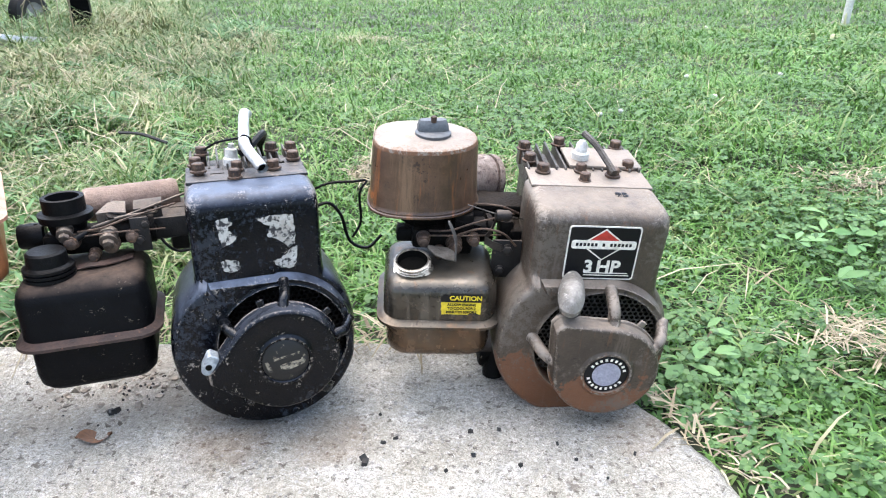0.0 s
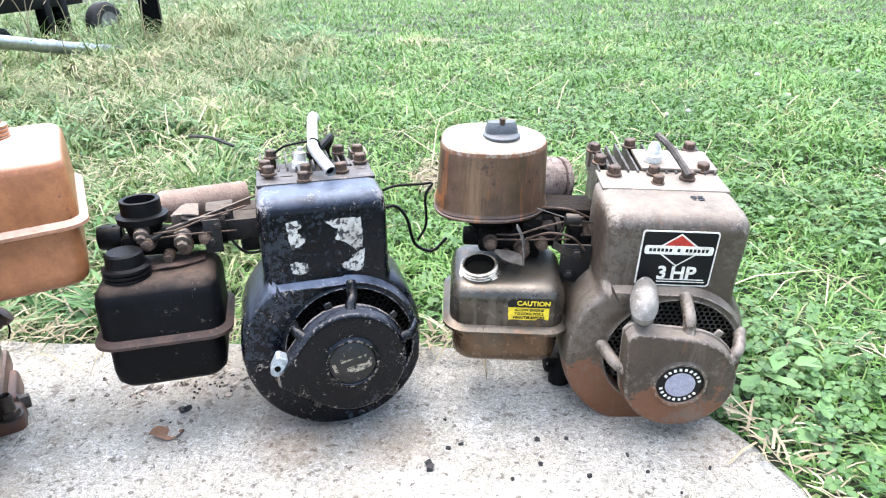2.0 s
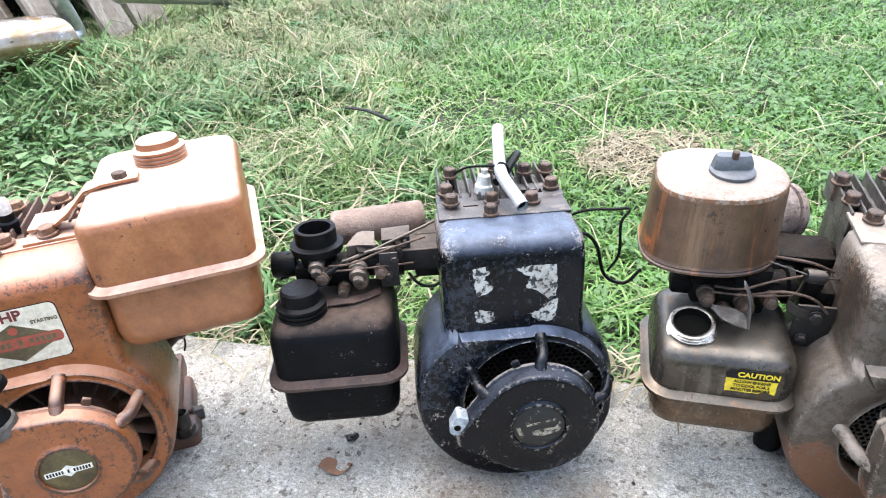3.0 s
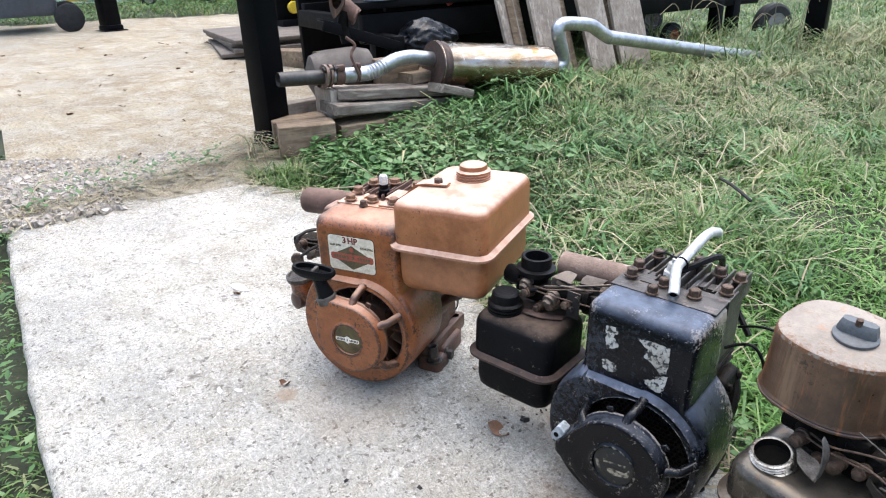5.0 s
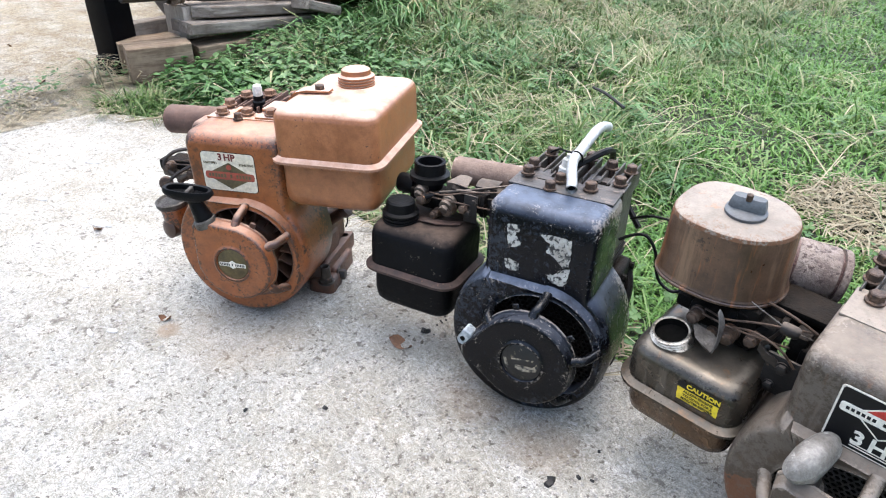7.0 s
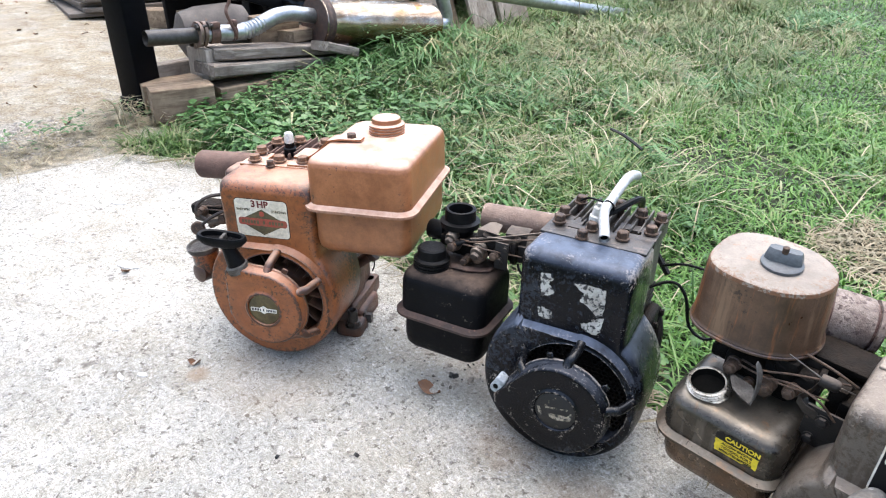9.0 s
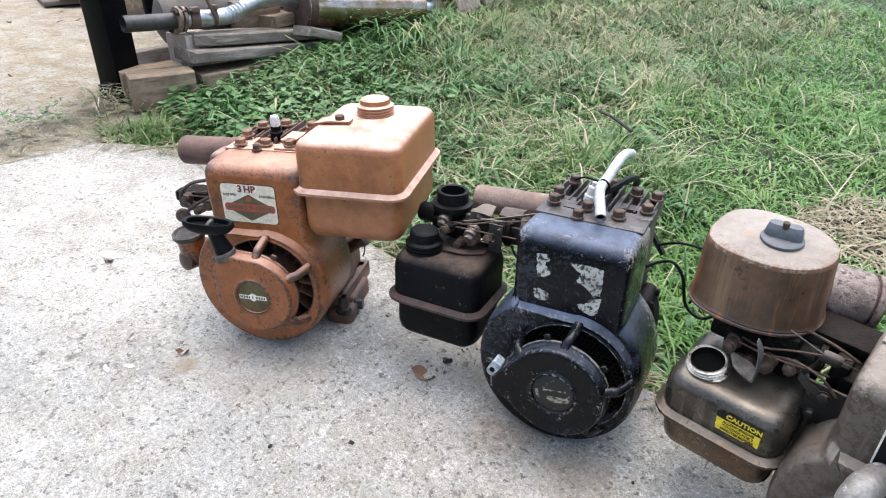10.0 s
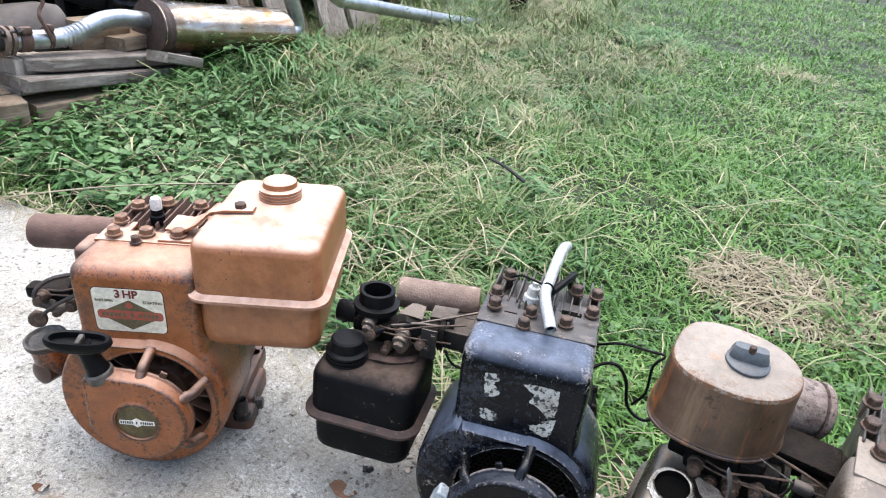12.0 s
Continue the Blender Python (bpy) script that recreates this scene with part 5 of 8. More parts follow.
def air_cleaner(parent, at):
    x, y, z = at
    bm = BM()
    n = 64

    def ring(k, h):
        out = []
        for i in range(n):
            a = 2 * math.pi * i / n
            p = 2.9 if math.cos(a) < 0 else 2.05
            w = (abs(math.cos(a)) ** p + abs(math.sin(a)) ** p) ** (-1 / p)
            px, py = 0.0650 * k * w * math.cos(a), 0.0560 * k * w * math.sin(a)
            out.append((x + px, y + py + 0.04 * px, z + h))
        return out

    loft(bm, [ring(0.55, 0.0), ring(1.02, 0.001), ring(1.065, 0.002), ring(1.068, 0.0045), ring(1.045, 0.0058), ring(1.055, 0.0075), ring(1.035, 0.0095), ring(1.022, 0.012), ring(0.972, 0.077), ring(0.962, 0.081)])
    body = part("air_cleaner", bm, "rust_grey", parent, "round rusty air cleaner with a dusty lid")
    bm = BM()
    loft(bm, [ring(0.966, 0.0785), ring(0.962, 0.0815), ring(0.94, 0.0845), ring(0.88, 0.0862), ring(0.5, 0.0880), ring(0.1, 0.089)])
    part("lid", bm, "lid", body, "dusty pale lid")
    bm = BM()
    m = Matrix.Translation((x + 0.008, y - 0.004, z + 0.0885)) @ pose(0, 0, 0, 0, 0, 10)
    lathe(bm, [(0.0, 0.0), (0.0215, 0.0), (0.0215, 0.003), (0.019, 0.0045), (0.0, 0.005)], m.translation, (0, 0, 1), 28)
    box = [(-0.019, 0.008), (-0.014, 0.013), (0.014, 0.013), (0.019, 0.008), (0.019, -0.002), (0.013, -0.006), (-0.013, -0.006), (-0.019, -0.002)]
    loft(bm, [[m @ Vector((px, py, 0)) for px, py in box], [m @ Vector((px * 0.96, py * 0.92, 0.010)) for px, py in box], [m @ Vector((px * 0.84, py * 0.55 + 0.003, 0.0165)) for px, py in box]])
    knob = part("wing_knob", bm, "grey_plastic", body, "grey plastic wing knob")
    bm = BM()
    lathe(bm, [(0.0035, 0), (0.0035, 0.007), (0.002, 0.008)], (x + 0.008, y - 0.004, z + 0.103), (0, 0, 1), 10)
    part("stud", bm, "bolt", knob)
    bm = BM()
    lathe(bm, [(0.03, 0), (0.032, 0.006), (0.036, 0.022)], (x, y, z - 0.022), (0, 0, 1), 24)
    part("cleaner_elbow", bm, "grime", body)
    return body


# -- the orange engine --
def orange_engine(m):
    e = thing("engine", m, "faded orange petrol engine with a large side tank", "engine", "engines on the path")
    house = shroud(e, "orange_deep", -0.088, 0.068, 0.292, cx=-0.014, drop=0.002, eye=(0.0, 0.108), label="faded orange cooling shroud with chipped edges")
    flywheel(e, "orange_dark", 0.02)
    st = starter(e, "orange_deep", (84, 28, -42, 200), 0.0, 0.1115, 0.0605, 131, 0.088, (0.0, 0.108), badge_r=0.0255, badge="badge", badge_label="tarnished brass badge with a pale diamond", leg_r=0.0068, tabs=(62,))
    poly("badge_diamond", st, "decal_white", [(-0.011, 0.1115), (0.0, 0.1185), (0.011, 0.1115), (0.0, 0.1045)], -0.0585, 0.0003)
    plate("badge_band", st, "decal_white", -0.0215, 0.0215, 0.1083, 0.1147, 0.001, -0.0588, 0.0002)
    for k in range(15):
        if k not in (6, 8):
            plate("badge_lettering_bar", st, "decal_black", -0.0200 + 0.0027 * k, -0.0183 + 0.0027 * k, 0.1095, 0.1135, 0.0002, -0.0590, 0.0002)
    bm = BM()
    lathe(bm, [(0.0135, -0.012), (0.0140, 0.0), (0.0120, 0.012), (0.0100, 0.03), (0.0105, 0.042)], (-0.042, -0.046, 0.178), (-0.25, -0.12, 1), 20)
    neck = part("grip_neck", bm, "rubber", e, "black starter grip")
    bm = BM()
    lathe(bm, [(0.0165, -0.006), (0.0165, 0.004), (0.0135, 0.006)], (-0.041, -0.046, 0.173), (-0.25, -0.12, 1), 20)
    part("grip_collar", bm, "alu", neck, "pale collar under the grip")
    bm = BM()
    m2 = Matrix.Translation((-0.056, -0.052, 0.217)) @ pose(0, 0, 0, 4, 4, 6)
    rings = []
    for z, kx, ky in ((-0.006, 0.62, 0.7), (-0.002, 0.86, 0.95), (0.004, 1.0, 1.0), (0.009, 0.98, 0.98), (0.011, 0.93, 0.92), (0.010, 0.82, 0.72), (0.003, 0.80, 0.66)):
        rings.append([m2 @ Vector((0.038 * kx * math.copysign(abs(math.cos(q)) ** 0.7, math.cos(q)), 0.0145 * ky * math.copysign(abs(math.sin(q)) ** 0.8, math.sin(q)), z)) for q in [2 * math.pi * i / 32 for i in range(32)]])
    loft(bm, rings)
    bar = part("grip_bar", bm, "rubber", neck, "hollow black grip bar")
    bm = BM()
    box_at(bm, m2 @ Matrix.Translation((0.002, 0, 0.006)), 0.006, 0.018, 0.008, 0.001, 1)
    part("cord_knot", bm, "alu", bar)
    head_and_block(e, "rust", "orange_dark", -0.086, 0.06, 0.298)
    bolts(e, "orange_bolt", [(-0.062, 0.078, 0.297), (-0.0235, 0.0855, 0.296), (0.0196, 0.0813, 0.299), (-0.068, 0.113, 0.299), (-0.064, 0.158, 0.299), (-0.030, 0.174, 0.299), (0.018, 0.169, 0.300), (0.052, 0.12, 0.30)], 0.0088, 0.0095)
    bolts(e, "bolt", [(-0.0285, 0.064, 0.294)], 0.0060, 0.0095)
    bm = BM()
    rbox(bm, -0.084, 0.060, 0.068, 0.098, 0.289, 0.2938, 0.0015)
    rbox(bm, -0.084, -0.050, 0.096, 0.124, 0.289, 0.2938, 0.0015)
    rbox(bm, 0.004, 0.060, 0.096, 0.124, 0.289, 0.2938, 0.0015)
    rbox(bm, -0.004, 0.072, 0.070, 0.096, 0.2925, 0.2972, 0.0015)
    part("head_cover", bm, "orange_pale", e)
    bm = BM()
    lathe(bm, [(0.010, 0), (0.010, 0.012), (0.008, 0.014), (0.008, 0.022)], (-0.0285, 0.133, 0.290), (0.04, -0.08, 1), 14)
    sp = part("spark_plug", bm, "rubber", e, "black and white spark plug")
    bm = BM()
    lathe(bm, [(0.0075, 0.018), (0.0075, 0.034), (0.006, 0.038), (0.003, 0.039)], (-0.0285, 0.133, 0.290), (0.04, -0.08, 1), 14)
    part("plug_insulator", bm, "white", sp)
    # decal
    plate("decal_border", house, "decal_black", -0.0609, 0.0271, 0.2036, 0.2654, 0.0065, 0.0002, 0.0005)
    d = plate("decal", house, "decal_cream", -0.060, 0.0262, 0.2045, 0.2645, 0.006, -0.0002, 0.0006, "cream maker's panel with a brown diamond")
    cx = -0.016
    poly("diamond", d, "decal_brown", [(cx - 0.041, 0.2285), (cx, 0.2495), (cx + 0.041, 0.2285), (cx, 0.2075)], -0.0006, 0.0003)
    bm = BM()
    lathe(bm, [(0.0, 0.0), (0.0042, 0.0), (0.0042, 0.0004)], (cx, -0.0010, 0.2420), (0, -1, 0), 12)
    part("diamond_dot", bm, "decal_red_worn", d)
    plate("band", d, "decal_red_worn", cx - 0.040, cx + 0.040, 0.2225, 0.2345, 0.004, -0.0011, 0.0003)
    for k in range(14):
        if k not in (6, 8):
            plate("band_lettering_bar", d, "decal_brown", cx - 0.0345 + 0.005 * k, cx - 0.0312 + 0.005 * k, 0.2258, 0.2312, 0.0003, -0.0014, 0.0002)
    text_mesh("power_lettering", "3 HP", 0.0150, "decal_maroon", d, Matrix.Translation((cx - 0.002, -0.0011, 0.2572)))
    text_mesh("slogan_lettering", "EASY SPIN", 0.0050, "decal_brown", d, Matrix.Translation((cx - 0.030, -0.0009, 0.2475)))
    text_mesh("slogan_lettering", "STARTING", 0.0050, "decal_brown", d, Matrix.Translation((cx + 0.029, -0.0009, 0.2475)))
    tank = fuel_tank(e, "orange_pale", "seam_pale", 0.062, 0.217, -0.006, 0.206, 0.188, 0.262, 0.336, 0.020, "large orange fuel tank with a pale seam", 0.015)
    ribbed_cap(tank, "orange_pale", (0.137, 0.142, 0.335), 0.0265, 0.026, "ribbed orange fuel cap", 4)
    bm = BM()
    strap = [(0.118, 0.088, 0.3385), (0.085, 0.088, 0.3390), (0.066, 0.090, 0.3350), (0.045, 0.096, 0.3150), (0.026, 0.104, 0.3030), (0.000, 0.112, 0.3005)]
    loft(bm, [[(x, y - w, z), (x, y + w, z), (x - 0.001, y + w, z + 0.0028), (x - 0.001, y - w, z + 0.0028)] for (x, y, z), w in zip(strap, (0.008, 0.013, 0.015, 0.018, 0.022, 0.022))])
    br = part("tank_bracket", bm, "orange_pale", tank)
    bm = BM()
    hexbolt(bm, (0.100, 0.088, 0.339), (0, 0, 1), 0.0075, 0.009)
    part("bracket_bolt", bm, "bolt", br)
    muffler_can(e, (-0.226, 0.170, 0.246), (-0.075, 0.172, 0.248), 0.0245, "rust", "rusty pipe muffler")
    # governor and carburettor on the near side
    bm = BM()
    rbox(bm, -0.130, -0.088, 0.075, 0.125, 0.155, 0.235, 0.010, None, 3)
    rbox(bm, -0.110, -0.085, 0.055, 0.105, 0.205, 0.286, 0.016, None, 3)
    part("carburettor_body", bm, "orange_deep", e, "orange side cover over the carburettor")
    for p, q, r in (((-0.150, 0.070, 0.190), (-0.178, 0.066, 0.196), 0.0085), ((-0.128, 0.058, 0.196), (-0.146, 0.050, 0.192), 0.0065)):
        bm = BM()
        d = Vector(q) - Vector(p)
        lathe(bm, [(r * 0.8, -0.01), (r * 0.8, 0.0), (r, 0.002), (r, d.length - 0.003), (r * 0.8, d.length)], p, d, 14)
        part("fuel_union", bm, "tin_tan", e, "dull brass fuel union")
    lever(e, "fuel_pipe", [(-0.146, 0.050, 0.192), (-0.165, 0.048, 0.214), (-0.150, 0.060, 0.232), (-0.12, 0.075, 0.236)], 0.0030, "bolt_dark", "thin dark fuel pipe")
    bm = BM()
    lathe(bm, [(0.0, -0.03), (0.018, -0.028), (0.022, -0.02), (0.022, 0.012), (0.025, 0.014), (0.025, 0.02), (0.021, 0.021), (0.019, 0.016), (0.0, 0.015)], (-0.155, 0.040, 0.135), (-0.05, -0.1, 1), 24)
    cup = part("air_inlet_cup", bm, "orange", e, "orange inlet cup with a black rim")
    bm = BM()
    lathe(bm, [(0.0225, 0.0), (0.0265, 0.002), (0.0265, 0.008), (0.023, 0.009), (0.020, 0.006)], (-0.156, 0.0385, 0.150), (-0.05, -0.1, 1), 24)
    part("rim", bm, "alu", cup, "grey rim of the inlet cup")
    bm = BM()
    lathe(bm, [(0.0, 0.0), (0.0195, 0.0), (0.0200, 0.004)], (-0.1555, 0.0388, 0.1485), (-0.05, -0.1, 1), 24)
    part("cup_mouth", bm, "rubber", cup)
    bm = BM()
    lathe(bm, [(0.0, -0.02), (0.014, -0.018), (0.0165, -0.008), (0.0165, 0.012), (0.010, 0.016)], (-0.158, 0.034, 0.110), (-0.35, -1, 0.1), 20)
    part("bowl", bm, "orange", cup)
    carburettor(e, (-0.150, 0.085, 0.222))
    lever(e, "throttle_lever", [(-0.115, 0.055, 0.215), (-0.135, 0.048, 0.205), (-0.148, 0.044, 0.196), (-0.158, 0.042, 0.187)], 0.0028, "bolt_dark")
    bm = BM()
    lathe(bm, [(0.010, -0.003), (0.012, 0), (0.010, 0.003)], (-0.1612, 0.0401, 0.1847), (0.4, -1, 0.2), 16)
    part("lever_ring", bm, "bolt", e)
    # feet and fittings beside the drum
    bm = BM()
    rbox(bm, 0.048, 0.094, 0.074, 0.122, -0.020, 0.012, 0.010, None, 3)
    rbox(bm, 0.046, 0.088, 0.108, 0.190, -0.020, 0.020, 0.009, None, 3)
    rbox(bm, 0.040, 0.070, 0.090, 0.180, 0.010, 0.075, 0.012, None, 3)
    foot = part("side_foot", bm, "orange_dark", e, "greasy bolted mounting foot")
    bm = BM()
    lathe(bm, [(0.0085, 0), (0.0085, 0.032), (0.0070, 0.033), (0.0055, 0.031), (0.0055, 0.020), (0.0, 0.020)], (0.081, 0.080, 0.008), (0, 0, 1), 14)
    hexbolt(bm, (0.081, 0.080, 0.010), (0, 0, 1), 0.0115, 0.010)
    part("hollow_stud", bm, "bolt_dark", foot, "hollow dark steel stud")
    bm = BM()
    hexbolt(bm, (0.086, 0.118, 0.004), (1, 0.1, 0), 0.0095, 0.014)
    part("foot_bolt", bm, "bolt_dark", foot)
    bm = BM()
    lathe(bm, [(0.010, 0), (0.010, 0.04), (0.013, 0.042), (0.013, 0.052), (0.008, 0.054)], (0.058, 0.15, 0.085), (1, 0.05, 0.75), 14)
    part("oil_filler", bm, "orange_dark", e)
    lever(e, "loose_wire", [(0.092, 0.152, 0.118), (0.098, 0.150, 0.112), (0.099, 0.149, 0.094), (0.095, 0.148, 0.082)], 0.0012, "rubber")
    return e


M["badge_scrap"] = mat("pale_brass_lettering", (0.42, 0.37, 0.28), (0.2, 0.17, 0.12), (0.01, 0.01, 0.01), 120, 0.5, 0.1, 0.1, 0.5, 200)
# Upward faces carry dust and a share of painted top light.
M["orange_deep"] = mat("rusty_orange_paint", (0.335, 0.111, 0.033), (0.245, 0.073, 0.021), (0.05, 0.022, 0.013), 12, 0.36, 0, 0.15, 0.66, 60, dust_sheen=(0.55, 0.34, 0.235), dusty=0.6, chips=(0.03, 0.016, 0.011), chip_at=0.605, chip_scale=190, edge=(0.05, 0.022, 0.012), edge_at=0.531, scuff=(0.07, 0.032, 0.018), scuff_at=0.585)
M["rim_scabs"] = mat("scabby_muffler_rim", (0.33, 0.27, 0.225), (0.18, 0.13, 0.105), (0.075, 0.05, 0.042), 30, 0.8, 0.05, 0.7, 0.54, 130)
M["rust_pale"] = mat("pale_rusty_steel", (0.27, 0.19, 0.145), (0.17, 0.11, 0.08), (0.36, 0.29, 0.235), 20, 0.75, 0.05, 0.4, 0.6, 40)
M["decal_maroon"] = mat("maroon_lettering", (0.20, 0.03, 0.022), (0.14, 0.02, 0.016), None, 40, 0.5, 0, 0.03)
M["orange_bolt"] = mat("painted_rusty_bolt", (0.32, 0.17, 0.092), (0.16, 0.085, 0.05), (0.38, 0.22, 0.13), 90, 0.6, 0.1, 0.4, 0.6, 150)
M["grey_plastic"] = mat("grey_plastic", (0.10, 0.11, 0.115), (0.07, 0.075, 0.08), None, 60, 0.5, 0, 0.1)
M["orange_dark"] = mat("greasy_orange_paint", (0.12, 0.045, 0.021), (0.05, 0.022, 0.013), (0.035, 0.022, 0.015), 26, 0.5, 0, 0.35, 0.58, 60, dust_sheen=(0.20, 0.12, 0.08), dusty=0.4)
M["seam_pale"] = mat("pale_orange_seam", (0.42, 0.22, 0.135), (0.34, 0.16, 0.09), (0.2, 0.08, 0.04), 20, 0.5, 0, 0.15, 0.72, 60, dust_sheen=(0.6, 0.42, 0.32), dusty=0.8)
M["black_tin"] = mat("worn_black_tin", (0.02, 0.019, 0.02), (0.008, 0.008, 0.009), (0.10, 0.075, 0.058), 22, 0.42, 0, 0.3, 0.56, 60, dust_sheen=(0.14, 0.115, 0.095), dusty=0.45, spec=0.5, chips=(0.25, 0.21, 0.17), chip_at=0.66)
M["rust_scaly"] = mat("scaly_rusty_steel", (0.16, 0.085, 0.072), (0.085, 0.042, 0.034), (0.27, 0.19, 0.155), 20, 0.85, 0.05, 1.0, 0.60, 120, dust_sheen=(0.30, 0.23, 0.20), dusty=0.55)
M["tin_dark"] = mat("dusty_dark_tin", (0.035, 0.03, 0.026), (0.015, 0.013, 0.012), (0.09, 0.06, 0.04), 30, 0.55, 0.2, 0.3, 0.62, 70, spec=0.3, dust_sheen=(0.15, 0.12, 0.095), dusty=0.8)
M["tin_tan"] = mat("worn_tan_tin", (0.16, 0.125, 0.095), (0.07, 0.052, 0.04), (0.24, 0.20, 0.16), 40, 0.5, 0.3, 0.3, 0.62, 90, dust_sheen=(0.24, 0.19, 0.145), dusty=0.5)
M["bolt_dark"] = mat("dark_rusty_steel", (0.06, 0.045, 0.035), (0.025, 0.02, 0.016), (0.11, 0.06, 0.035), 60, 0.5, 0.3, 0.3, 0.62, 90)
M["grip_stem"] = mat("dark_worn_stem", (0.07, 0.058, 0.048), (0.035, 0.029, 0.024), (0.14, 0.12, 0.10), 40, 0.45, 0, 0.25, 0.64, 60)
M["decal_red_worn"] = mat("worn_red_decal", (0.42, 0.06, 0.035), (0.3, 0.09, 0.05), None, 60, 0.5, 0, 0.05)

black_engine(pose(-0.2015, 0.702, 0.0, -1.5, 2, 19))
orange_engine(pose(-0.648, 0.541, 0.019, 0, 0, 32.5))
brown_engine(pose(0.165, 0.7344, -0.0222, 5.7, 4.4, 2.9))


# ---- yard things ----
M["rim_grey"] = mat("dull_grey_rim", (0.36, 0.35, 0.33), (0.22, 0.21, 0.19), (0.12, 0.08, 0.05), 20, 0.6, 0.0, 0.2, 0.66, 60)
M["can_grey"] = mat("dusty_dark_can", (0.13, 0.11, 0.092), (0.07, 0.055, 0.045), (0.16, 0.09, 0.05), 14, 0.7, 0.1, 0.4, 0.62, 30)
M["bin"] = mat("grey_bin_plastic", (0.10, 0.115, 0.14), (0.08, 0.09, 0.11), None, 6, 0.5, 0, 0.05)
M["yellow"] = mat("yellow_sticker", (0.75, 0.55, 0.03), (0.65, 0.45, 0.03), None, 20, 0.5, 0, 0.02)
M["red"] = mat("red_machine_paint", (0.42, 0.03, 0.025), (0.25, 0.02, 0.02), (0.1, 0.05, 0.04), 12, 0.45, 0, 0.1, 0.7, 40)
M["siding"] = mat("pale_wall_sheet", (0.72, 0.78, 0.79), (0.62, 0.68, 0.69), (0.35, 0.36, 0.33), 3, 0.6, 0, 0.1, 0.72, 12)
M["bag"] = mat("black_plastic_bag", (0.004, 0.0045, 0.006), (0.0025, 0.0028, 0.004), None, 20, 0.30, 0, 0.15, spec=0.22)
M["block"] = mat("blue_grey_block", (0.30, 0.35, 0.42), (0.22, 0.26, 0.31), None, 30, 0.9, 0, 0.5)
M["tyre"] = mat("worn_tyre", (0.022, 0.022, 0.023), (0.012, 0.012, 0.012), (0.06, 0.055, 0.05), 30, 0.8, 0, 0.3, 0.68, 60)
M["board"] = mat("brown_sheet_board", (0.20, 0.165, 0.13), (0.13, 0.105, 0.085), None, 10, 0.8, 0, 0.2)


def square_post(x, y, w, h, label, turn=18, lean=(0, 0)):
    e = thing("shed_post", pose(x, y, ground_z(x, y) - 0.02, lean[0], lean[1], turn), label, "post", "shed posts")
    bm = BM()
    rbox(bm, -w / 2, w / 2, -w / 2, w / 2, 0, h, 0.006)
    part("shaft", bm, "post", e)
    bm = BM()
    rbox(bm, -w * 0.75, w * 0.75, -w * 0.75, w * 0.75, 0.012, 0.034, 0.004)
    rbox(bm, -w * 0.56, w * 0.56, -w * 0.56, w * 0.56, 0.03, 0.07, 0.006)
    part("base_plate", bm, "post", e)
    return e


square_post(-2.12, 0.885, 0.092, 2.4, "square black painted post beside the timber stack", 20)
square_post(-1.98, 3.93, 0.100, 2.4, "square black painted post in long grass", 20)
square_post(-5.9, 0.88, 0.12, 2.6, "square black painted post on the dirty yard", 20)


def timber(x, y, z, sx, sy, sz, turn, tip, material, label, cut=0.0):
    """A sawn length: chamfered wane, slightly uneven faces."""
    bm = BM()
    n = 9
    rings = []
    for k in range(n):
        t = k / (n - 1)
        yy = -sy / 2 + sy * t
        w = sx / 2 * (1 + 0.03 * noise.noise((x * 9, t * 4, z * 30)))
        hgt = sz / 2 * (1 + 0.06 * noise.noise((x * 9 + 5, t * 5, z * 30)))
        c = min(0.004, sz * 0.2)
        if cut and k == 0:
            w *= 1 - cut
        rings.append([(-w + c, yy, -hgt), (w - c, yy, -hgt), (w, yy, -hgt + c), (w, yy, hgt - c), (w - c, yy, hgt), (-w + c, yy, hgt), (-w, yy, hgt - c), (-w, yy, -hgt + c)])
    loft(bm, rings)
    ob = part("timber", bm, material, None, "", 30)
    ob.matrix_world = pose(x, y, z, tip, 0, turn)
    return tagged(ob, label, "timber", "timber stack")


GZ = ground_z(-1.95, 1.2)
timber(-1.945, 0.945, 0.125, 0.10, 0.19, 0.10, -14, 0, "wood_tan", "short square block of tan timber by the post")
timber(-2.06, 0.96, 0.125, 0.10, 0.19, 0.10, -10, 0, "wood_tan", "short square block of tan timber by the post")
timber(-1.96, 1.175, 0.125, 0.15, 0.23, 0.055, -4, 0, "wood_tan", "short tan plank under the stack")
timber(-1.94, 1.20, 0.085, 0.16, 0.30, 0.035, -2, 0, "wood", "grey plank lying on the soil")
timber(-1.835, 1.30, 0.112, 0.12, 0.24, 0.040, 4, 6, "wood", "short grey plank end in the weeds")
timber(-1.97, 1.30, 0.188, 0.14, 0.52, 0.036, 2, -4.5, "wood", "long grey weathered plank on the stack")
timber(-1.98, 1.33, 0.230, 0.12, 0.50, 0.036, -2, -4.5, "wood", "long grey weathered plank on the stack", 0.4)
timber(-2.03, 1.10, 0.215, 0.12, 0.10, 0.10, 5, 0, "wood_slat", "pale sawn timber end in the stack")
timber(-2.04, 1.46, 0.262, 0.10, 0.17, 0.04, 14, 0, "wood_tan", "small tan plank under the exhaust")
timber(-1.885, 1.50, 0.222, 0.08, 0.17, 0.032, 16, -16, "wood", "broken plank end beside the exhaust")
timber(-2.10, 1.38, 0.285, 0.10, 0.16, 0.09, 0, 0, "wood_tan", "tan timber block under the exhaust")
timber(-2.13, 1.00, 0.165, 0.05, 0.20, 0.10, 8, 0, "wood", "grey plank on edge behind the blocks")


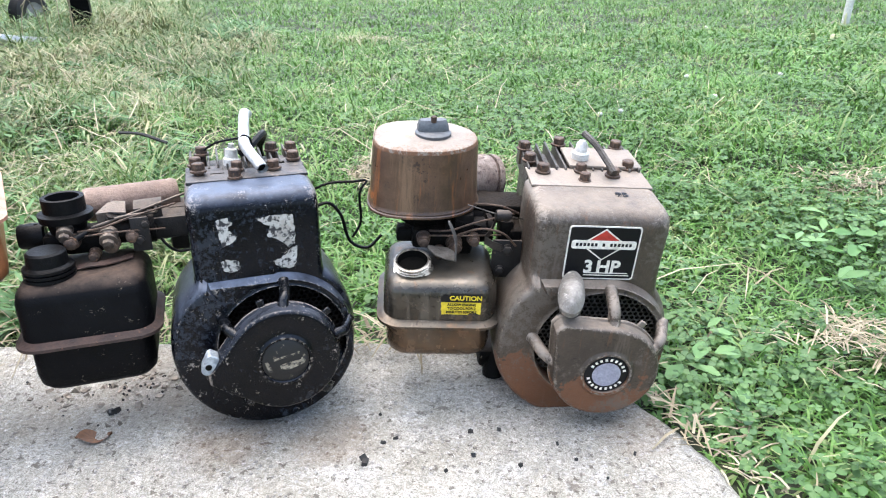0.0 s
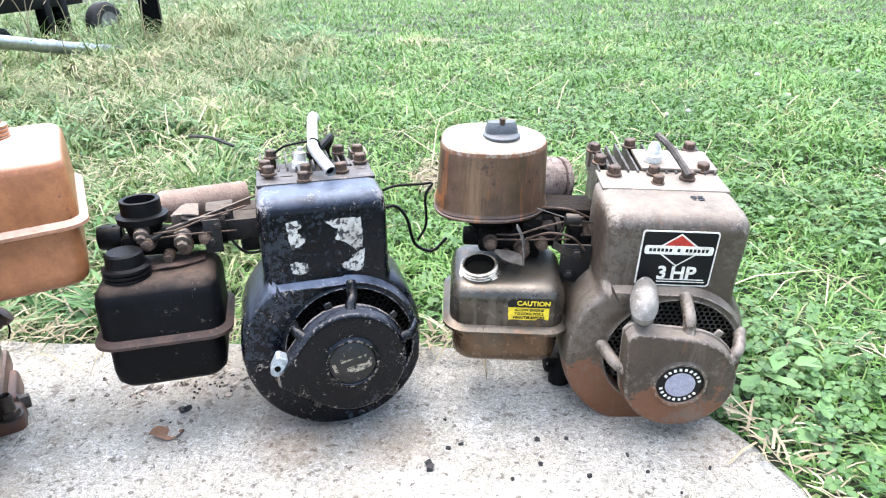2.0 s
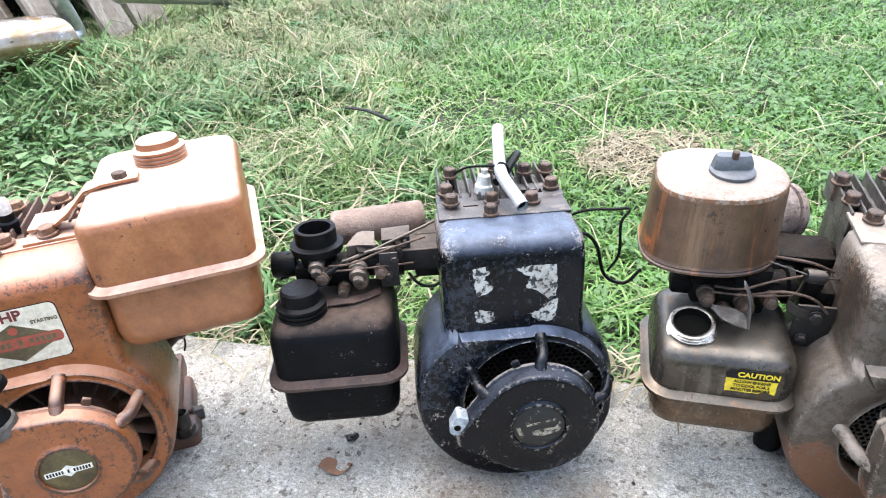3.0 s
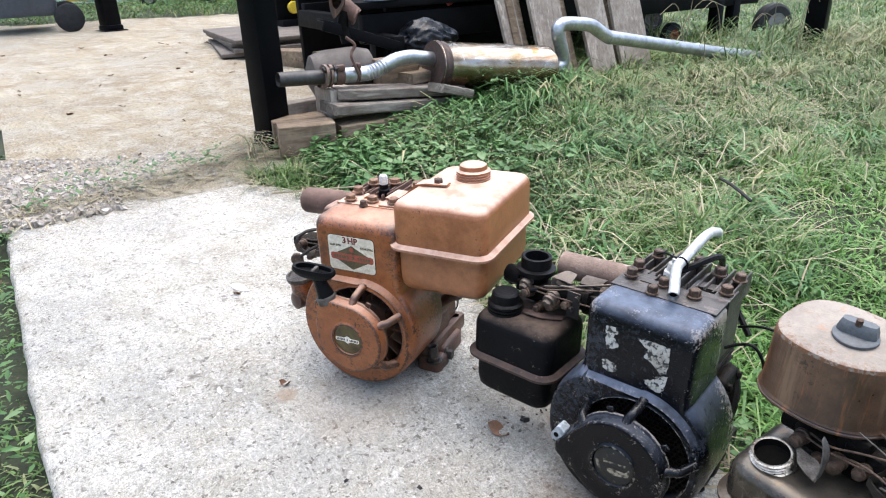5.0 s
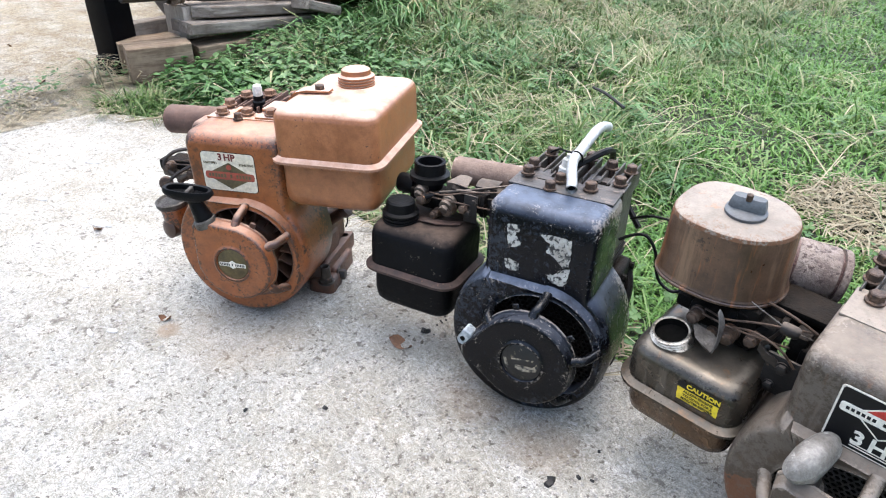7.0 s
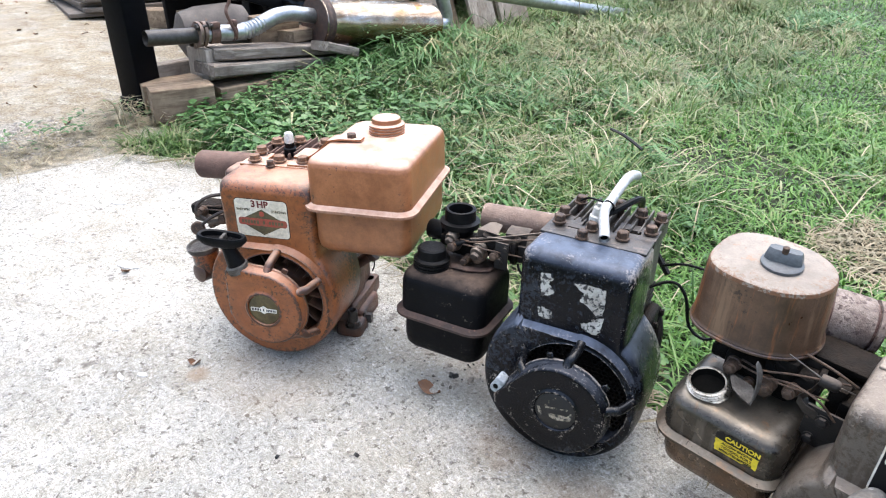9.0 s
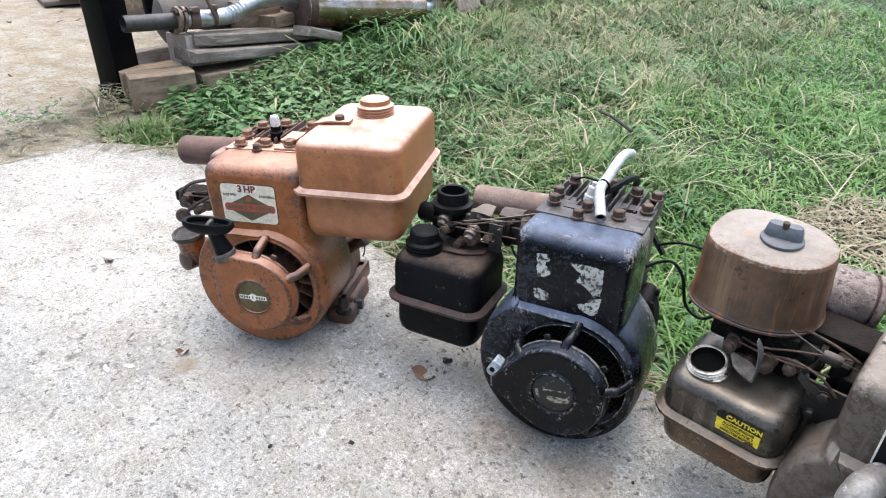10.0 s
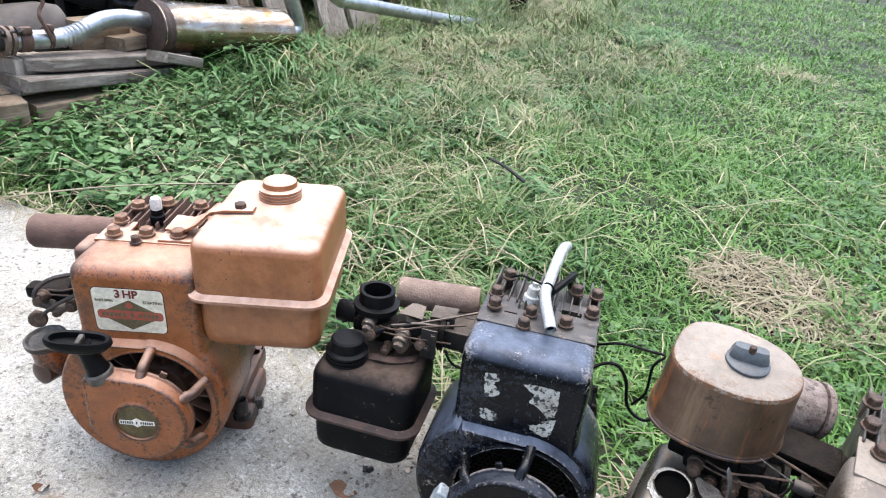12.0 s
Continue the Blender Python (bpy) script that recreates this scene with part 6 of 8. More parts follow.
def exhaust():
    e = thing("exhaust", pose(0, 0, 0), "used steel car exhaust with heat-stained silencer and long tailpipe", "exhaust")
    X = -1.985
    bm = BM()
    tube(bm, [(X, 0.882, 0.321), (X, 0.96, 0.316), (X, 1.055, 0.311)], 0.0245, 20, 3, (False, True))
    tube(bm, [(X, 0.883, 0.321), (X, 1.05, 0.311)], 0.0215, 20, 1, (False, True))
    part("front_pipe", bm, "dark_steel", e, "dark inlet pipe")
    bm = BM()
    tube(bm, [(X, 1.05, 0.312), (X, 1.12, 0.309), (X, 1.185, 0.305), (X, 1.235, 0.308), (X, 1.285, 0.324), (X, 1.335, 0.340), (X, 1.39, 0.343), (X, 1.44, 0.335), (X, 1.50, 0.322)], lambda t: 0.0262 + (0.0022 * math.sin(t * 190) if 0.28 < t < 0.50 else 0), 22, 20)
    part("flexible_pipe", bm, "steel", e, "ribbed bright pipe")
    # a rusty pair of flanges bolted together, and two clamps behind them
    for y, k in ((1.046, 1.0), (1.064, 0.94)):
        bm = BM()
        ring = []
        for q in [2 * math.pi * i / 30 for i in range(30)]:
            w = 0.036 + 0.016 * abs(math.cos(q - 0.7)) ** 3 + 0.002 * math.sin(5 * q + y * 90)
            ring.append((X + k * w * math.cos(q), k * w * math.sin(q)))
        loft(bm, [[(x, y + d, 0.311 + z) for x, z in ring] for d in (-0.005, 0.005)])
        part("flange", bm, "rust_pale", e, "rusty oval pipe flange")
    for sx, sz in ((0.034, 0.029), (-0.034, -0.029)):
        bm = BM()
        tube(bm, [(X + sx, 1.036, 0.311 + sz), (X + sx, 1.088, 0.311 + sz)], 0.005, 8, 1)
        hexbolt(bm, (X + sx, 1.040, 0.311 + sz), (0, -1, 0), 0.010, 0.010)
        hexbolt(bm, (X + sx, 1.070, 0.311 + sz), (0, 1, 0), 0.010, 0.010)
        part("flange_bolt", bm, "bolt_dark", e)
    for y, r, w in ((1.100, 0.0315, 0.030), (1.168, 0.0305, 0.014)):
        bm = BM()
        lathe(bm, [(r * 0.82, -w / 2), (r * 0.97, -w / 2), (r, -w / 4), (r * 0.95, 0), (r, w / 4), (r * 0.97, w / 2), (r * 0.82, w / 2)], (X, y, 0.3095), (0, 1, -0.05), 22, wob=0.03)
        rbox(bm, X + 0.010, X + 0.034, y - w / 2, y + w / 2, 0.330, 0.348, 0.003)
        part("clamp", bm, "rust", e, "rusty pipe clamp")
    # silencer: an oval can with a rolled seam
    a, b = Vector((X + 0.005, 1.495, 0.306)), Vector((X + 0.062, 1.972, 0.252))
    d = (b - a).normalized()
    u = Vector((0, 0, 1)) - d * d.z
    u.normalize()
    v = d.cross(u)
    bm = BM()
    n = 40
    rings = []
    L = (b - a).length
    for h, k in ((0, 0.3), (0.0, 0.96), (-0.010, 1.0), (-0.010, 1.04), (0.006, 1.04), (0.012, 1.0), (0.10, 1.0), (L - 0.10, 0.985), (L - 0.02, 0.97), (L - 0.012, 0.99), (L, 0.985), (L + 0.006, 0.93), (L - 0.004, 0.86), (L - 0.004, 0.2)):
        rings.append([a + d * h + u * (0.083 * k * math.cos(q)) + v * (0.105 * k * math.sin(q)) for q in [2 * math.pi * i / n for i in range(n)]])
    loft(bm, rings)
    can = part("silencer", bm, "chrome_rust", e, "heat-stained shiny silencer can")
    bm = BM()
    rings = []
    for h, k in ((-0.012, 0.30), (-0.013, 0.90), (-0.013, 1.02), (-0.004, 1.05), (0.004, 1.05), (0.010, 1.018), (0.024, 1.012), (0.025, 0.99)):
        rings.append([a + d * h + u * (0.083 * k * math.cos(q)) + v * (0.105 * k * math.sin(q)) for q in [2 * math.pi * i / n for i in range(n)]])
    loft(bm, rings)
    part("end_cap", bm, "rust_flange", can, "rusty inlet end of the can")
    bm = BM()
    s = [a + d * h + u * -0.020 + v * -0.1045 for h in (0.01, L - 0.01)]
    tube(bm, s, 0.004, 6, 1)
    part("seam", bm, "chrome_rust", can)
    bm = BM()
    T = X + 0.055
    tube(bm, [(T, 1.955, 0.250), (T, 2.015, 0.241), (T, 2.055, 0.240), (T, 2.078, 0.262), (T, 2.066, 0.315), (T, 2.045, 0.372), (T, 2.052, 0.400), (T, 2.082, 0.409), (T, 2.156, 0.403), (T, 2.225, 0.390), (T, 2.275, 0.362), (T, 2.318, 0.340), (T, 2.37, 0.328), (T, 2.618, 0.281), (T, 3.03, 0.205), (T, 3.37, 0.150), (T, 3.72, 0.105)], 0.0275, 22, 8)
    tp = part("tailpipe", bm, "steel", e, "bright bent tailpipe")
    for y, z in ((2.335, 0.3335), (2.905, 0.2285)):
        bm = BM()
        lathe(bm, [(0.0275, -0.014), (0.0295, -0.012), (0.0295, 0.012), (0.0275, 0.014)], (T, y, z), (0.03, 1, -0.18), 22)
        part("sleeve", bm, "steel", tp)
    bm = BM()
    tube(bm, [(X + 0.01, 1.135, 0.436), (X + 0.02, 1.162, 0.410), (X + 0.02, 1.150, 0.388), (X + 0.03, 1.142, 0.370), (X + 0.03, 1.155, 0.335), (X + 0.026, 1.168, 0.302), (X, 1.170, 0.281)], 0.0055, 8, 5)
    part("hanger", bm, "rust", e, "rusty bent hanger rod")
    return e


exhaust()


def pallet():
    e = thing("pallet", pose(-2.08, 2.14, ground_z(-2.1, 2.4) - 0.03), "weathered tan-grey wooden pallet leaning on edge", "pallet")
    for k, (y0, y1, w, dx) in enumerate(((-0.115, -0.20, 0.085, -0.045), (0.04, -0.018, 0.165, 0.01), (0.322, 0.215, 0.150, 0.01), (0.53, 0.455, 0.19, 0.0))):
        bm = BM()
        a, b = Vector((dx + 0.035, y0, -0.02)), Vector((dx - 0.24, y1, 0.90))
        d = (b - a).normalized()
        s = Vector((0, 1, 0)) - d * d.y
        s.normalize()
        nrm = d.cross(s)
        rings = []
        for j in range(7):
            p = a + (b - a) * (j / 6)
            hw = w / 2 * (1 + 0.06 * noise.noise((k * 7.3, j * 0.9, 2)))
            rings.append([p + s * hw + nrm * 0.009, p - s * hw + nrm * 0.009, p - s * hw - nrm * 0.009, p + s * hw - nrm * 0.009])
        loft(bm, rings)
        part("slat", bm, "wood_slat", e, "", 20)
    for y0, y1 in ((-0.09, -0.15), (0.17, 0.09), (0.43, 0.345)):
        bm = BM()
        a, b = Vector((-0.02, y0, -0.02)), Vector((-0.29, y1, 0.88))
        d = (b - a).normalized()
        box_at(bm, Matrix.Translation((a + b) / 2) @ d.to_track_quat("Z", "Y").to_matrix().to_4x4(), 0.085, 0.038, 0.93, 0.003)
        part("stringer", bm, "wood_tan", e, "darker stringer behind the slats")
    return e


pallet()


def small_wheel(parent, at, r, w, axis, rim="steel"):
    bm = BM()
    lathe(bm, [(r * 0.55, -w / 2), (r * 0.85, -w / 2), (r * 0.97, -w * 0.35), (r, 0), (r * 0.97, w * 0.35), (r * 0.85, w / 2), (r * 0.55, w / 2)], at, axis, 28, (False, False))
    t = part("tyre", bm, "tyre", parent)
    bm = BM()
    lathe(bm, [(0.0, -w * 0.42), (r * 0.2, -w * 0.44), (r * 0.24, -w * 0.3), (r * 0.5, -w * 0.28), (r * 0.58, -w * 0.5), (r * 0.58, w * 0.5), (0.0, w * 0.3)], at, axis, 24)
    part("rim", bm, rim, t)


def trailer():
    e = thing("trailer", pose(0, 0, 0), "black steel trailer frame loaded with scrap, on small wheels", "trailer")
    X = -2.46
    for x, z, h, w, y0, y1 in ((X, 0.405, 0.12, 0.05, 1.42, 4.05), (X - 0.03, 0.50, 0.03, 0.16, 1.38, 4.1), (X - 0.85, 0.42, 0.10, 0.05, 1.5, 4.0)):
        bm = BM()
        rbox(bm, x - w / 2, x + w / 2, y0, y1, z - h / 2, z + h / 2, 0.004)
        part("rail", bm, "beam", e)
    for y in (1.5, 2.4, 3.3, 3.98):
        bm = BM()
        rbox(bm, X - 0.85, X, y - 0.03, y + 0.03, 0.36, 0.44, 0.004)
        part("cross_member", bm, "beam", e)
    bm = BM()
    rbox(bm, X - 0.9, X - 0.02, 1.95, 4.05, 0.505, 0.525, 0.003)
    part("deck", bm, "board", e, "dark worn deck board")
    bm = BM()
    box_at(bm, Matrix.Translation((-2.27, 1.375, 0.386)) @ pose(0, 0, 0, -19, 0, 0), 0.012, 0.42, 0.042, 0.002)
    box_at(bm, Matrix.Translation((-2.30, 1.375, 0.404)) @ pose(0, 0, 0, -19, 0, 0), 0.055, 0.42, 0.008, 0.002)
    box_at(bm, Matrix.Translation((-2.37, 1.50, 0.36)), 0.20, 0.05, 0.05, 0.004)
    part("drawbar", bm, "beam", e)
    g = ground_z(X, 4.0)
    small_wheel(e, (X + 0.10, 4.10, g + 0.115), 0.125, 0.08, (1, -0.25, 0), "rim_grey")
    small_wheel(e, (X - 0.15, 3.25, g + 0.075), 0.075, 0.05, (1, 0, 0), "rim_grey")
    small_wheel(e, (X - 0.10, 3.45, g + 0.08), 0.085, 0.05, (1, 0.1, 0), "red")
    small_wheel(e, (X - 0.7, 3.9, g + 0.115), 0.125, 0.08, (1, 0, 0), "alu")
    for y in (3.7, 3.85, 1.5):
        bm = BM()
        rbox(bm, X - 0.03, X + 0.03, y - 0.03, y + 0.03, ground_z(X, y) - 0.02, 0.38, 0.004)
        part("leg", bm, "beam", e)
    return e


trailer()


def scrap_sheet(name, x, y, z, sx, sy, sz, rot, material, label, category):
    bm = BM()
    rbox(bm, -sx / 2, sx / 2, -sy / 2, sy / 2, -sz / 2, sz / 2, min(0.006, sz * 0.4))
    ob = part(name, bm, material, None)
    ob.matrix_world = pose(x, y, z, *rot)
    return tagged(ob, label, category)


def bag():
    bm = BM()
    bmesh.ops.create_icosphere(bm, subdivisions=5, radius=1.0)
    for v in bm.verts:
        p = v.co.copy()
        fold = 1 - abs(noise.noise(p * 2.3 + Vector((3, 1, 0)))) * 2
        crease = 1 - abs(noise.noise(Vector((p.x * 5, p.y * 7, p.z * 2.5)))) * 2
        k = 0.90 + 0.20 * noise.noise(p * 1.2) + 0.09 * fold + 0.03 * crease
        v.co = Vector((p.x * 0.10 * k, p.y * 0.135 * k * (1 + 0.22 * p.z), max(-0.1, p.z * 0.085 * k * (1.15 - 0.35 * abs(p.y + 0.15)))))
    ob = part("rubbish_bag", bm, "bag", None, "", 40)
    ob.matrix_world = pose(-2.30, 1.650, 0.350, 0, 0, 10)
    return tagged(ob, "crumpled shiny black plastic bag behind the exhaust", "bag")


bag()
bm = BM()
rbox(bm, -0.045, 0.045, -0.065, 0.065, 0, 0.055, 0.004)
ob = part("concrete_block", bm, "block", None)
ob.matrix_world = pose(-2.44, 1.52, 0.516, 0, 0, 8)
tagged(ob, "small blue-grey concrete block on the trailer rail", "block")

# rusty cast manifold standing on end
e = thing("manifold", pose(-2.27, 1.243, 0.40, 0, 0, 0), "rusty cast exhaust manifold with an open oval flange", "manifold")
bm = BM()
mf = Matrix.Translation((0.0, 0.0, 0.133)) @ pose(0, 0, 0, -6, 14, 48)
outer, inner = [], []
for k in range(32):
    a = 2 * math.pi * k / 32
    w = 1.0 / (abs(math.cos(a)) ** 1.35 / 0.030 ** 1.35 + abs(math.sin(a)) ** 1.35 / 0.062 ** 1.35) ** (1 / 1.35)
    outer.append((w * math.cos(a), w * math.sin(a)))
    inner.append((0.019 * math.cos(a), 0.026 * math.sin(a)))
loft(bm, [[mf @ Vector((p, y, q)) for p, q in ring] for ring, y in ((inner, 0.006), (outer, 0.006), (outer, -0.006), (inner, -0.006), (inner, 0.006))], (False, False))
part("flange", bm, "rust_grey", e, "rusty oval flange")
bm = BM()
tube(bm, [mf @ Vector((0, 0.0, 0)), mf @ Vector((0.0, 0.03, 0.0)), (-0.005, 0.045, 0.105), (0.012, 0.068, 0.076)], 0.031, 20, 6, (False, False))
lathe(bm, [(0.030, -0.006), (0.035, -0.004), (0.035, 0.003), (0.027, 0.004), (0.026, -0.02), (0.0, -0.022)], (0.012, 0.068, 0.076), (0.5, 0.75, -0.45), 24)
part("casting", bm, "rust", e)
bm = BM()
tube(bm, [(0.0, 0.03, 0.10), (-0.01, 0.02, 0.05), (-0.01, 0.03, -0.02)], 0.022, 12, 5)
part("stem", bm, "grime", e)

# squat rusty can behind the pipe joint
bm = BM()
lathe(bm, [(0.03, -0.13), (0.075, -0.11), (0.085, -0.05), (0.085, 0.06), (0.07, 0.12), (0.03, 0.135)], (0, 0, 0), (0.15, 1, 0.05), 26, (True, True), 0.05)
ob = part("catalyst_can", bm, "can_grey", None)
ob.matrix_world = pose(-2.20, 1.20, 0.285)
tagged(ob, "dull rusty catalyst can lying behind the exhaust pipe", "exhaust part")

# a low beam before the boards
scrap_sheet("timber", -3.52, 1.50, ground_z(-3.5, 1.5) + 0.05, 0.5, 0.12, 0.09, (0, 0, 38), "wood_tan", "short tan beam lying before the board stack", "timber")

# flat boards on the yard
for k, (dx, dy, w, l, m_) in enumerate(((0, 0, 0.96, 0.92, "board"), (0.04, 0.03, 0.92, 0.88, "wood"), (-0.03, 0.02, 0.90, 0.90, "board"), (0.02, 0.0, 0.90, 0.88, "board"))):
    bm = BM()
    rbox(bm, -w / 2, w / 2, -l / 2, l / 2, 0, 0.022, 0.003)
    ob = part("sheet_board", bm, m_, None)
    ob.matrix_world = pose(-4.30 + dx, 1.73 + dy, ground_z(-4.3, 1.6) + 0.012 + 0.025 * k, 0, 0, -10 + 2.5 * k)
    tagged(ob, "flat worn sheet board stacked on the yard", "board", "stack of sheet boards")


def upright_machine():
    """Dark machine stored behind the post, with rods and a yellow knob."""
    e = thing("machine", pose(-4.62, 1.87, ground_z(-4.4, 1.7) + 0.10), "black upright machine with chrome rods and yellow knob", "machine")
    bm = BM()
    rbox(bm, -0.25, 0.15, -0.12, 0.05, 0.05, 0.95, 0.02)
    rbox(bm, -0.2, 0.19, 0.05, 0.42, 0.06, 1.0, 0.02)
    part("body", bm, "beam", e)
    bm = BM()
    box_at(bm, Matrix.Translation((0.22, 0.32, 0.45)) @ pose(0, 0, 0, 12, 0, 0), 0.03, 0.05, 0.95, 0.004)
    part("frame_bar", bm, "beam", e)
    gz = ground_z(-4.4, 1.7) + 0.10
    for z in (0.395 - gz, 0.435 - gz, 0.36 - gz):
        bm = BM()
        tube(bm, [(0.22, -0.02, z), (0.22, 0.11, z - 0.03)], 0.008, 10, 1)
        part("rod", bm, "steel", e)
    bm = BM()
    lathe(bm, [(0.0, -0.02), (0.036, -0.02), (0.041, 0), (0.036, 0.02), (0.0, 0.02)], (0.24, -0.03, 0.383 - gz), (1, 0, 0), 20)
    part("knob", bm, "yellow", e)
    bm = BM()
    rbox(bm, 0.20, 0.222, -0.03, 0.14, 0.43 - gz, 0.80 - gz, 0.005)
    part("control_panel", bm, "bin", e, "grey control panel")
    bm = BM()
    rbox(bm, -0.25, 0.22, -0.11, 0.40, 0.0, 0.06, 0.01)
    part("foot", bm, "beam", e)


upright_machine()
# The first panel is an added backing that stands in for shade beneath the trailer.
scrap_sheet("sheet_panel", -3.42, 2.75, 0.52, 0.04, 2.5, 0.85, (0, -3, 1), "beam", "long black backing panel added for the shade under the trailer", "panel")
scrap_sheet("sheet_panel", -3.1, 2.3, 0.75, 0.03, 1.0, 1.1, (0, -14, 4), "beam", "large black sheet metal panel leaning behind the trailer", "panel")
scrap_sheet("sheet_panel", -2.95, 1.75, 0.72, 0.03, 0.5, 0.5, (0, -10, -8), "beam", "black sheet metal panel on the trailer", "panel")
scrap_sheet("sheet_panel", -2.60, 1.93, 0.60, 0.03, 0.12, 0.26, (24, -12, 12), "red", "red painted scrap panel on the trailer", "panel")
scrap_sheet("steel_bar", -2.60, 2.05, 0.56, 0.05, 0.7, 0.04, (6, 0, 14), "dark_steel", "dark steel scrap bar on the trailer", "bar")
scrap_sheet("loose_plank", -2.69, 2.02, 0.62, 0.07, 0.36, 0.03, (46, 0, 4), "wood_tan", "tan plank leaning among the scrap", "plank")
scrap_sheet("steel_box", -2.75, 3.0, 0.62, 0.4, 0.9, 0.2, (0, 0, 3), "beam", "long black steel box on the trailer", "box")

# smaller scrap along the trailer's deck
bm = BM()
lathe(bm, [(0.0, -0.05), (0.022, -0.05), (0.024, -0.044), (0.024, 0.044), (0.022, 0.05), (0.0, 0.05)], (0, 0, 0), (0, 0, 1), 18)
ob = part("tin_can", bm, "rim_grey", None)
ob.matrix_world = pose(-2.56, 2.06, 0.575, 0, 0, 0)
tagged(ob, "small grey tin standing on the trailer deck", "tin")
for x, y, z, sx, sy, sz, rot in ((-2.62, 1.84, 0.60, 0.02, 0.16, 0.17, (32, 0, 8)), (-2.58, 2.22, 0.575, 0.12, 0.14, 0.09, (0, 6, 20)), (-2.72, 2.42, 0.62, 0.10, 0.30, 0.16, (4, 0, -12)), (-2.60, 2.60, 0.56, 0.05, 0.5, 0.05, (3, 0, 8)), (-2.66, 3.55, 0.60, 0.22, 0.36, 0.14, (0, 5, 15))):
    scrap_sheet("steel_scrap", x, y, z, sx, sy, sz, rot, "dark_steel", "dark rusty steel offcut on the trailer deck", "scrap")

# wheeled bin, wall and mower across the yard
BZ0 = ground_z(-6.2, 0.45)
e = thing("wheeled_bin", pose(-6.30, 0.36, BZ0, 0, 0, -3), "grey plastic wheeled rubbish bin on black wheels", "bin")
bm = BM()
rprism(bm, -0.30, 0.30, -0.36, 0.24, 0.05, [(0.13, 0.06), (0.16, 0.04), (1.0, 0.0)])
part("tub", bm, "bin", e)
bm = BM()
rprism(bm, -0.33, 0.33, -0.38, 0.33, 0.05, [(1.0, 0.0), (1.04, 0.0), (1.08, 0.06)])
part("lid", bm, "bin", e)
for x in (-0.27, 0.27):
    bm = BM()
    lathe(bm, [(0.0, -0.025), (0.09, -0.028), (0.105, -0.02), (0.105, 0.02), (0.09, 0.028), (0.0, 0.025)], (x, 0.27, 0.105), (1, 0, 0), 24)
    part("wheel", bm, "tyre", e)
bm = BM()
rbox(bm, -9.4, -9.3, -3.0, 8.0, ground_z(-9.3, 2), ground_z(-9.3, 2) + 3.2, 0.01)
for k in range(56):
    y = -3.0 + 0.2 * k
    rbox(bm, -9.31, -9.285, y, y + 0.03, ground_z(-9.3, 2), ground_z(-9.3, 2) + 3.2, 0.004, None, 1)
tagged(part("wall_west", bm, "siding", None), "pale blue-white ribbed sheet wall across the yard", "wall", kind="structure")
bm = BM()
rbox(bm, -9.28, -9.275, 0.86, 1.10, 0.30, 0.56, 0.002)
board = tagged(part("warning_sign", bm, "yellow", None), "yellow sign with a black ring on the pale wall", "sign")
bm = BM()
lathe(bm, [(0.045, 0.0), (0.075, 0.0), (0.075, 0.002), (0.045, 0.002)], (-9.2748, 0.965, 0.49), (1, 0, 0), 24, (False, False))
rbox(bm, -9.2748, -9.2735, 0.925, 1.005, 0.385, 0.405, 0.0005)
part("pictogram", bm, "decal_black", board, "black printed ring")
bm = BM()
rbox(bm, -9.279, -9.274, 0.865, 1.095, 0.235, 0.297, 0.001)
part("lower_strip", bm, "white", board, "white strip under the sign")


def mower():
    """A low red rotary mower half sunk in the weeds."""
    e = thing("mower", pose(-8.42, 1.98, ground_z(-8.4, 2.0), 0, 0, 84), "red rotary mower parked in weeds by the wall", "mower")
    bm = BM()
    rprism(bm, -0.12, 0.42, -0.24, 0.22, 0.10, [(0.075, 0.0), (0.15, 0.0), (0.175, 0.015), (0.18, 0.06)])
    rbox(bm, 0.30, 0.46, -0.16, 0.14, 0.10, 0.125, 0.01)
    part("deck", bm, "red", e)
    bm = BM()
    rbox(bm, -0.42, -0.10, -0.12, 0.10, 0.14, 0.19, 0.02, None, 3)
    part("chassis", bm, "red", e)
    bm = BM()
    lathe(bm, [(0.0, 0.0), (0.085, 0.0), (0.09, 0.01), (0.09, 0.07), (0.075, 0.09), (0.03, 0.10), (0.0, 0.10)], (0.12, 0.0, 0.175), (0, 0, 1), 22)
    rbox(bm, 0.02, 0.12, 0.05, 0.16, 0.18, 0.26, 0.012)
    part("motor", bm, "beam", e, "black motor on the deck")
    for x, y, r in ((-0.36, -0.18, 0.085), (-0.36, 0.18, 0.085), (0.30, -0.27, 0.07), (0.30, 0.25, 0.07)):
        small_wheel(e, (x, y, r), r, 0.05, (0, 1, 0), "rim_grey")
    for y in (-0.10, 0.09):
        bm = BM()
        tube(bm, [(-0.20, y, 0.18), (-0.30, y, 0.27), (-0.38, y, 0.36), (-0.46, y, 0.62)], 0.012, 8, 4)
        part("handle_tube", bm, "red", e)
    bm = BM()
    tube(bm, [(-0.46, -0.10, 0.62), (-0.47, 0.0, 0.64), (-0.46, 0.09, 0.62)], 0.012, 8, 3)
    part("cross_handle", bm, "beam", e)


mower()

# marker stake on the lawn
bm = BM()
tube(bm, [(0, 0, 0), (0.004, 0.002, 0.45), (0.01, 0.0, 0.9)], lambda t: 0.022 - 0.004 * t, 12, 6)
ob = part("marker_stake", bm, "white", None)
ob.matrix_world = pose(2.30, 4.12, ground_z(2.3, 4.12) - 0.02, 0, 2, 0)
tagged(ob, "white plastic marker stake standing in the lawn", "stake")


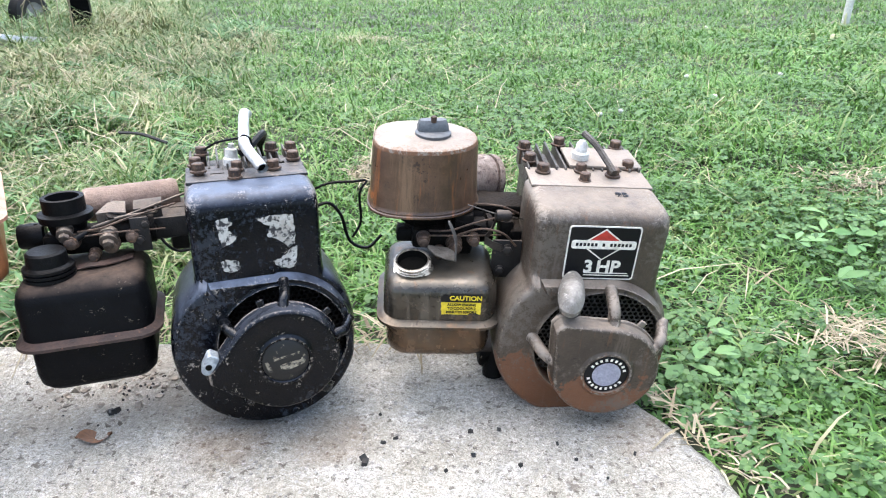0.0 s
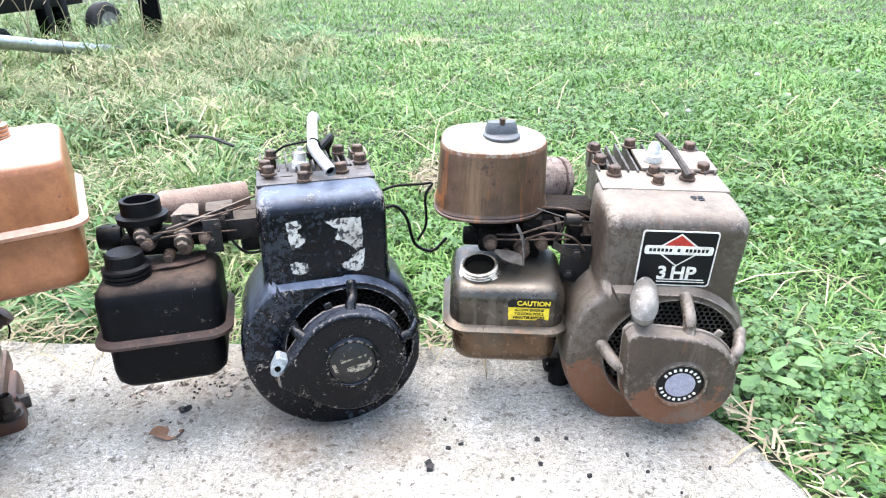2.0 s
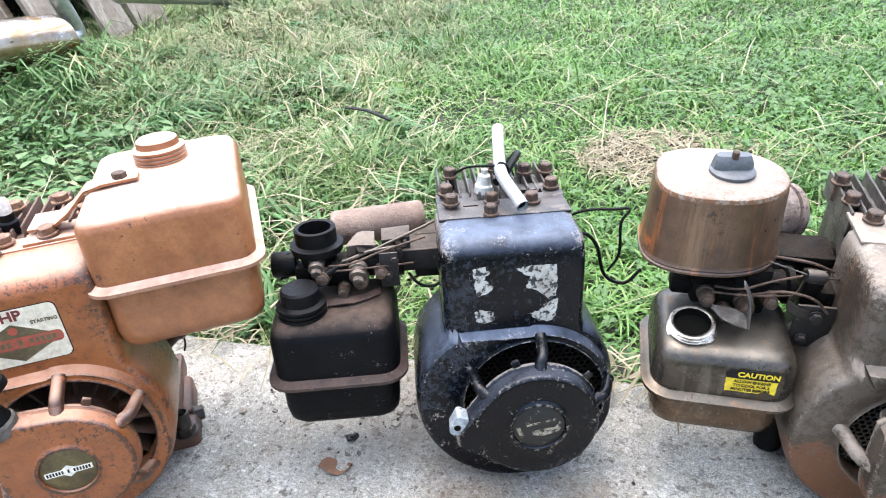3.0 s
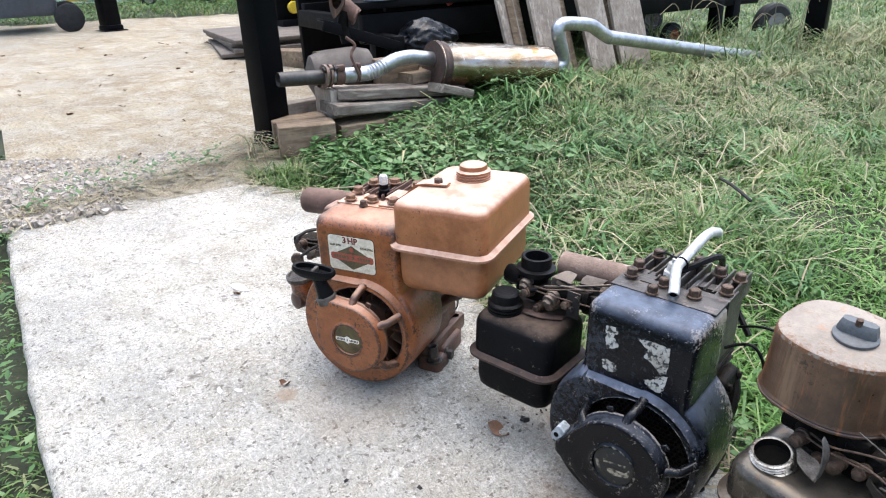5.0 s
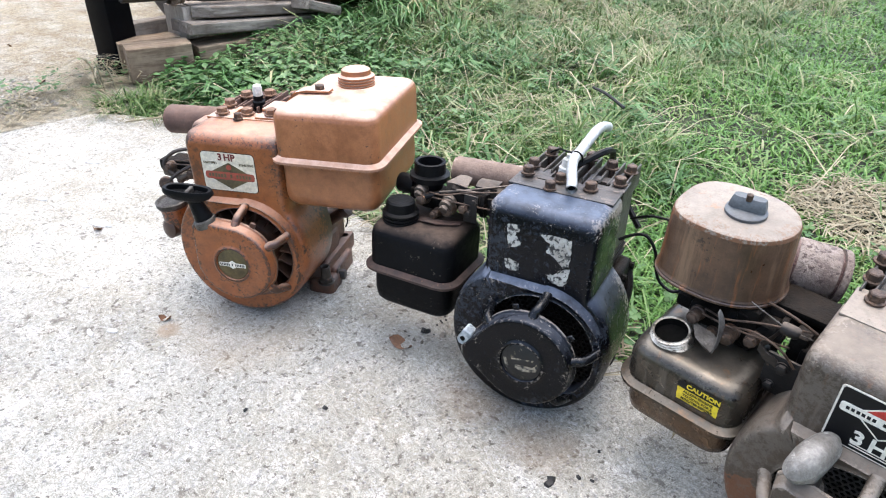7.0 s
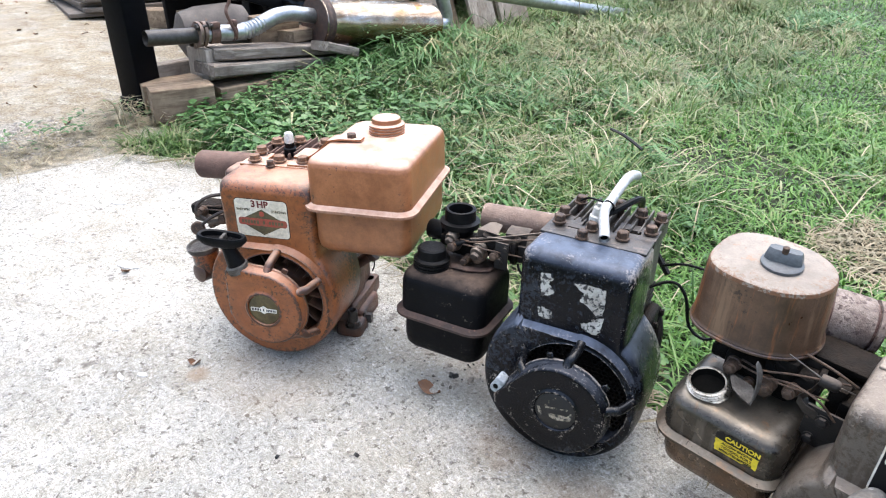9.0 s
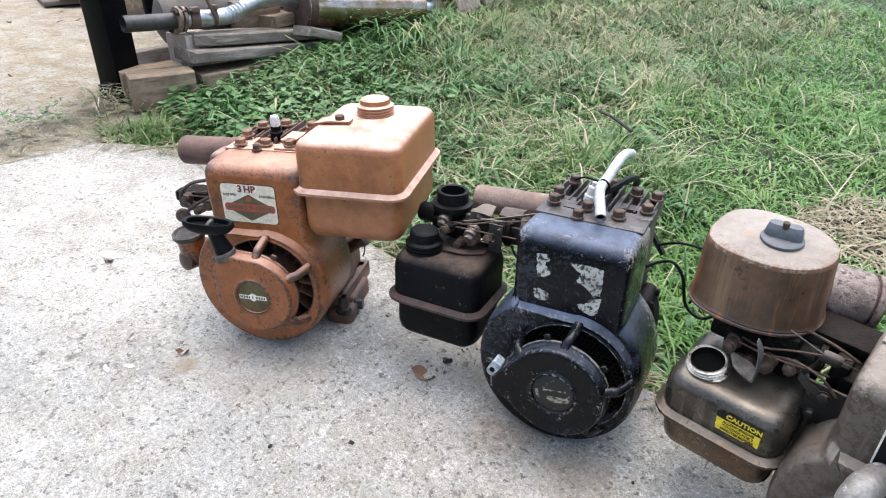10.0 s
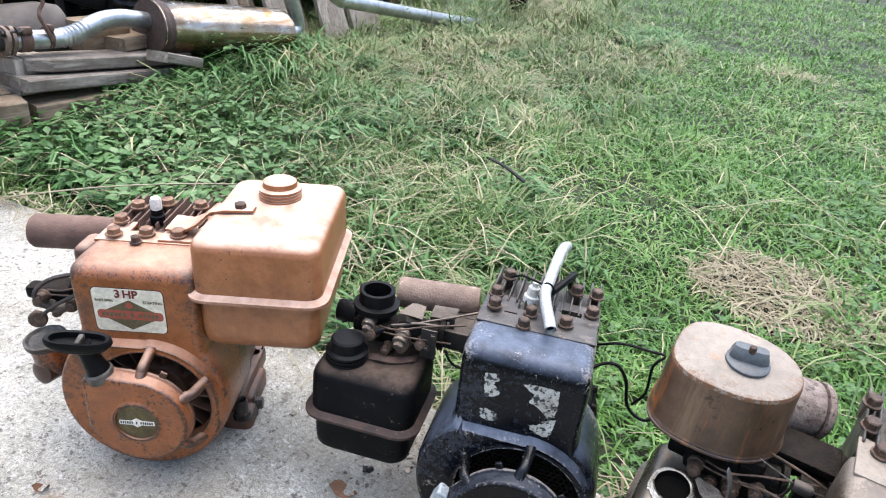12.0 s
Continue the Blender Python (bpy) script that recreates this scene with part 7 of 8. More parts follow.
# ---- yard surface and gravel ----
def yard_edge(x, y):
    """Whether the bare yard, and not grass, covers a spot."""
    k = 0.10 * noise.noise((x * 1.7, y * 1.7, 5)) + 0.04 * noise.noise((x * 6, y * 6, 6))
    if x > -1.70 or x < -6.7 + k:
        return False
    if y < 0.03 + k * 0.6 + 0.02 * (x + 2):
        return False
    line = -2.02 if y < 0.92 else -2.06 - 0.10 * step(0.9, 1.2, y) - 0.12 * (y - 1.2)
    if y < 0.9:
        line = -1.80
    return x < line + k and y < (2.5 if x > -3.6 else 3.2) + 2 * k


xs = [x * 0.05 for x in range(-140, -35)]
ys = [y * 0.05 for y in range(0, 124)]
grid_sheet("road", xs, ys, lambda x, y: ground_z(x, y) + 0.008, "dirt_concrete", "dusty tan concrete yard with dirt and leaf litter", "yard", yard_edge)


def stuff(name, verts, faces, material, label, category):
    me = bpy.data.meshes.new(name)
    me.from_pydata(verts, [], faces)
    me.materials.append(M[material])
    smooth(me, 60)
    return tagged(new(name, me), label, category, kind="stuff")


def leaf_mat(name, cols, rough=0.5, trans=0.22, scale=60.0):
    """Leaves: a tone of its own for every blade, streaked along, letting some light through."""
    m = bpy.data.materials.new(name)
    m.use_nodes = True
    nt = m.node_tree
    N, K = nt.nodes, nt.links
    b = N["Principled BSDF"]
    geo = N.new("ShaderNodeNewGeometry")
    r = N.new("ShaderNodeValToRGB")
    el = r.color_ramp.elements
    while len(el) < len(cols):
        el.new(0.5)
    for i, c in enumerate(cols):
        el[i].position, el[i].color = i / (len(cols) - 1), (*c, 1)
    tc = N.new("ShaderNodeTexCoord")
    pn = N.new("ShaderNodeTexNoise")
    pn.inputs["Scale"].default_value, pn.inputs["Detail"].default_value = 3.4, 3.0
    K.new(tc.outputs["Object"], pn.inputs["Vector"])
    pm = N.new("ShaderNodeMapRange")
    pm.inputs[1].default_value, pm.inputs[2].default_value, pm.inputs[3].default_value, pm.inputs[4].default_value = 0.32, 0.68, -0.22, 0.32
    K.new(pn.outputs[0], pm.inputs[0])
    pa = N.new("ShaderNodeMath")
    pa.operation, pa.use_clamp = "MULTIPLY_ADD", True
    pa.inputs[1].default_value = 0.85
    K.new(geo.outputs["Random Per Island"], pa.inputs[0])
    K.new(pm.outputs[0], pa.inputs[2])
    K.new(pa.outputs[0], r.inputs[0])
    n = N.new("ShaderNodeTexNoise")
    n.inputs["Scale"].default_value = 1.6
    K.new(tc.outputs["Object"], n.inputs["Vector"])
    mr = N.new("ShaderNodeMapRange")
    mr.inputs[1].default_value, mr.inputs[2].default_value, mr.inputs[3].default_value, mr.inputs[4].default_value = 0.3, 0.7, 0.88, 1.12
    K.new(n.outputs[0], mr.inputs[0])
    h = N.new("ShaderNodeHueSaturation")
    K.new(r.outputs[0], h.inputs["Color"])
    K.new(mr.outputs[0], h.inputs["Value"])
    K.new(h.outputs[0], b.inputs["Base Color"])
    b.inputs["Roughness"].default_value = rough
    b.inputs["Specular IOR Level"].default_value = 0.3
    t = N.new("ShaderNodeBsdfTranslucent")
    K.new(h.outputs[0], t.inputs[0])
    mx = N.new("ShaderNodeMixShader")
    mx.inputs[0].default_value = trans
    K.new(b.outputs[0], mx.inputs[1])
    K.new(t.outputs[0], mx.inputs[2])
    K.new(mx.outputs[0], N["Material Output"].inputs[0])
    M[name] = m


leaf_mat("lawn_leaf", [(0.055, 0.135, 0.020), (0.078, 0.18, 0.030), (0.108, 0.225, 0.044), (0.145, 0.26, 0.062), (0.24, 0.28, 0.11)])
leaf_mat("dry_leaf", [(0.044, 0.094, 0.019), (0.080, 0.150, 0.034), (0.13, 0.198, 0.058), (0.205, 0.24, 0.10), (0.34, 0.315, 0.185)])
leaf_mat("lush_leaf", [(0.032, 0.092, 0.020), (0.054, 0.135, 0.031), (0.085, 0.18, 0.050), (0.12, 0.215, 0.078), (0.32, 0.29, 0.15)])
leaf_mat("hay_leaf", [(0.058, 0.118, 0.030), (0.095, 0.155, 0.045), (0.155, 0.19, 0.075), (0.25, 0.25, 0.125), (0.36, 0.32, 0.20)], 0.65, 0.18)
leaf_mat("straw_leaf", [(0.20, 0.16, 0.095), (0.29, 0.245, 0.155), (0.385, 0.335, 0.225), (0.14, 0.105, 0.06)], 0.7, 0.15)
leaf_mat("clover_leaf", [(0.046, 0.104, 0.024), (0.072, 0.148, 0.040), (0.102, 0.185, 0.058), (0.060, 0.128, 0.044)])
leaf_mat("weed_leaf", [(0.034, 0.088, 0.020), (0.058, 0.13, 0.034), (0.092, 0.175, 0.056), (0.15, 0.22, 0.095)])
leaf_mat("dock_leaf", [(0.085, 0.19, 0.050), (0.13, 0.245, 0.078), (0.165, 0.275, 0.11)], 0.45)
rng = np.random.default_rng(7)


def on_path(x, y):
    """Inside the poured path, less a small overhang of grass at its rim."""
    back = np.interp(x, [-1.87, -1.86, -1.78, -1.62, -1.35, -1.0, -0.64, -0.126, 0.048, 0.17, 0.257, 0.312, 0.36], [0.34, 0.58, 0.71, 0.81, 0.86, 0.87, 0.864, 0.88, 0.86, 0.80, 0.712, 0.591, 0.02])
    front = np.interp(x, [-1.86, -1.835, -1.57, 0.36], [0.14, 0.035, 0.02, 0.04])
    return (x > -1.87) & (x < 0.352) & (y < back - 0.006) & (y > front + 0.006)


def scatter(n, x0, x1, y0, y1, keep):
    x, y = rng.uniform(x0, x1, n), rng.uniform(y0, y1, n)
    ok = ~on_path(x, y) & np.array([keep(a, b) and not yard_edge(a, b) for a, b in zip(x, y)])
    x, y = x[ok], y[ok]
    return x, y, np.array([ground_z(a, b) for a, b in zip(x, y)])


def blades(x, y, z, h, w, lean, curl=1.0, mess=0.9):
    """Curved, tapering blades of grass."""
    n = len(x)
    flow = np.array([9.0 * noise.noise((p * 1.1, q * 1.1, 21)) + 4.0 * noise.noise((p * 4.5, q * 4.5, 22)) for p, q in zip(x, y)])
    a = flow + rng.normal(0, mess, n) if mess < 1 else rng.uniform(0, 6.283, n) + 0.5 * flow
    d = np.stack([np.cos(a), np.sin(a)], 1)
    s = np.stack([-np.sin(a), np.cos(a)], 1)
    verts = np.zeros((n, 7, 3))
    for k, (t, ww) in enumerate(((0.0, 0.7), (0.4, 1.0), (0.75, 0.7))):
        out = lean * h * (t ** 1.6) * curl
        up = h * (t - 0.42 * lean * t * t)
        for j, q in enumerate((-1, 1)):
            verts[:, 2 * k + j, 0] = x + d[:, 0] * out + q * s[:, 0] * w * ww
            verts[:, 2 * k + j, 1] = y + d[:, 1] * out + q * s[:, 1] * w * ww
            verts[:, 2 * k + j, 2] = z + up
    out = lean * h * curl * 1.02
    verts[:, 6, 0], verts[:, 6, 1], verts[:, 6, 2] = x + d[:, 0] * out, y + d[:, 1] * out, z + np.maximum(h * (1 - 0.42 * lean * 1.25), 0.004)
    base = (np.arange(n) * 7)[:, None]
    quads = np.concatenate([base + np.array([0, 1, 3, 2]), base + np.array([2, 3, 5, 4])]).tolist()
    tris = (base + np.array([4, 5, 6])).tolist()
    return verts.reshape(-1, 3).tolist(), quads + tris


def dry_zone(x, y):
    """0 on the green lawn, 1 in the long dull grass towards the yard."""
    return step(-0.22, -0.6, x + 0.29 * (y - 1.0) + 0.3 * noise.noise((x * 1.3, y * 1.3, 9)))


def in_straw(x, y):
    return (x + 0.03) ** 2 / 0.040 + (y - 1.595) ** 2 / 0.016 < 0.85 + 1.1 * noise.noise((x * 7, y * 7, 1))


def low_or_tall(x, y):
    """Trodden low beside the timber, rank and tall before the trailer."""
    k = 1 - 0.25 * step(-1.15, -1.5, x) * step(1.55, 1.25, y) + 0.35 * step(-1.45, -1.75, x) * step(1.3, 1.55, y) * step(2.6, 2.2, y)
    if y < 0.1:
        k *= 0.45
    if -1.4 < x < 0.4 and y < 1.02:
        k *= 0.55
    return k * (1 + 1.1 * step(-1.75, -2.05, x) * step(2.2, 2.8, y) * step(4.6, 4.0, y))


def put_grass(name, material, label, dens, zone, hh, ww, lean, wild, mess):
    V, Fc = [], []
    for x0, x1, y0, y1, k in ((-2.2, 1.6, 0.70, 1.6, 1.0), (-2.4, 2.4, 1.6, 2.6, 0.62), (-2.8, 3.2, 2.6, 4.2, 0.34), (-3.4, 5.0, 4.2, 8.0, 0.13), (0.30, 1.3, 0.1, 0.70, 0.9), (-2.2, 0.3, -0.45, 0.08, 0.7), (-9.2, -6.2, -1.0, 4.5, 0.05), (-9.0, -2.8, 2.4, 8.0, 0.10), (-16.0, 8.0, 8.0, 20.0, 0.012), (-7.0, -2.2, -0.7, 0.06, 0.25), (-8.0, 8.0, -6.0, -0.45, 0.03), (1.3, 8.0, -0.45, 4.2, 0.039)):
        n = int(dens * k * (x1 - x0) * (y1 - y0))
        x, y, z = scatter(n, x0, x1, y0, y1, lambda a, b: rng.random() < zone(a, b))
        m = len(x)
        if not m:
            continue
        big = 1.0 + 0.9 * (1 - min(1.0, k + 0.2)) + (3.0 if k < 0.04 else 0.0)
        patch = np.array([0.78 + wild * (noise.noise((a * 3.1, b * 3.1, 4)) + 0.5 * noise.noise((a * 9, b * 9, 14))) for a, b in zip(x, y)])
        h = rng.uniform(*hh, m) * np.clip(patch, 0.3, 1.6)
        h *= np.array([low_or_tall(a, b) for a, b in zip(x, y)])
        v, f = blades(x, y, z - 0.004, h, rng.uniform(*ww, m) * big, rng.uniform(*lean, m), 1.0, mess)
        f = [[i + len(V) for i in q] for q in f]
        V += v
        Fc += f
    return stuff(name, V, Fc, material, label, "grass")


put_grass("lawn_grass", "lawn_leaf", "short bright green lawn grass", 13500, lambda x, y: 0.0 if in_straw(x, y) else (1 - 0.72 * dry_zone(x, y)), (0.028, 0.078), (0.0012, 0.0025), (0.45, 1.75), 0.55, 1.6)
put_grass("meadow_grass", "dry_leaf", "long dull green and straw-coloured grass", 11500, lambda x, y: 0.08 if in_straw(x, y) else 0.06 + 0.94 * dry_zone(x, y), (0.035, 0.12), (0.0011, 0.0028), (0.4, 1.9), 1.0, 1.3)


def tussocks(name, material, label, n, x0, x1, y0, y1, chance, reach, thick, count):
    """Tufts of long blades that arch out of one root and fall over each other."""
    V, Fc = [], []
    for _ in range(n):
        cx, cy = rng.uniform(x0, x1), rng.uniform(y0, y1)
        if yard_edge(cx, cy) or in_straw(cx, cy) or on_path(np.array([cx]), np.array([cy - 0.06]))[0] or rng.random() > chance(cx, cy):
            continue
        k = int(rng.integers(*count))
        size = rng.uniform(*reach)
        way = 9.0 * noise.noise((cx * 1.1, cy * 1.1, 21)) + rng.normal(0, 0.7)
        a = way + rng.normal(0, 1.05, k)
        ln = size * rng.uniform(0.55, 1.0, k)
        rise = rng.uniform(0.25, 0.75, k)
        x, y = cx + rng.normal(0, 0.016, k), cy + rng.normal(0, 0.016, k)
        z = np.full(k, ground_z(cx, cy) - 0.004)
        w = rng.uniform(*thick, k) * (1.0 if cy < 2.6 else 1.35)
        base = len(V)
        for i in range(k):
            d, s = (math.cos(a[i]), math.sin(a[i])), (-math.sin(a[i]), math.cos(a[i]))
            for t, ww in ((0.0, 0.6), (0.33, 1.0), (0.66, 0.85), (0.9, 0.4), (1.0, 0.0)):
                out = ln[i] * (0.25 * t + 0.65 * t * t)
                up = ln[i] * rise[i] * 2.4 * t * (1 - 0.78 * t)
                for q in ((-1, 1) if ww else (0,)):
                    V.append((x[i] + d[0] * out + q * s[0] * w[i] * ww, y[i] + d[1] * out + q * s[1] * w[i] * ww, z[i] + max(up, 0.004)))
            b = base + 9 * i
            Fc += [(b, b + 1, b + 3, b + 2), (b + 2, b + 3, b + 5, b + 4), (b + 4, b + 5, b + 7, b + 6), (b + 6, b + 7, b + 8)]
    return stuff(name, V, Fc, material, label, "grass")


def rank(x, y):
    """Lush growth along the timber and the exhaust, thinning into the meadow."""
    return 0.95 * step(-0.95, -1.5, x) * step(2.3, 1.5, y) + 0.35 * dry_zone(x, y) * step(3.4, 2.2, y) * (0.7 + noise.noise((x * 2.4, y * 2.4, 41)))


def hay(x, y):
    """Dull flattened growth out in the meadow and under the tailpipe."""
    return dry_zone(x, y) * (0.25 + 0.75 * step(1.5, 2.3, y)) * (0.65 + 1.2 * noise.noise((x * 1.9, y * 1.9, 43)))


tussocks("lush_tufts", "lush_leaf", "dark green tufts of rank grass beside the timber", 900, -2.1, -0.3, 0.93, 3.2, rank, (0.09, 0.19), (0.0019, 0.0044), (16, 38))
tussocks("rank_tufts", "lush_leaf", "tall rank grass leaning on the exhaust and timber", 46, -1.88, -1.66, 1.33, 2.2, lambda x, y: 0.9, (0.17, 0.28), (0.0020, 0.0046), (14, 30))
tussocks("tailpipe_tufts", "hay_leaf", "bleached tufts of grass under the tailpipe", 60, -1.95, -1.5, 1.9, 3.3, lambda x, y: 0.9, (0.12, 0.24), (0.0012, 0.0024), (20, 40))
tussocks("hay_tufts", "hay_leaf", "flattened hay-coloured tufts in the meadow grass", 1500, -2.2, -0.1, 1.1, 4.6, hay, (0.09, 0.20), (0.0010, 0.0020), (22, 50))
tussocks("dry_tall_tufts", "hay_leaf", "tall yellowing tufts of seeding grass", 90, -2.5, -1.5, 3.6, 4.8, lambda x, y: 0.9, (0.20, 0.36), (0.0012, 0.0022), (30, 60))
tussocks("blue_tuft", "lush_leaf", "dense bluish green tuft of grass", 26, -1.32, -0.98, 3.65, 4.05, lambda x, y: 1.0, (0.12, 0.22), (0.0018, 0.0034), (40, 60))


def stalks():
    """Dead stalks lying over the grass, and the straw patch on the lawn."""
    V, Fc = [], []
    spots = []
    for _ in range(6000):
        x, y = rng.uniform(-2.2, 0.6), rng.uniform(0.88, 3.8)
        if not yard_edge(x, y) and rng.random() < 0.12 + 0.88 * dry_zone(x, y) * (0.6 + noise.noise((x * 2, y * 2, 31))):
            spots.append((x, y, rng.uniform(0.05, 0.16) + 0.2 * rng.random() ** 3, 0.065))
    for _ in range(1900):
        a, r = rng.uniform(0, 6.28), math.sqrt(rng.random()) * 1.15
        x, y = -0.03 + 0.185 * r * math.cos(a), 1.595 + 0.115 * r * math.sin(a)
        spots.append((x, y, rng.uniform(0.015, 0.07), 0.016))
    for px, py, rx, ry, n in ((0.94, 1.50, 0.10, 0.07, 300), (0.61, 0.86, 0.09, 0.08, 260), (0.80, 0.70, 0.12, 0.12, 200), (-0.40, 3.82, 0.16, 0.12, 420)):
        for _ in range(n):
            spots.append((px + rng.normal(0, rx * 0.6), py + rng.normal(0, ry * 0.6), rng.uniform(0.015, 0.07), 0.035))
    for _ in range(1500):
        t = rng.uniform(0, 1)
        x, y = -1.89 - 0.14 * t * t + rng.normal(0, 0.06), 0.02 + 0.86 * t + rng.normal(0, 0.05)
        spots.append((x, y, rng.uniform(0.015, 0.08), 0.016))
    for _ in range(260):
        x, y = -2.02 + rng.normal(0, 0.07), 0.83 + rng.normal(0, 0.07)
        spots.append((x, y, rng.uniform(0.03, 0.12), 0.06))
    for _ in range(420):
        x, y = -2.0 - 2.4 * rng.random() ** 2, rng.uniform(0.05, 1.15)
        spots.append((x, y, rng.uniform(0.015, 0.10), 0.006))
    for _ in range(700):
        x = rng.uniform(-1.9, 0.3)
        y = float(np.interp(x, [-1.69, -1.57, -1.0, -0.64, -0.126, 0.048, 0.17, 0.257, 0.31], [0.70, 0.80, 0.87, 0.864, 0.88, 0.86, 0.80, 0.712, 0.591])) + rng.normal(0, 0.02)
        spots.append((x, y, rng.uniform(0.02, 0.07), 0.03))
    for _ in range(130):
        y = rng.uniform(0.35, 0.85)
        x = float(np.interp(y, [0.35, 0.59, 0.71, 0.80, 0.86], [0.35, 0.315, 0.26, 0.175, 0.05])) + abs(rng.normal(0, 0.035))
        spots.append((x, y, rng.uniform(0.01, 0.04), 0.012))
    for x, y, ln, up in spots:
        z = max(ground_z(x, y), slab_z(x) if y < 0.9 else -1) + rng.uniform(0.003, up)
        a = rng.uniform(0, 6.28)
        d = Vector((math.cos(a), math.sin(a), rng.uniform(-0.1, 0.25)))
        s = Vector((-math.sin(a), math.cos(a), 0)) * rng.uniform(0.0007, 0.0018)
        p0 = Vector((x, y, z))
        p1 = p0 + d * ln * 0.5 + Vector((0, 0, ln * 0.06))
        p2 = p0 + d * ln - Vector((0, 0, ln * 0.05))
        i = len(V)
        V += [p0 - s, p0 + s, p1 + s, p1 - s, p2 + s * 0.5, p2 - s * 0.5]
        Fc += [(i, i + 1, i + 2, i + 3), (i + 3, i + 2, i + 4, i + 5)]
    return stuff("straw", V, Fc, "straw_leaf", "dead straw stalks lying in the grass", "straw")


stalks()


def leaflet(V, Fc, c, d, up, ln, wd):
    """One folded oval leaf."""
    s = d.cross(up).normalized() * wd
    i = len(V)
    V += [c, c + d * ln * 0.45 + s + up * wd * 0.35, c + d * ln * 0.5, c + d * ln * 0.45 - s + up * wd * 0.35, c + d * ln * 0.85 + s * 0.6, c + d * ln, c + d * ln * 0.85 - s * 0.6]
    Fc += [(i, i + 1, i + 2), (i, i + 2, i + 3), (i + 1, i + 4, i + 5, i + 2), (i + 2, i + 5, i + 6, i + 3)]


def clover():
    V, Fc = [], []
    for x0, x1, y0, y1, n in ((0.22, 1.5, 0.3, 1.5, 9000), (-0.3, 2.0, 0.88, 2.4, 7500), (-0.2, 3.2, 2.4, 4.5, 3200), (-1.9, -0.2, 0.9, 1.5, 900)):
        x, y, z = scatter(n, x0, x1, y0, y1, lambda a, b: not in_straw(a, b) and rng.random() < 0.35 + 1.2 * noise.noise((a * 2.2, b * 2.2, 12)) + 0.2)
        for a, b, c in zip(x, y, z):
            h = rng.uniform(0.012, 0.05)
            q = rng.uniform(0, 6.28)
            up = Vector((rng.normal(0, 0.25), rng.normal(0, 0.25), 1)).normalized()
            size = rng.uniform(0.005, 0.0095) * (1.0 if b < 2.4 else 1.4)
            for k in range(3):
                d = Vector((math.cos(q + 2.09 * k), math.sin(q + 2.09 * k), 0))
                d = (d - up * d.dot(up)).normalized()
                leaflet(V, Fc, Vector((a, b, c + h)), d, up, size * 1.35, size * 0.62)
    return stuff("clover", V, Fc, "clover_leaf", "patches of green clover leaves in the lawn", "clover")


clover()


def weeds():
    """Broad-leaved creeping weeds beside the timber, behind the path and along its open edge."""
    V, Fc = [], []
    spots = []
    for _ in range(3000):
        x, y = rng.uniform(-2.0, -0.55), rng.uniform(0.90, 1.85)
        if not yard_edge(x, y) and rng.random() < step(-0.8, -1.35, x) * (1.0 - 0.8 * step(1.2, 1.6, y)):
            spots.append((x, y))
    for _ in range(520):
        spots.append((rng.uniform(-1.95, 0.1), rng.uniform(-0.4, 0.03)))
    for _ in range(500):
        spots.append((rng.uniform(-5.0, -1.9), rng.uniform(-0.45, 0.0)))
    for _ in range(110):
        t = rng.uniform(0, 1)
        spots.append((-1.90 - 0.12 * t + rng.normal(0, 0.03), 0.05 + 0.85 * t + rng.normal(0, 0.03)))
    for _ in range(150):
        spots.append((rng.normal(-1.93, 0.09), rng.normal(3.2, 0.25)))
    for _ in range(60):
        spots.append((rng.normal(-1.80, 0.05), rng.normal(1.72, 0.12)))
    for _ in range(700):
        x, y = rng.uniform(-9.1, -6.5), rng.uniform(-0.6, 3.4)
        spots.append((x, y))
    for _ in range(260):
        spots.append((rng.uniform(0.28, 1.2), rng.uniform(0.3, 1.4)))
    for x, y in spots:
        far = x < -6
        if on_path(np.array([x]), np.array([y]))[0]:
            continue
        z = ground_z(x, y)
        h = rng.uniform(0.012, 0.085) * (1.5 if far else 2.0 if x < -1.7 and y > 1.55 else 1)
        q = rng.uniform(0, 6.28)
        for k in range(int(rng.integers(2, 5))):
            a = q + 1.7 * k + rng.normal(0, 0.4)
            d = Vector((math.cos(a), math.sin(a), rng.uniform(-0.25, 0.5))).normalized()
            up = (Vector((0, 0, 1)) - d * d.z).normalized()
            bushy = -2.1 < x < -1.15 and 0.85 < y < 1.6
            ln = rng.uniform(0.010, 0.030) * (2.8 if far else 0.7 if x > 0.2 else 1.35 if bushy else 1)
            leaflet(V, Fc, Vector((x, y, z + h)) + d * 0.006, d, up, ln, ln * (rng.uniform(0.24, 0.42) if bushy else rng.uniform(0.13, 0.30)))
    return stuff("weeds", V, Fc, "weed_leaf", "broad-leaved creeping weeds along the path", "weeds")


weeds()


def broad_leaves():
    """Broad pale leaves lying flat in the lawn beside the path."""
    V, Fc = [], []
    for _ in range(150):
        x, y = rng.uniform(0.30, 1.25), rng.uniform(0.35, 1.35)
        if noise.noise((x * 3.2, y * 3.2, 17)) < -0.05:
            continue
        z = ground_z(x, y) + rng.uniform(0.022, 0.05)
        q = rng.uniform(0, 6.28)
        for k in range(int(rng.integers(1, 5))):
            a = q + 1.3 * k + rng.normal(0, 0.3)
            d = Vector((math.cos(a), math.sin(a), rng.uniform(-0.15, 0.35))).normalized()
            up = (Vector((rng.normal(0, 0.2), rng.normal(0, 0.2), 1)) - d * d.z).normalized()
            ln = rng.uniform(0.022, 0.055)
            leaflet(V, Fc, Vector((x, y, z)) + d * 0.004, d, up, ln, ln * rng.uniform(0.17, 0.27))
    return stuff("broad_leaves", V, Fc, "dock_leaf", "broad pale green weed leaves in the lawn", "weeds")


broad_leaves()


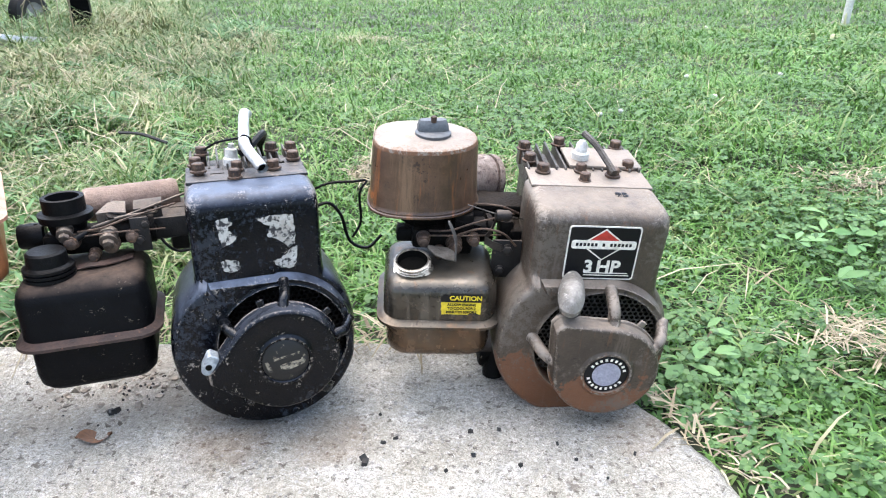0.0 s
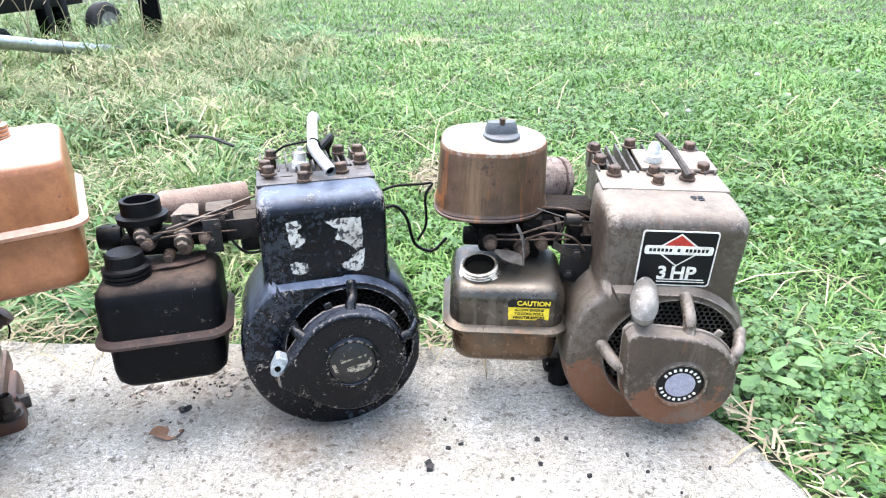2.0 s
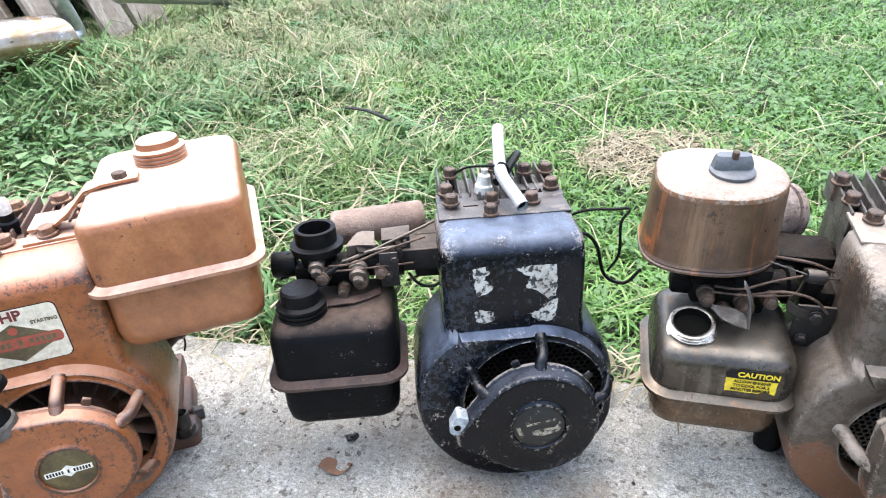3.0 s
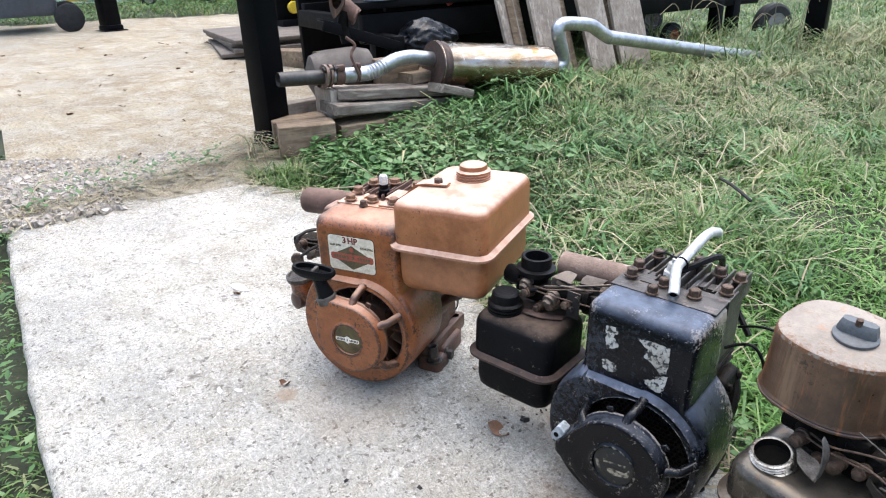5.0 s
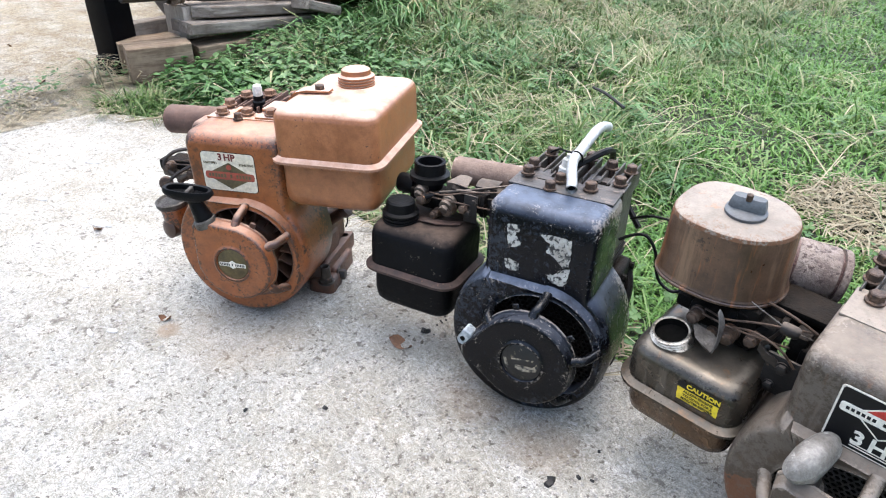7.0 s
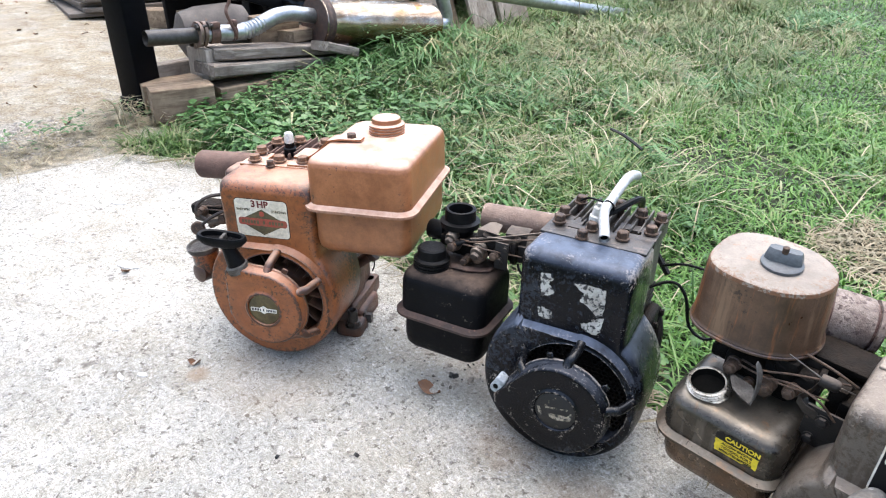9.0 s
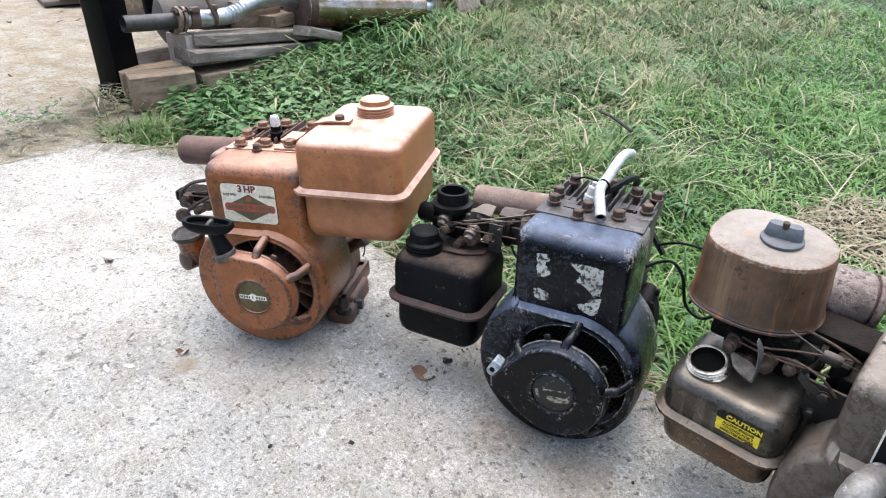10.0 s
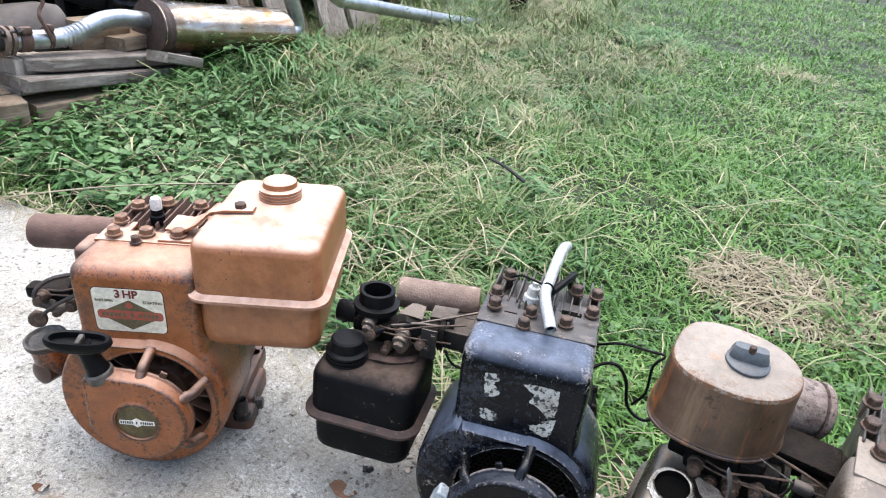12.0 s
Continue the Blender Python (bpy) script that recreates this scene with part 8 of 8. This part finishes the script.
def flower_heads():
    for x, y in ((0.902, 2.604), (0.456, 2.023), (0.875, 2.237), (0.527, 2.063), (1.512, 4.131), (0.98, 2.30), (1.25, 2.6)):
        bm = BM()
        lathe(bm, [(0.0, -0.002), (0.005, 0.0), (0.0085, 0.005), (0.007, 0.010), (0.0, 0.012)], (0, 0, 0), (0, 0, 1), 10, wob=0.1)
        ob = part("clover_flower", bm, "white", None)
        ob.matrix_world = pose(x, y, 0.052)
        tagged(ob, "small round white clover flower in the lawn", "flower", "clover flowers")


flower_heads()


# ---- gravel and litter ----
M["gravel"] = mat("grey_gravel", (0.47, 0.425, 0.365), (0.33, 0.29, 0.245), None, 50, 0.9, 0, 0.3, island=0.3)
M["litter"] = mat("dead_leaf", (0.26, 0.12, 0.05), (0.16, 0.075, 0.035), None, 60, 0.7, 0, 0.2)
M["oil"] = mat("dark_oily_crumbs", (0.03, 0.026, 0.022), (0.012, 0.011, 0.01), None, 80, 0.7, 0, 0.4)


def stones(name, spots, material, label, category):
    V, Fc = [], []
    cube = [(-1, -1, -1), (1, -1, -1), (1, 1, -1), (-1, 1, -1), (-1, -1, 1), (1, -1, 1), (1, 1, 1), (-1, 1, 1)]
    faces = [(0, 3, 2, 1), (4, 5, 6, 7), (0, 1, 5, 4), (1, 2, 6, 5), (2, 3, 7, 6), (3, 0, 4, 7)]
    for x, y, z, r in spots:
        R = Euler((rng.uniform(0, 6), rng.uniform(0, 6), rng.uniform(0, 6))).to_matrix()
        s = rng.uniform(0.35, 0.8, 3) * r
        i = len(V)
        for c in cube:
            p = Vector((c[0] * s[0], c[1] * s[1], c[2] * s[2])) * rng.uniform(0.75, 1.1)
            V.append(R @ p + Vector((x, y, z)))
        Fc += [tuple(i + k for k in f) for f in faces]
    return stuff(name, V, Fc, material, label, category)


sp = []
for _ in range(4200):
    y = rng.uniform(-0.05, 0.62)
    x = -1.86 - 0.5 * rng.random() ** 1.3 * (1 - 0.55 * max(y, 0) / 0.62) - 0.08 * y
    sp.append((x, y, ground_z(x, y) + 0.006, rng.uniform(0.002, 0.005) + 0.009 * rng.random() ** 4 * step(0.45, 0.1, y) + 0.005 * rng.random() ** 6))
for _ in range(420):
    x, y = -1.78 - 0.30 * rng.random(), rng.uniform(0.0, 0.32)
    sp.append((x, y, max(ground_z(x, y), slab_z(x) if x > -1.86 else -1) + 0.006, rng.uniform(0.007, 0.016)))
stones("gravel", sp, "gravel", "loose grey gravel between path and yard", "gravel")
sp = []
for _ in range(360):
    x = rng.uniform(-1.85, 0.28)
    y = rng.uniform(0.2, 0.84)
    sp.append((x, y, slab_z(x) + 0.0005, rng.uniform(0.0008, 0.0032)))
stones("grit", sp, "gravel", "fine grit on the concrete path", "grit")
# dark crumbs and stains of oil beneath and before the engines
# The crumbs at x -0.46 and -0.39 stand in for dark chipped pits.
sp = [(-0.102, 0.612, 0, 0.006), (0.02, 0.668, 0, 0.007), (0.055, 0.672, 0, 0.0055), (0.14, 0.62, 0, 0.003), (-0.092, 0.70, 0, 0.003), (-0.07, 0.655, 0, 0.0045), (0.075, 0.61, 0, 0.003), (-0.46, 0.405, 0, 0.005), (-0.39, 0.487, 0, 0.006), (-0.01, 0.60, 0, 0.003), (0.17, 0.59, 0, 0.0025), (0.21, 0.63, 0, 0.003)]
for _ in range(60):
    sp.append((rng.normal(-0.42, 0.07), rng.normal(0.75, 0.03), 0, rng.uniform(0.0008, 0.0028)))
for x, y, r in ((-0.104, 0.62, 0.006), (0.022, 0.626, 0.004), (-0.084, 0.647, 0.0045), (0.1225, 0.6466, 0.0035), (-0.424, 0.704, 0.009), (-0.43, 0.70, 0.006)):
    sp.append((x, y, 0, r))
stones("oil_crumbs", [(x, y, slab_z(x) + 0.0012, r) for x, y, _, r in sp], "oil", "dark oily crumbs on the concrete, two of them standing in for pits", "dirt")


def dead_leaf(x, y, z, turn, size):
    bm = BM()
    n = 8
    left, right, mid = [], [], []
    for k in range(n + 1):
        t = k / n
        w = size * 0.34 * math.sin(math.pi * t) ** 0.8
        zz = 0.003 + 0.004 * math.sin(t * 5 + turn)
        mid.append(bm.verts.new((size * (t - 0.5), 0, zz - 0.002)))
        left.append(bm.verts.new((size * (t - 0.5), w, zz + 0.003 * math.sin(t * 7))))
        right.append(bm.verts.new((size * (t - 0.5), -w, zz + 0.002)))
    for k in range(n):
        bm.faces.new((mid[k], mid[k + 1], left[k + 1], left[k]))
        bm.faces.new((mid[k], right[k], right[k + 1], mid[k + 1]))
    ob = part("dead_leaf", bm, "litter", None)
    ob.matrix_world = pose(x, y, z, 0, 0, turn)
    return tagged(ob, "curled brown dead leaf on the concrete", "leaf", "dead leaves")


for x, y, turn, size in ((-0.428, 0.652, 20, 0.04), (-0.73, 0.413, 40, 0.022), (-1.10, 0.44, 120, 0.02), (-0.20, 0.38, 70, 0.014)):
    dead_leaf(x, y, slab_z(x) + 0.001, turn, size)
for k in range(36):
    x, y = rng.uniform(-5.2, -2.0), rng.uniform(0.1, 1.4)
    if yard_edge(x, y):
        dead_leaf(x, y, ground_z(x, y) + 0.009, rng.uniform(0, 180), rng.uniform(0.012, 0.04))
for k in range(16):
    if k < 11:
        x, y, hgt = rng.normal(-1.98, 0.07), rng.uniform(2.65, 3.75), rng.uniform(0.22, 0.42)
    else:
        x, y, hgt = rng.normal(-1.99, 0.04), rng.normal(0.80, 0.04), rng.uniform(0.10, 0.17)
    a = rng.uniform(-1.2, 1.2)
    d = Vector((0.3 * math.cos(a), math.sin(a), 0))
    b = Vector((x, y, ground_z(x, y) - 0.01))
    bm = BM()
    tube(bm, [b, b + d * hgt * 0.15 + Vector((0, 0, hgt * 0.6)), b + d * hgt * 0.5 + Vector((0, 0, hgt * 0.95)), b + d * hgt * 1.0 + Vector((0, 0, hgt * 0.85))], lambda t: 0.0026 - 0.0016 * t, 5, 4)
    tagged(part("dry_stalk", bm, "straw_leaf", None), "dry bent grass stalk standing in the weeds", "stalk", "dry stalks")
# a long fallen stem across the weeds behind the orange engine, and a twig
bm = BM()
tube(bm, [(-1.62, 0.70, slab_z(-1.6) + 0.02), (-1.35, 0.92, 0.11), (-1.05, 1.06, 0.155), (-0.90, 1.08, 0.16), (-0.72, 1.02, 0.10)], lambda t: 0.0022 - 0.001 * t, 6, 8)
tagged(part("fallen_stem", bm, "straw_leaf", None), "long pale dead stem arched over the weeds", "stem")
bm = BM()
tube(bm, [(-0.79, 1.62, 0.135), (-0.72, 1.58, 0.14), (-0.66, 1.57, 0.12)], 0.004, 6, 4)
tagged(part("twig", bm, "oil", None), "short dark twig lying in the grass", "twig")

# a broken, gravelly spot of the slab beneath the black tank
M["patch_stone"] = mat("grey_brown_aggregate", (0.38, 0.32, 0.25), (0.20, 0.165, 0.13), None, 60, 0.9, 0, 0.4, island=0.45)
sp = []
for _ in range(520):
    x, y = rng.normal(-0.43, 0.065), rng.normal(0.765, 0.035)
    sp.append((x, y, slab_z(x) - 0.0022, rng.uniform(0.0012, 0.0042) + 0.004 * rng.random() ** 4))
stones("aggregate", sp, "patch_stone", "loose grey aggregate in a broken spot of the path", "gravel")

# white flakes stuck to the concrete
M["flake"] = mat("white_flake", (0.62, 0.61, 0.58), (0.5, 0.49, 0.46), None, 60, 0.8, 0, 0.1)
for k, (x, y, w, l, turn) in enumerate(((-1.127, 0.452, 0.035, 0.085, 15), (-0.919, 0.351, 0.014, 0.042, 8), (-0.773, 0.311, 0.011, 0.032, -5), (-0.756, 0.338, 0.013, 0.026, 40), (-1.32, 0.40, 0.02, 0.05, 20), (-1.20, 0.28, 0.016, 0.04, -20), (-1.45, 0.55, 0.02, 0.06, 30))):
    bm = BM()
    pts = []
    for i in range(22):
        a = 2 * math.pi * i / 22
        q = 1 + 0.5 * noise.noise((math.cos(a) * 1.3 + k * 3, math.sin(a) * 1.3, 2)) + 0.3 * noise.noise((math.cos(a) * 4 + k, math.sin(a) * 4, 7))
        pts.append((l * 0.36 * q * math.cos(a), w * 0.34 * q * math.sin(a)))
    loft(bm, [[(p, q, -0.001) for p, q in pts], [(p * 0.97, q * 0.97, 0.0012) for p, q in pts]])
    ob = part("flake", bm, "flake", None)
    ob.matrix_world = pose(x, y, slab_z(x) + 0.0006, 0, 0, turn)
    tagged(ob, "thin white flake stuck to the concrete path", "flake", "white flakes")
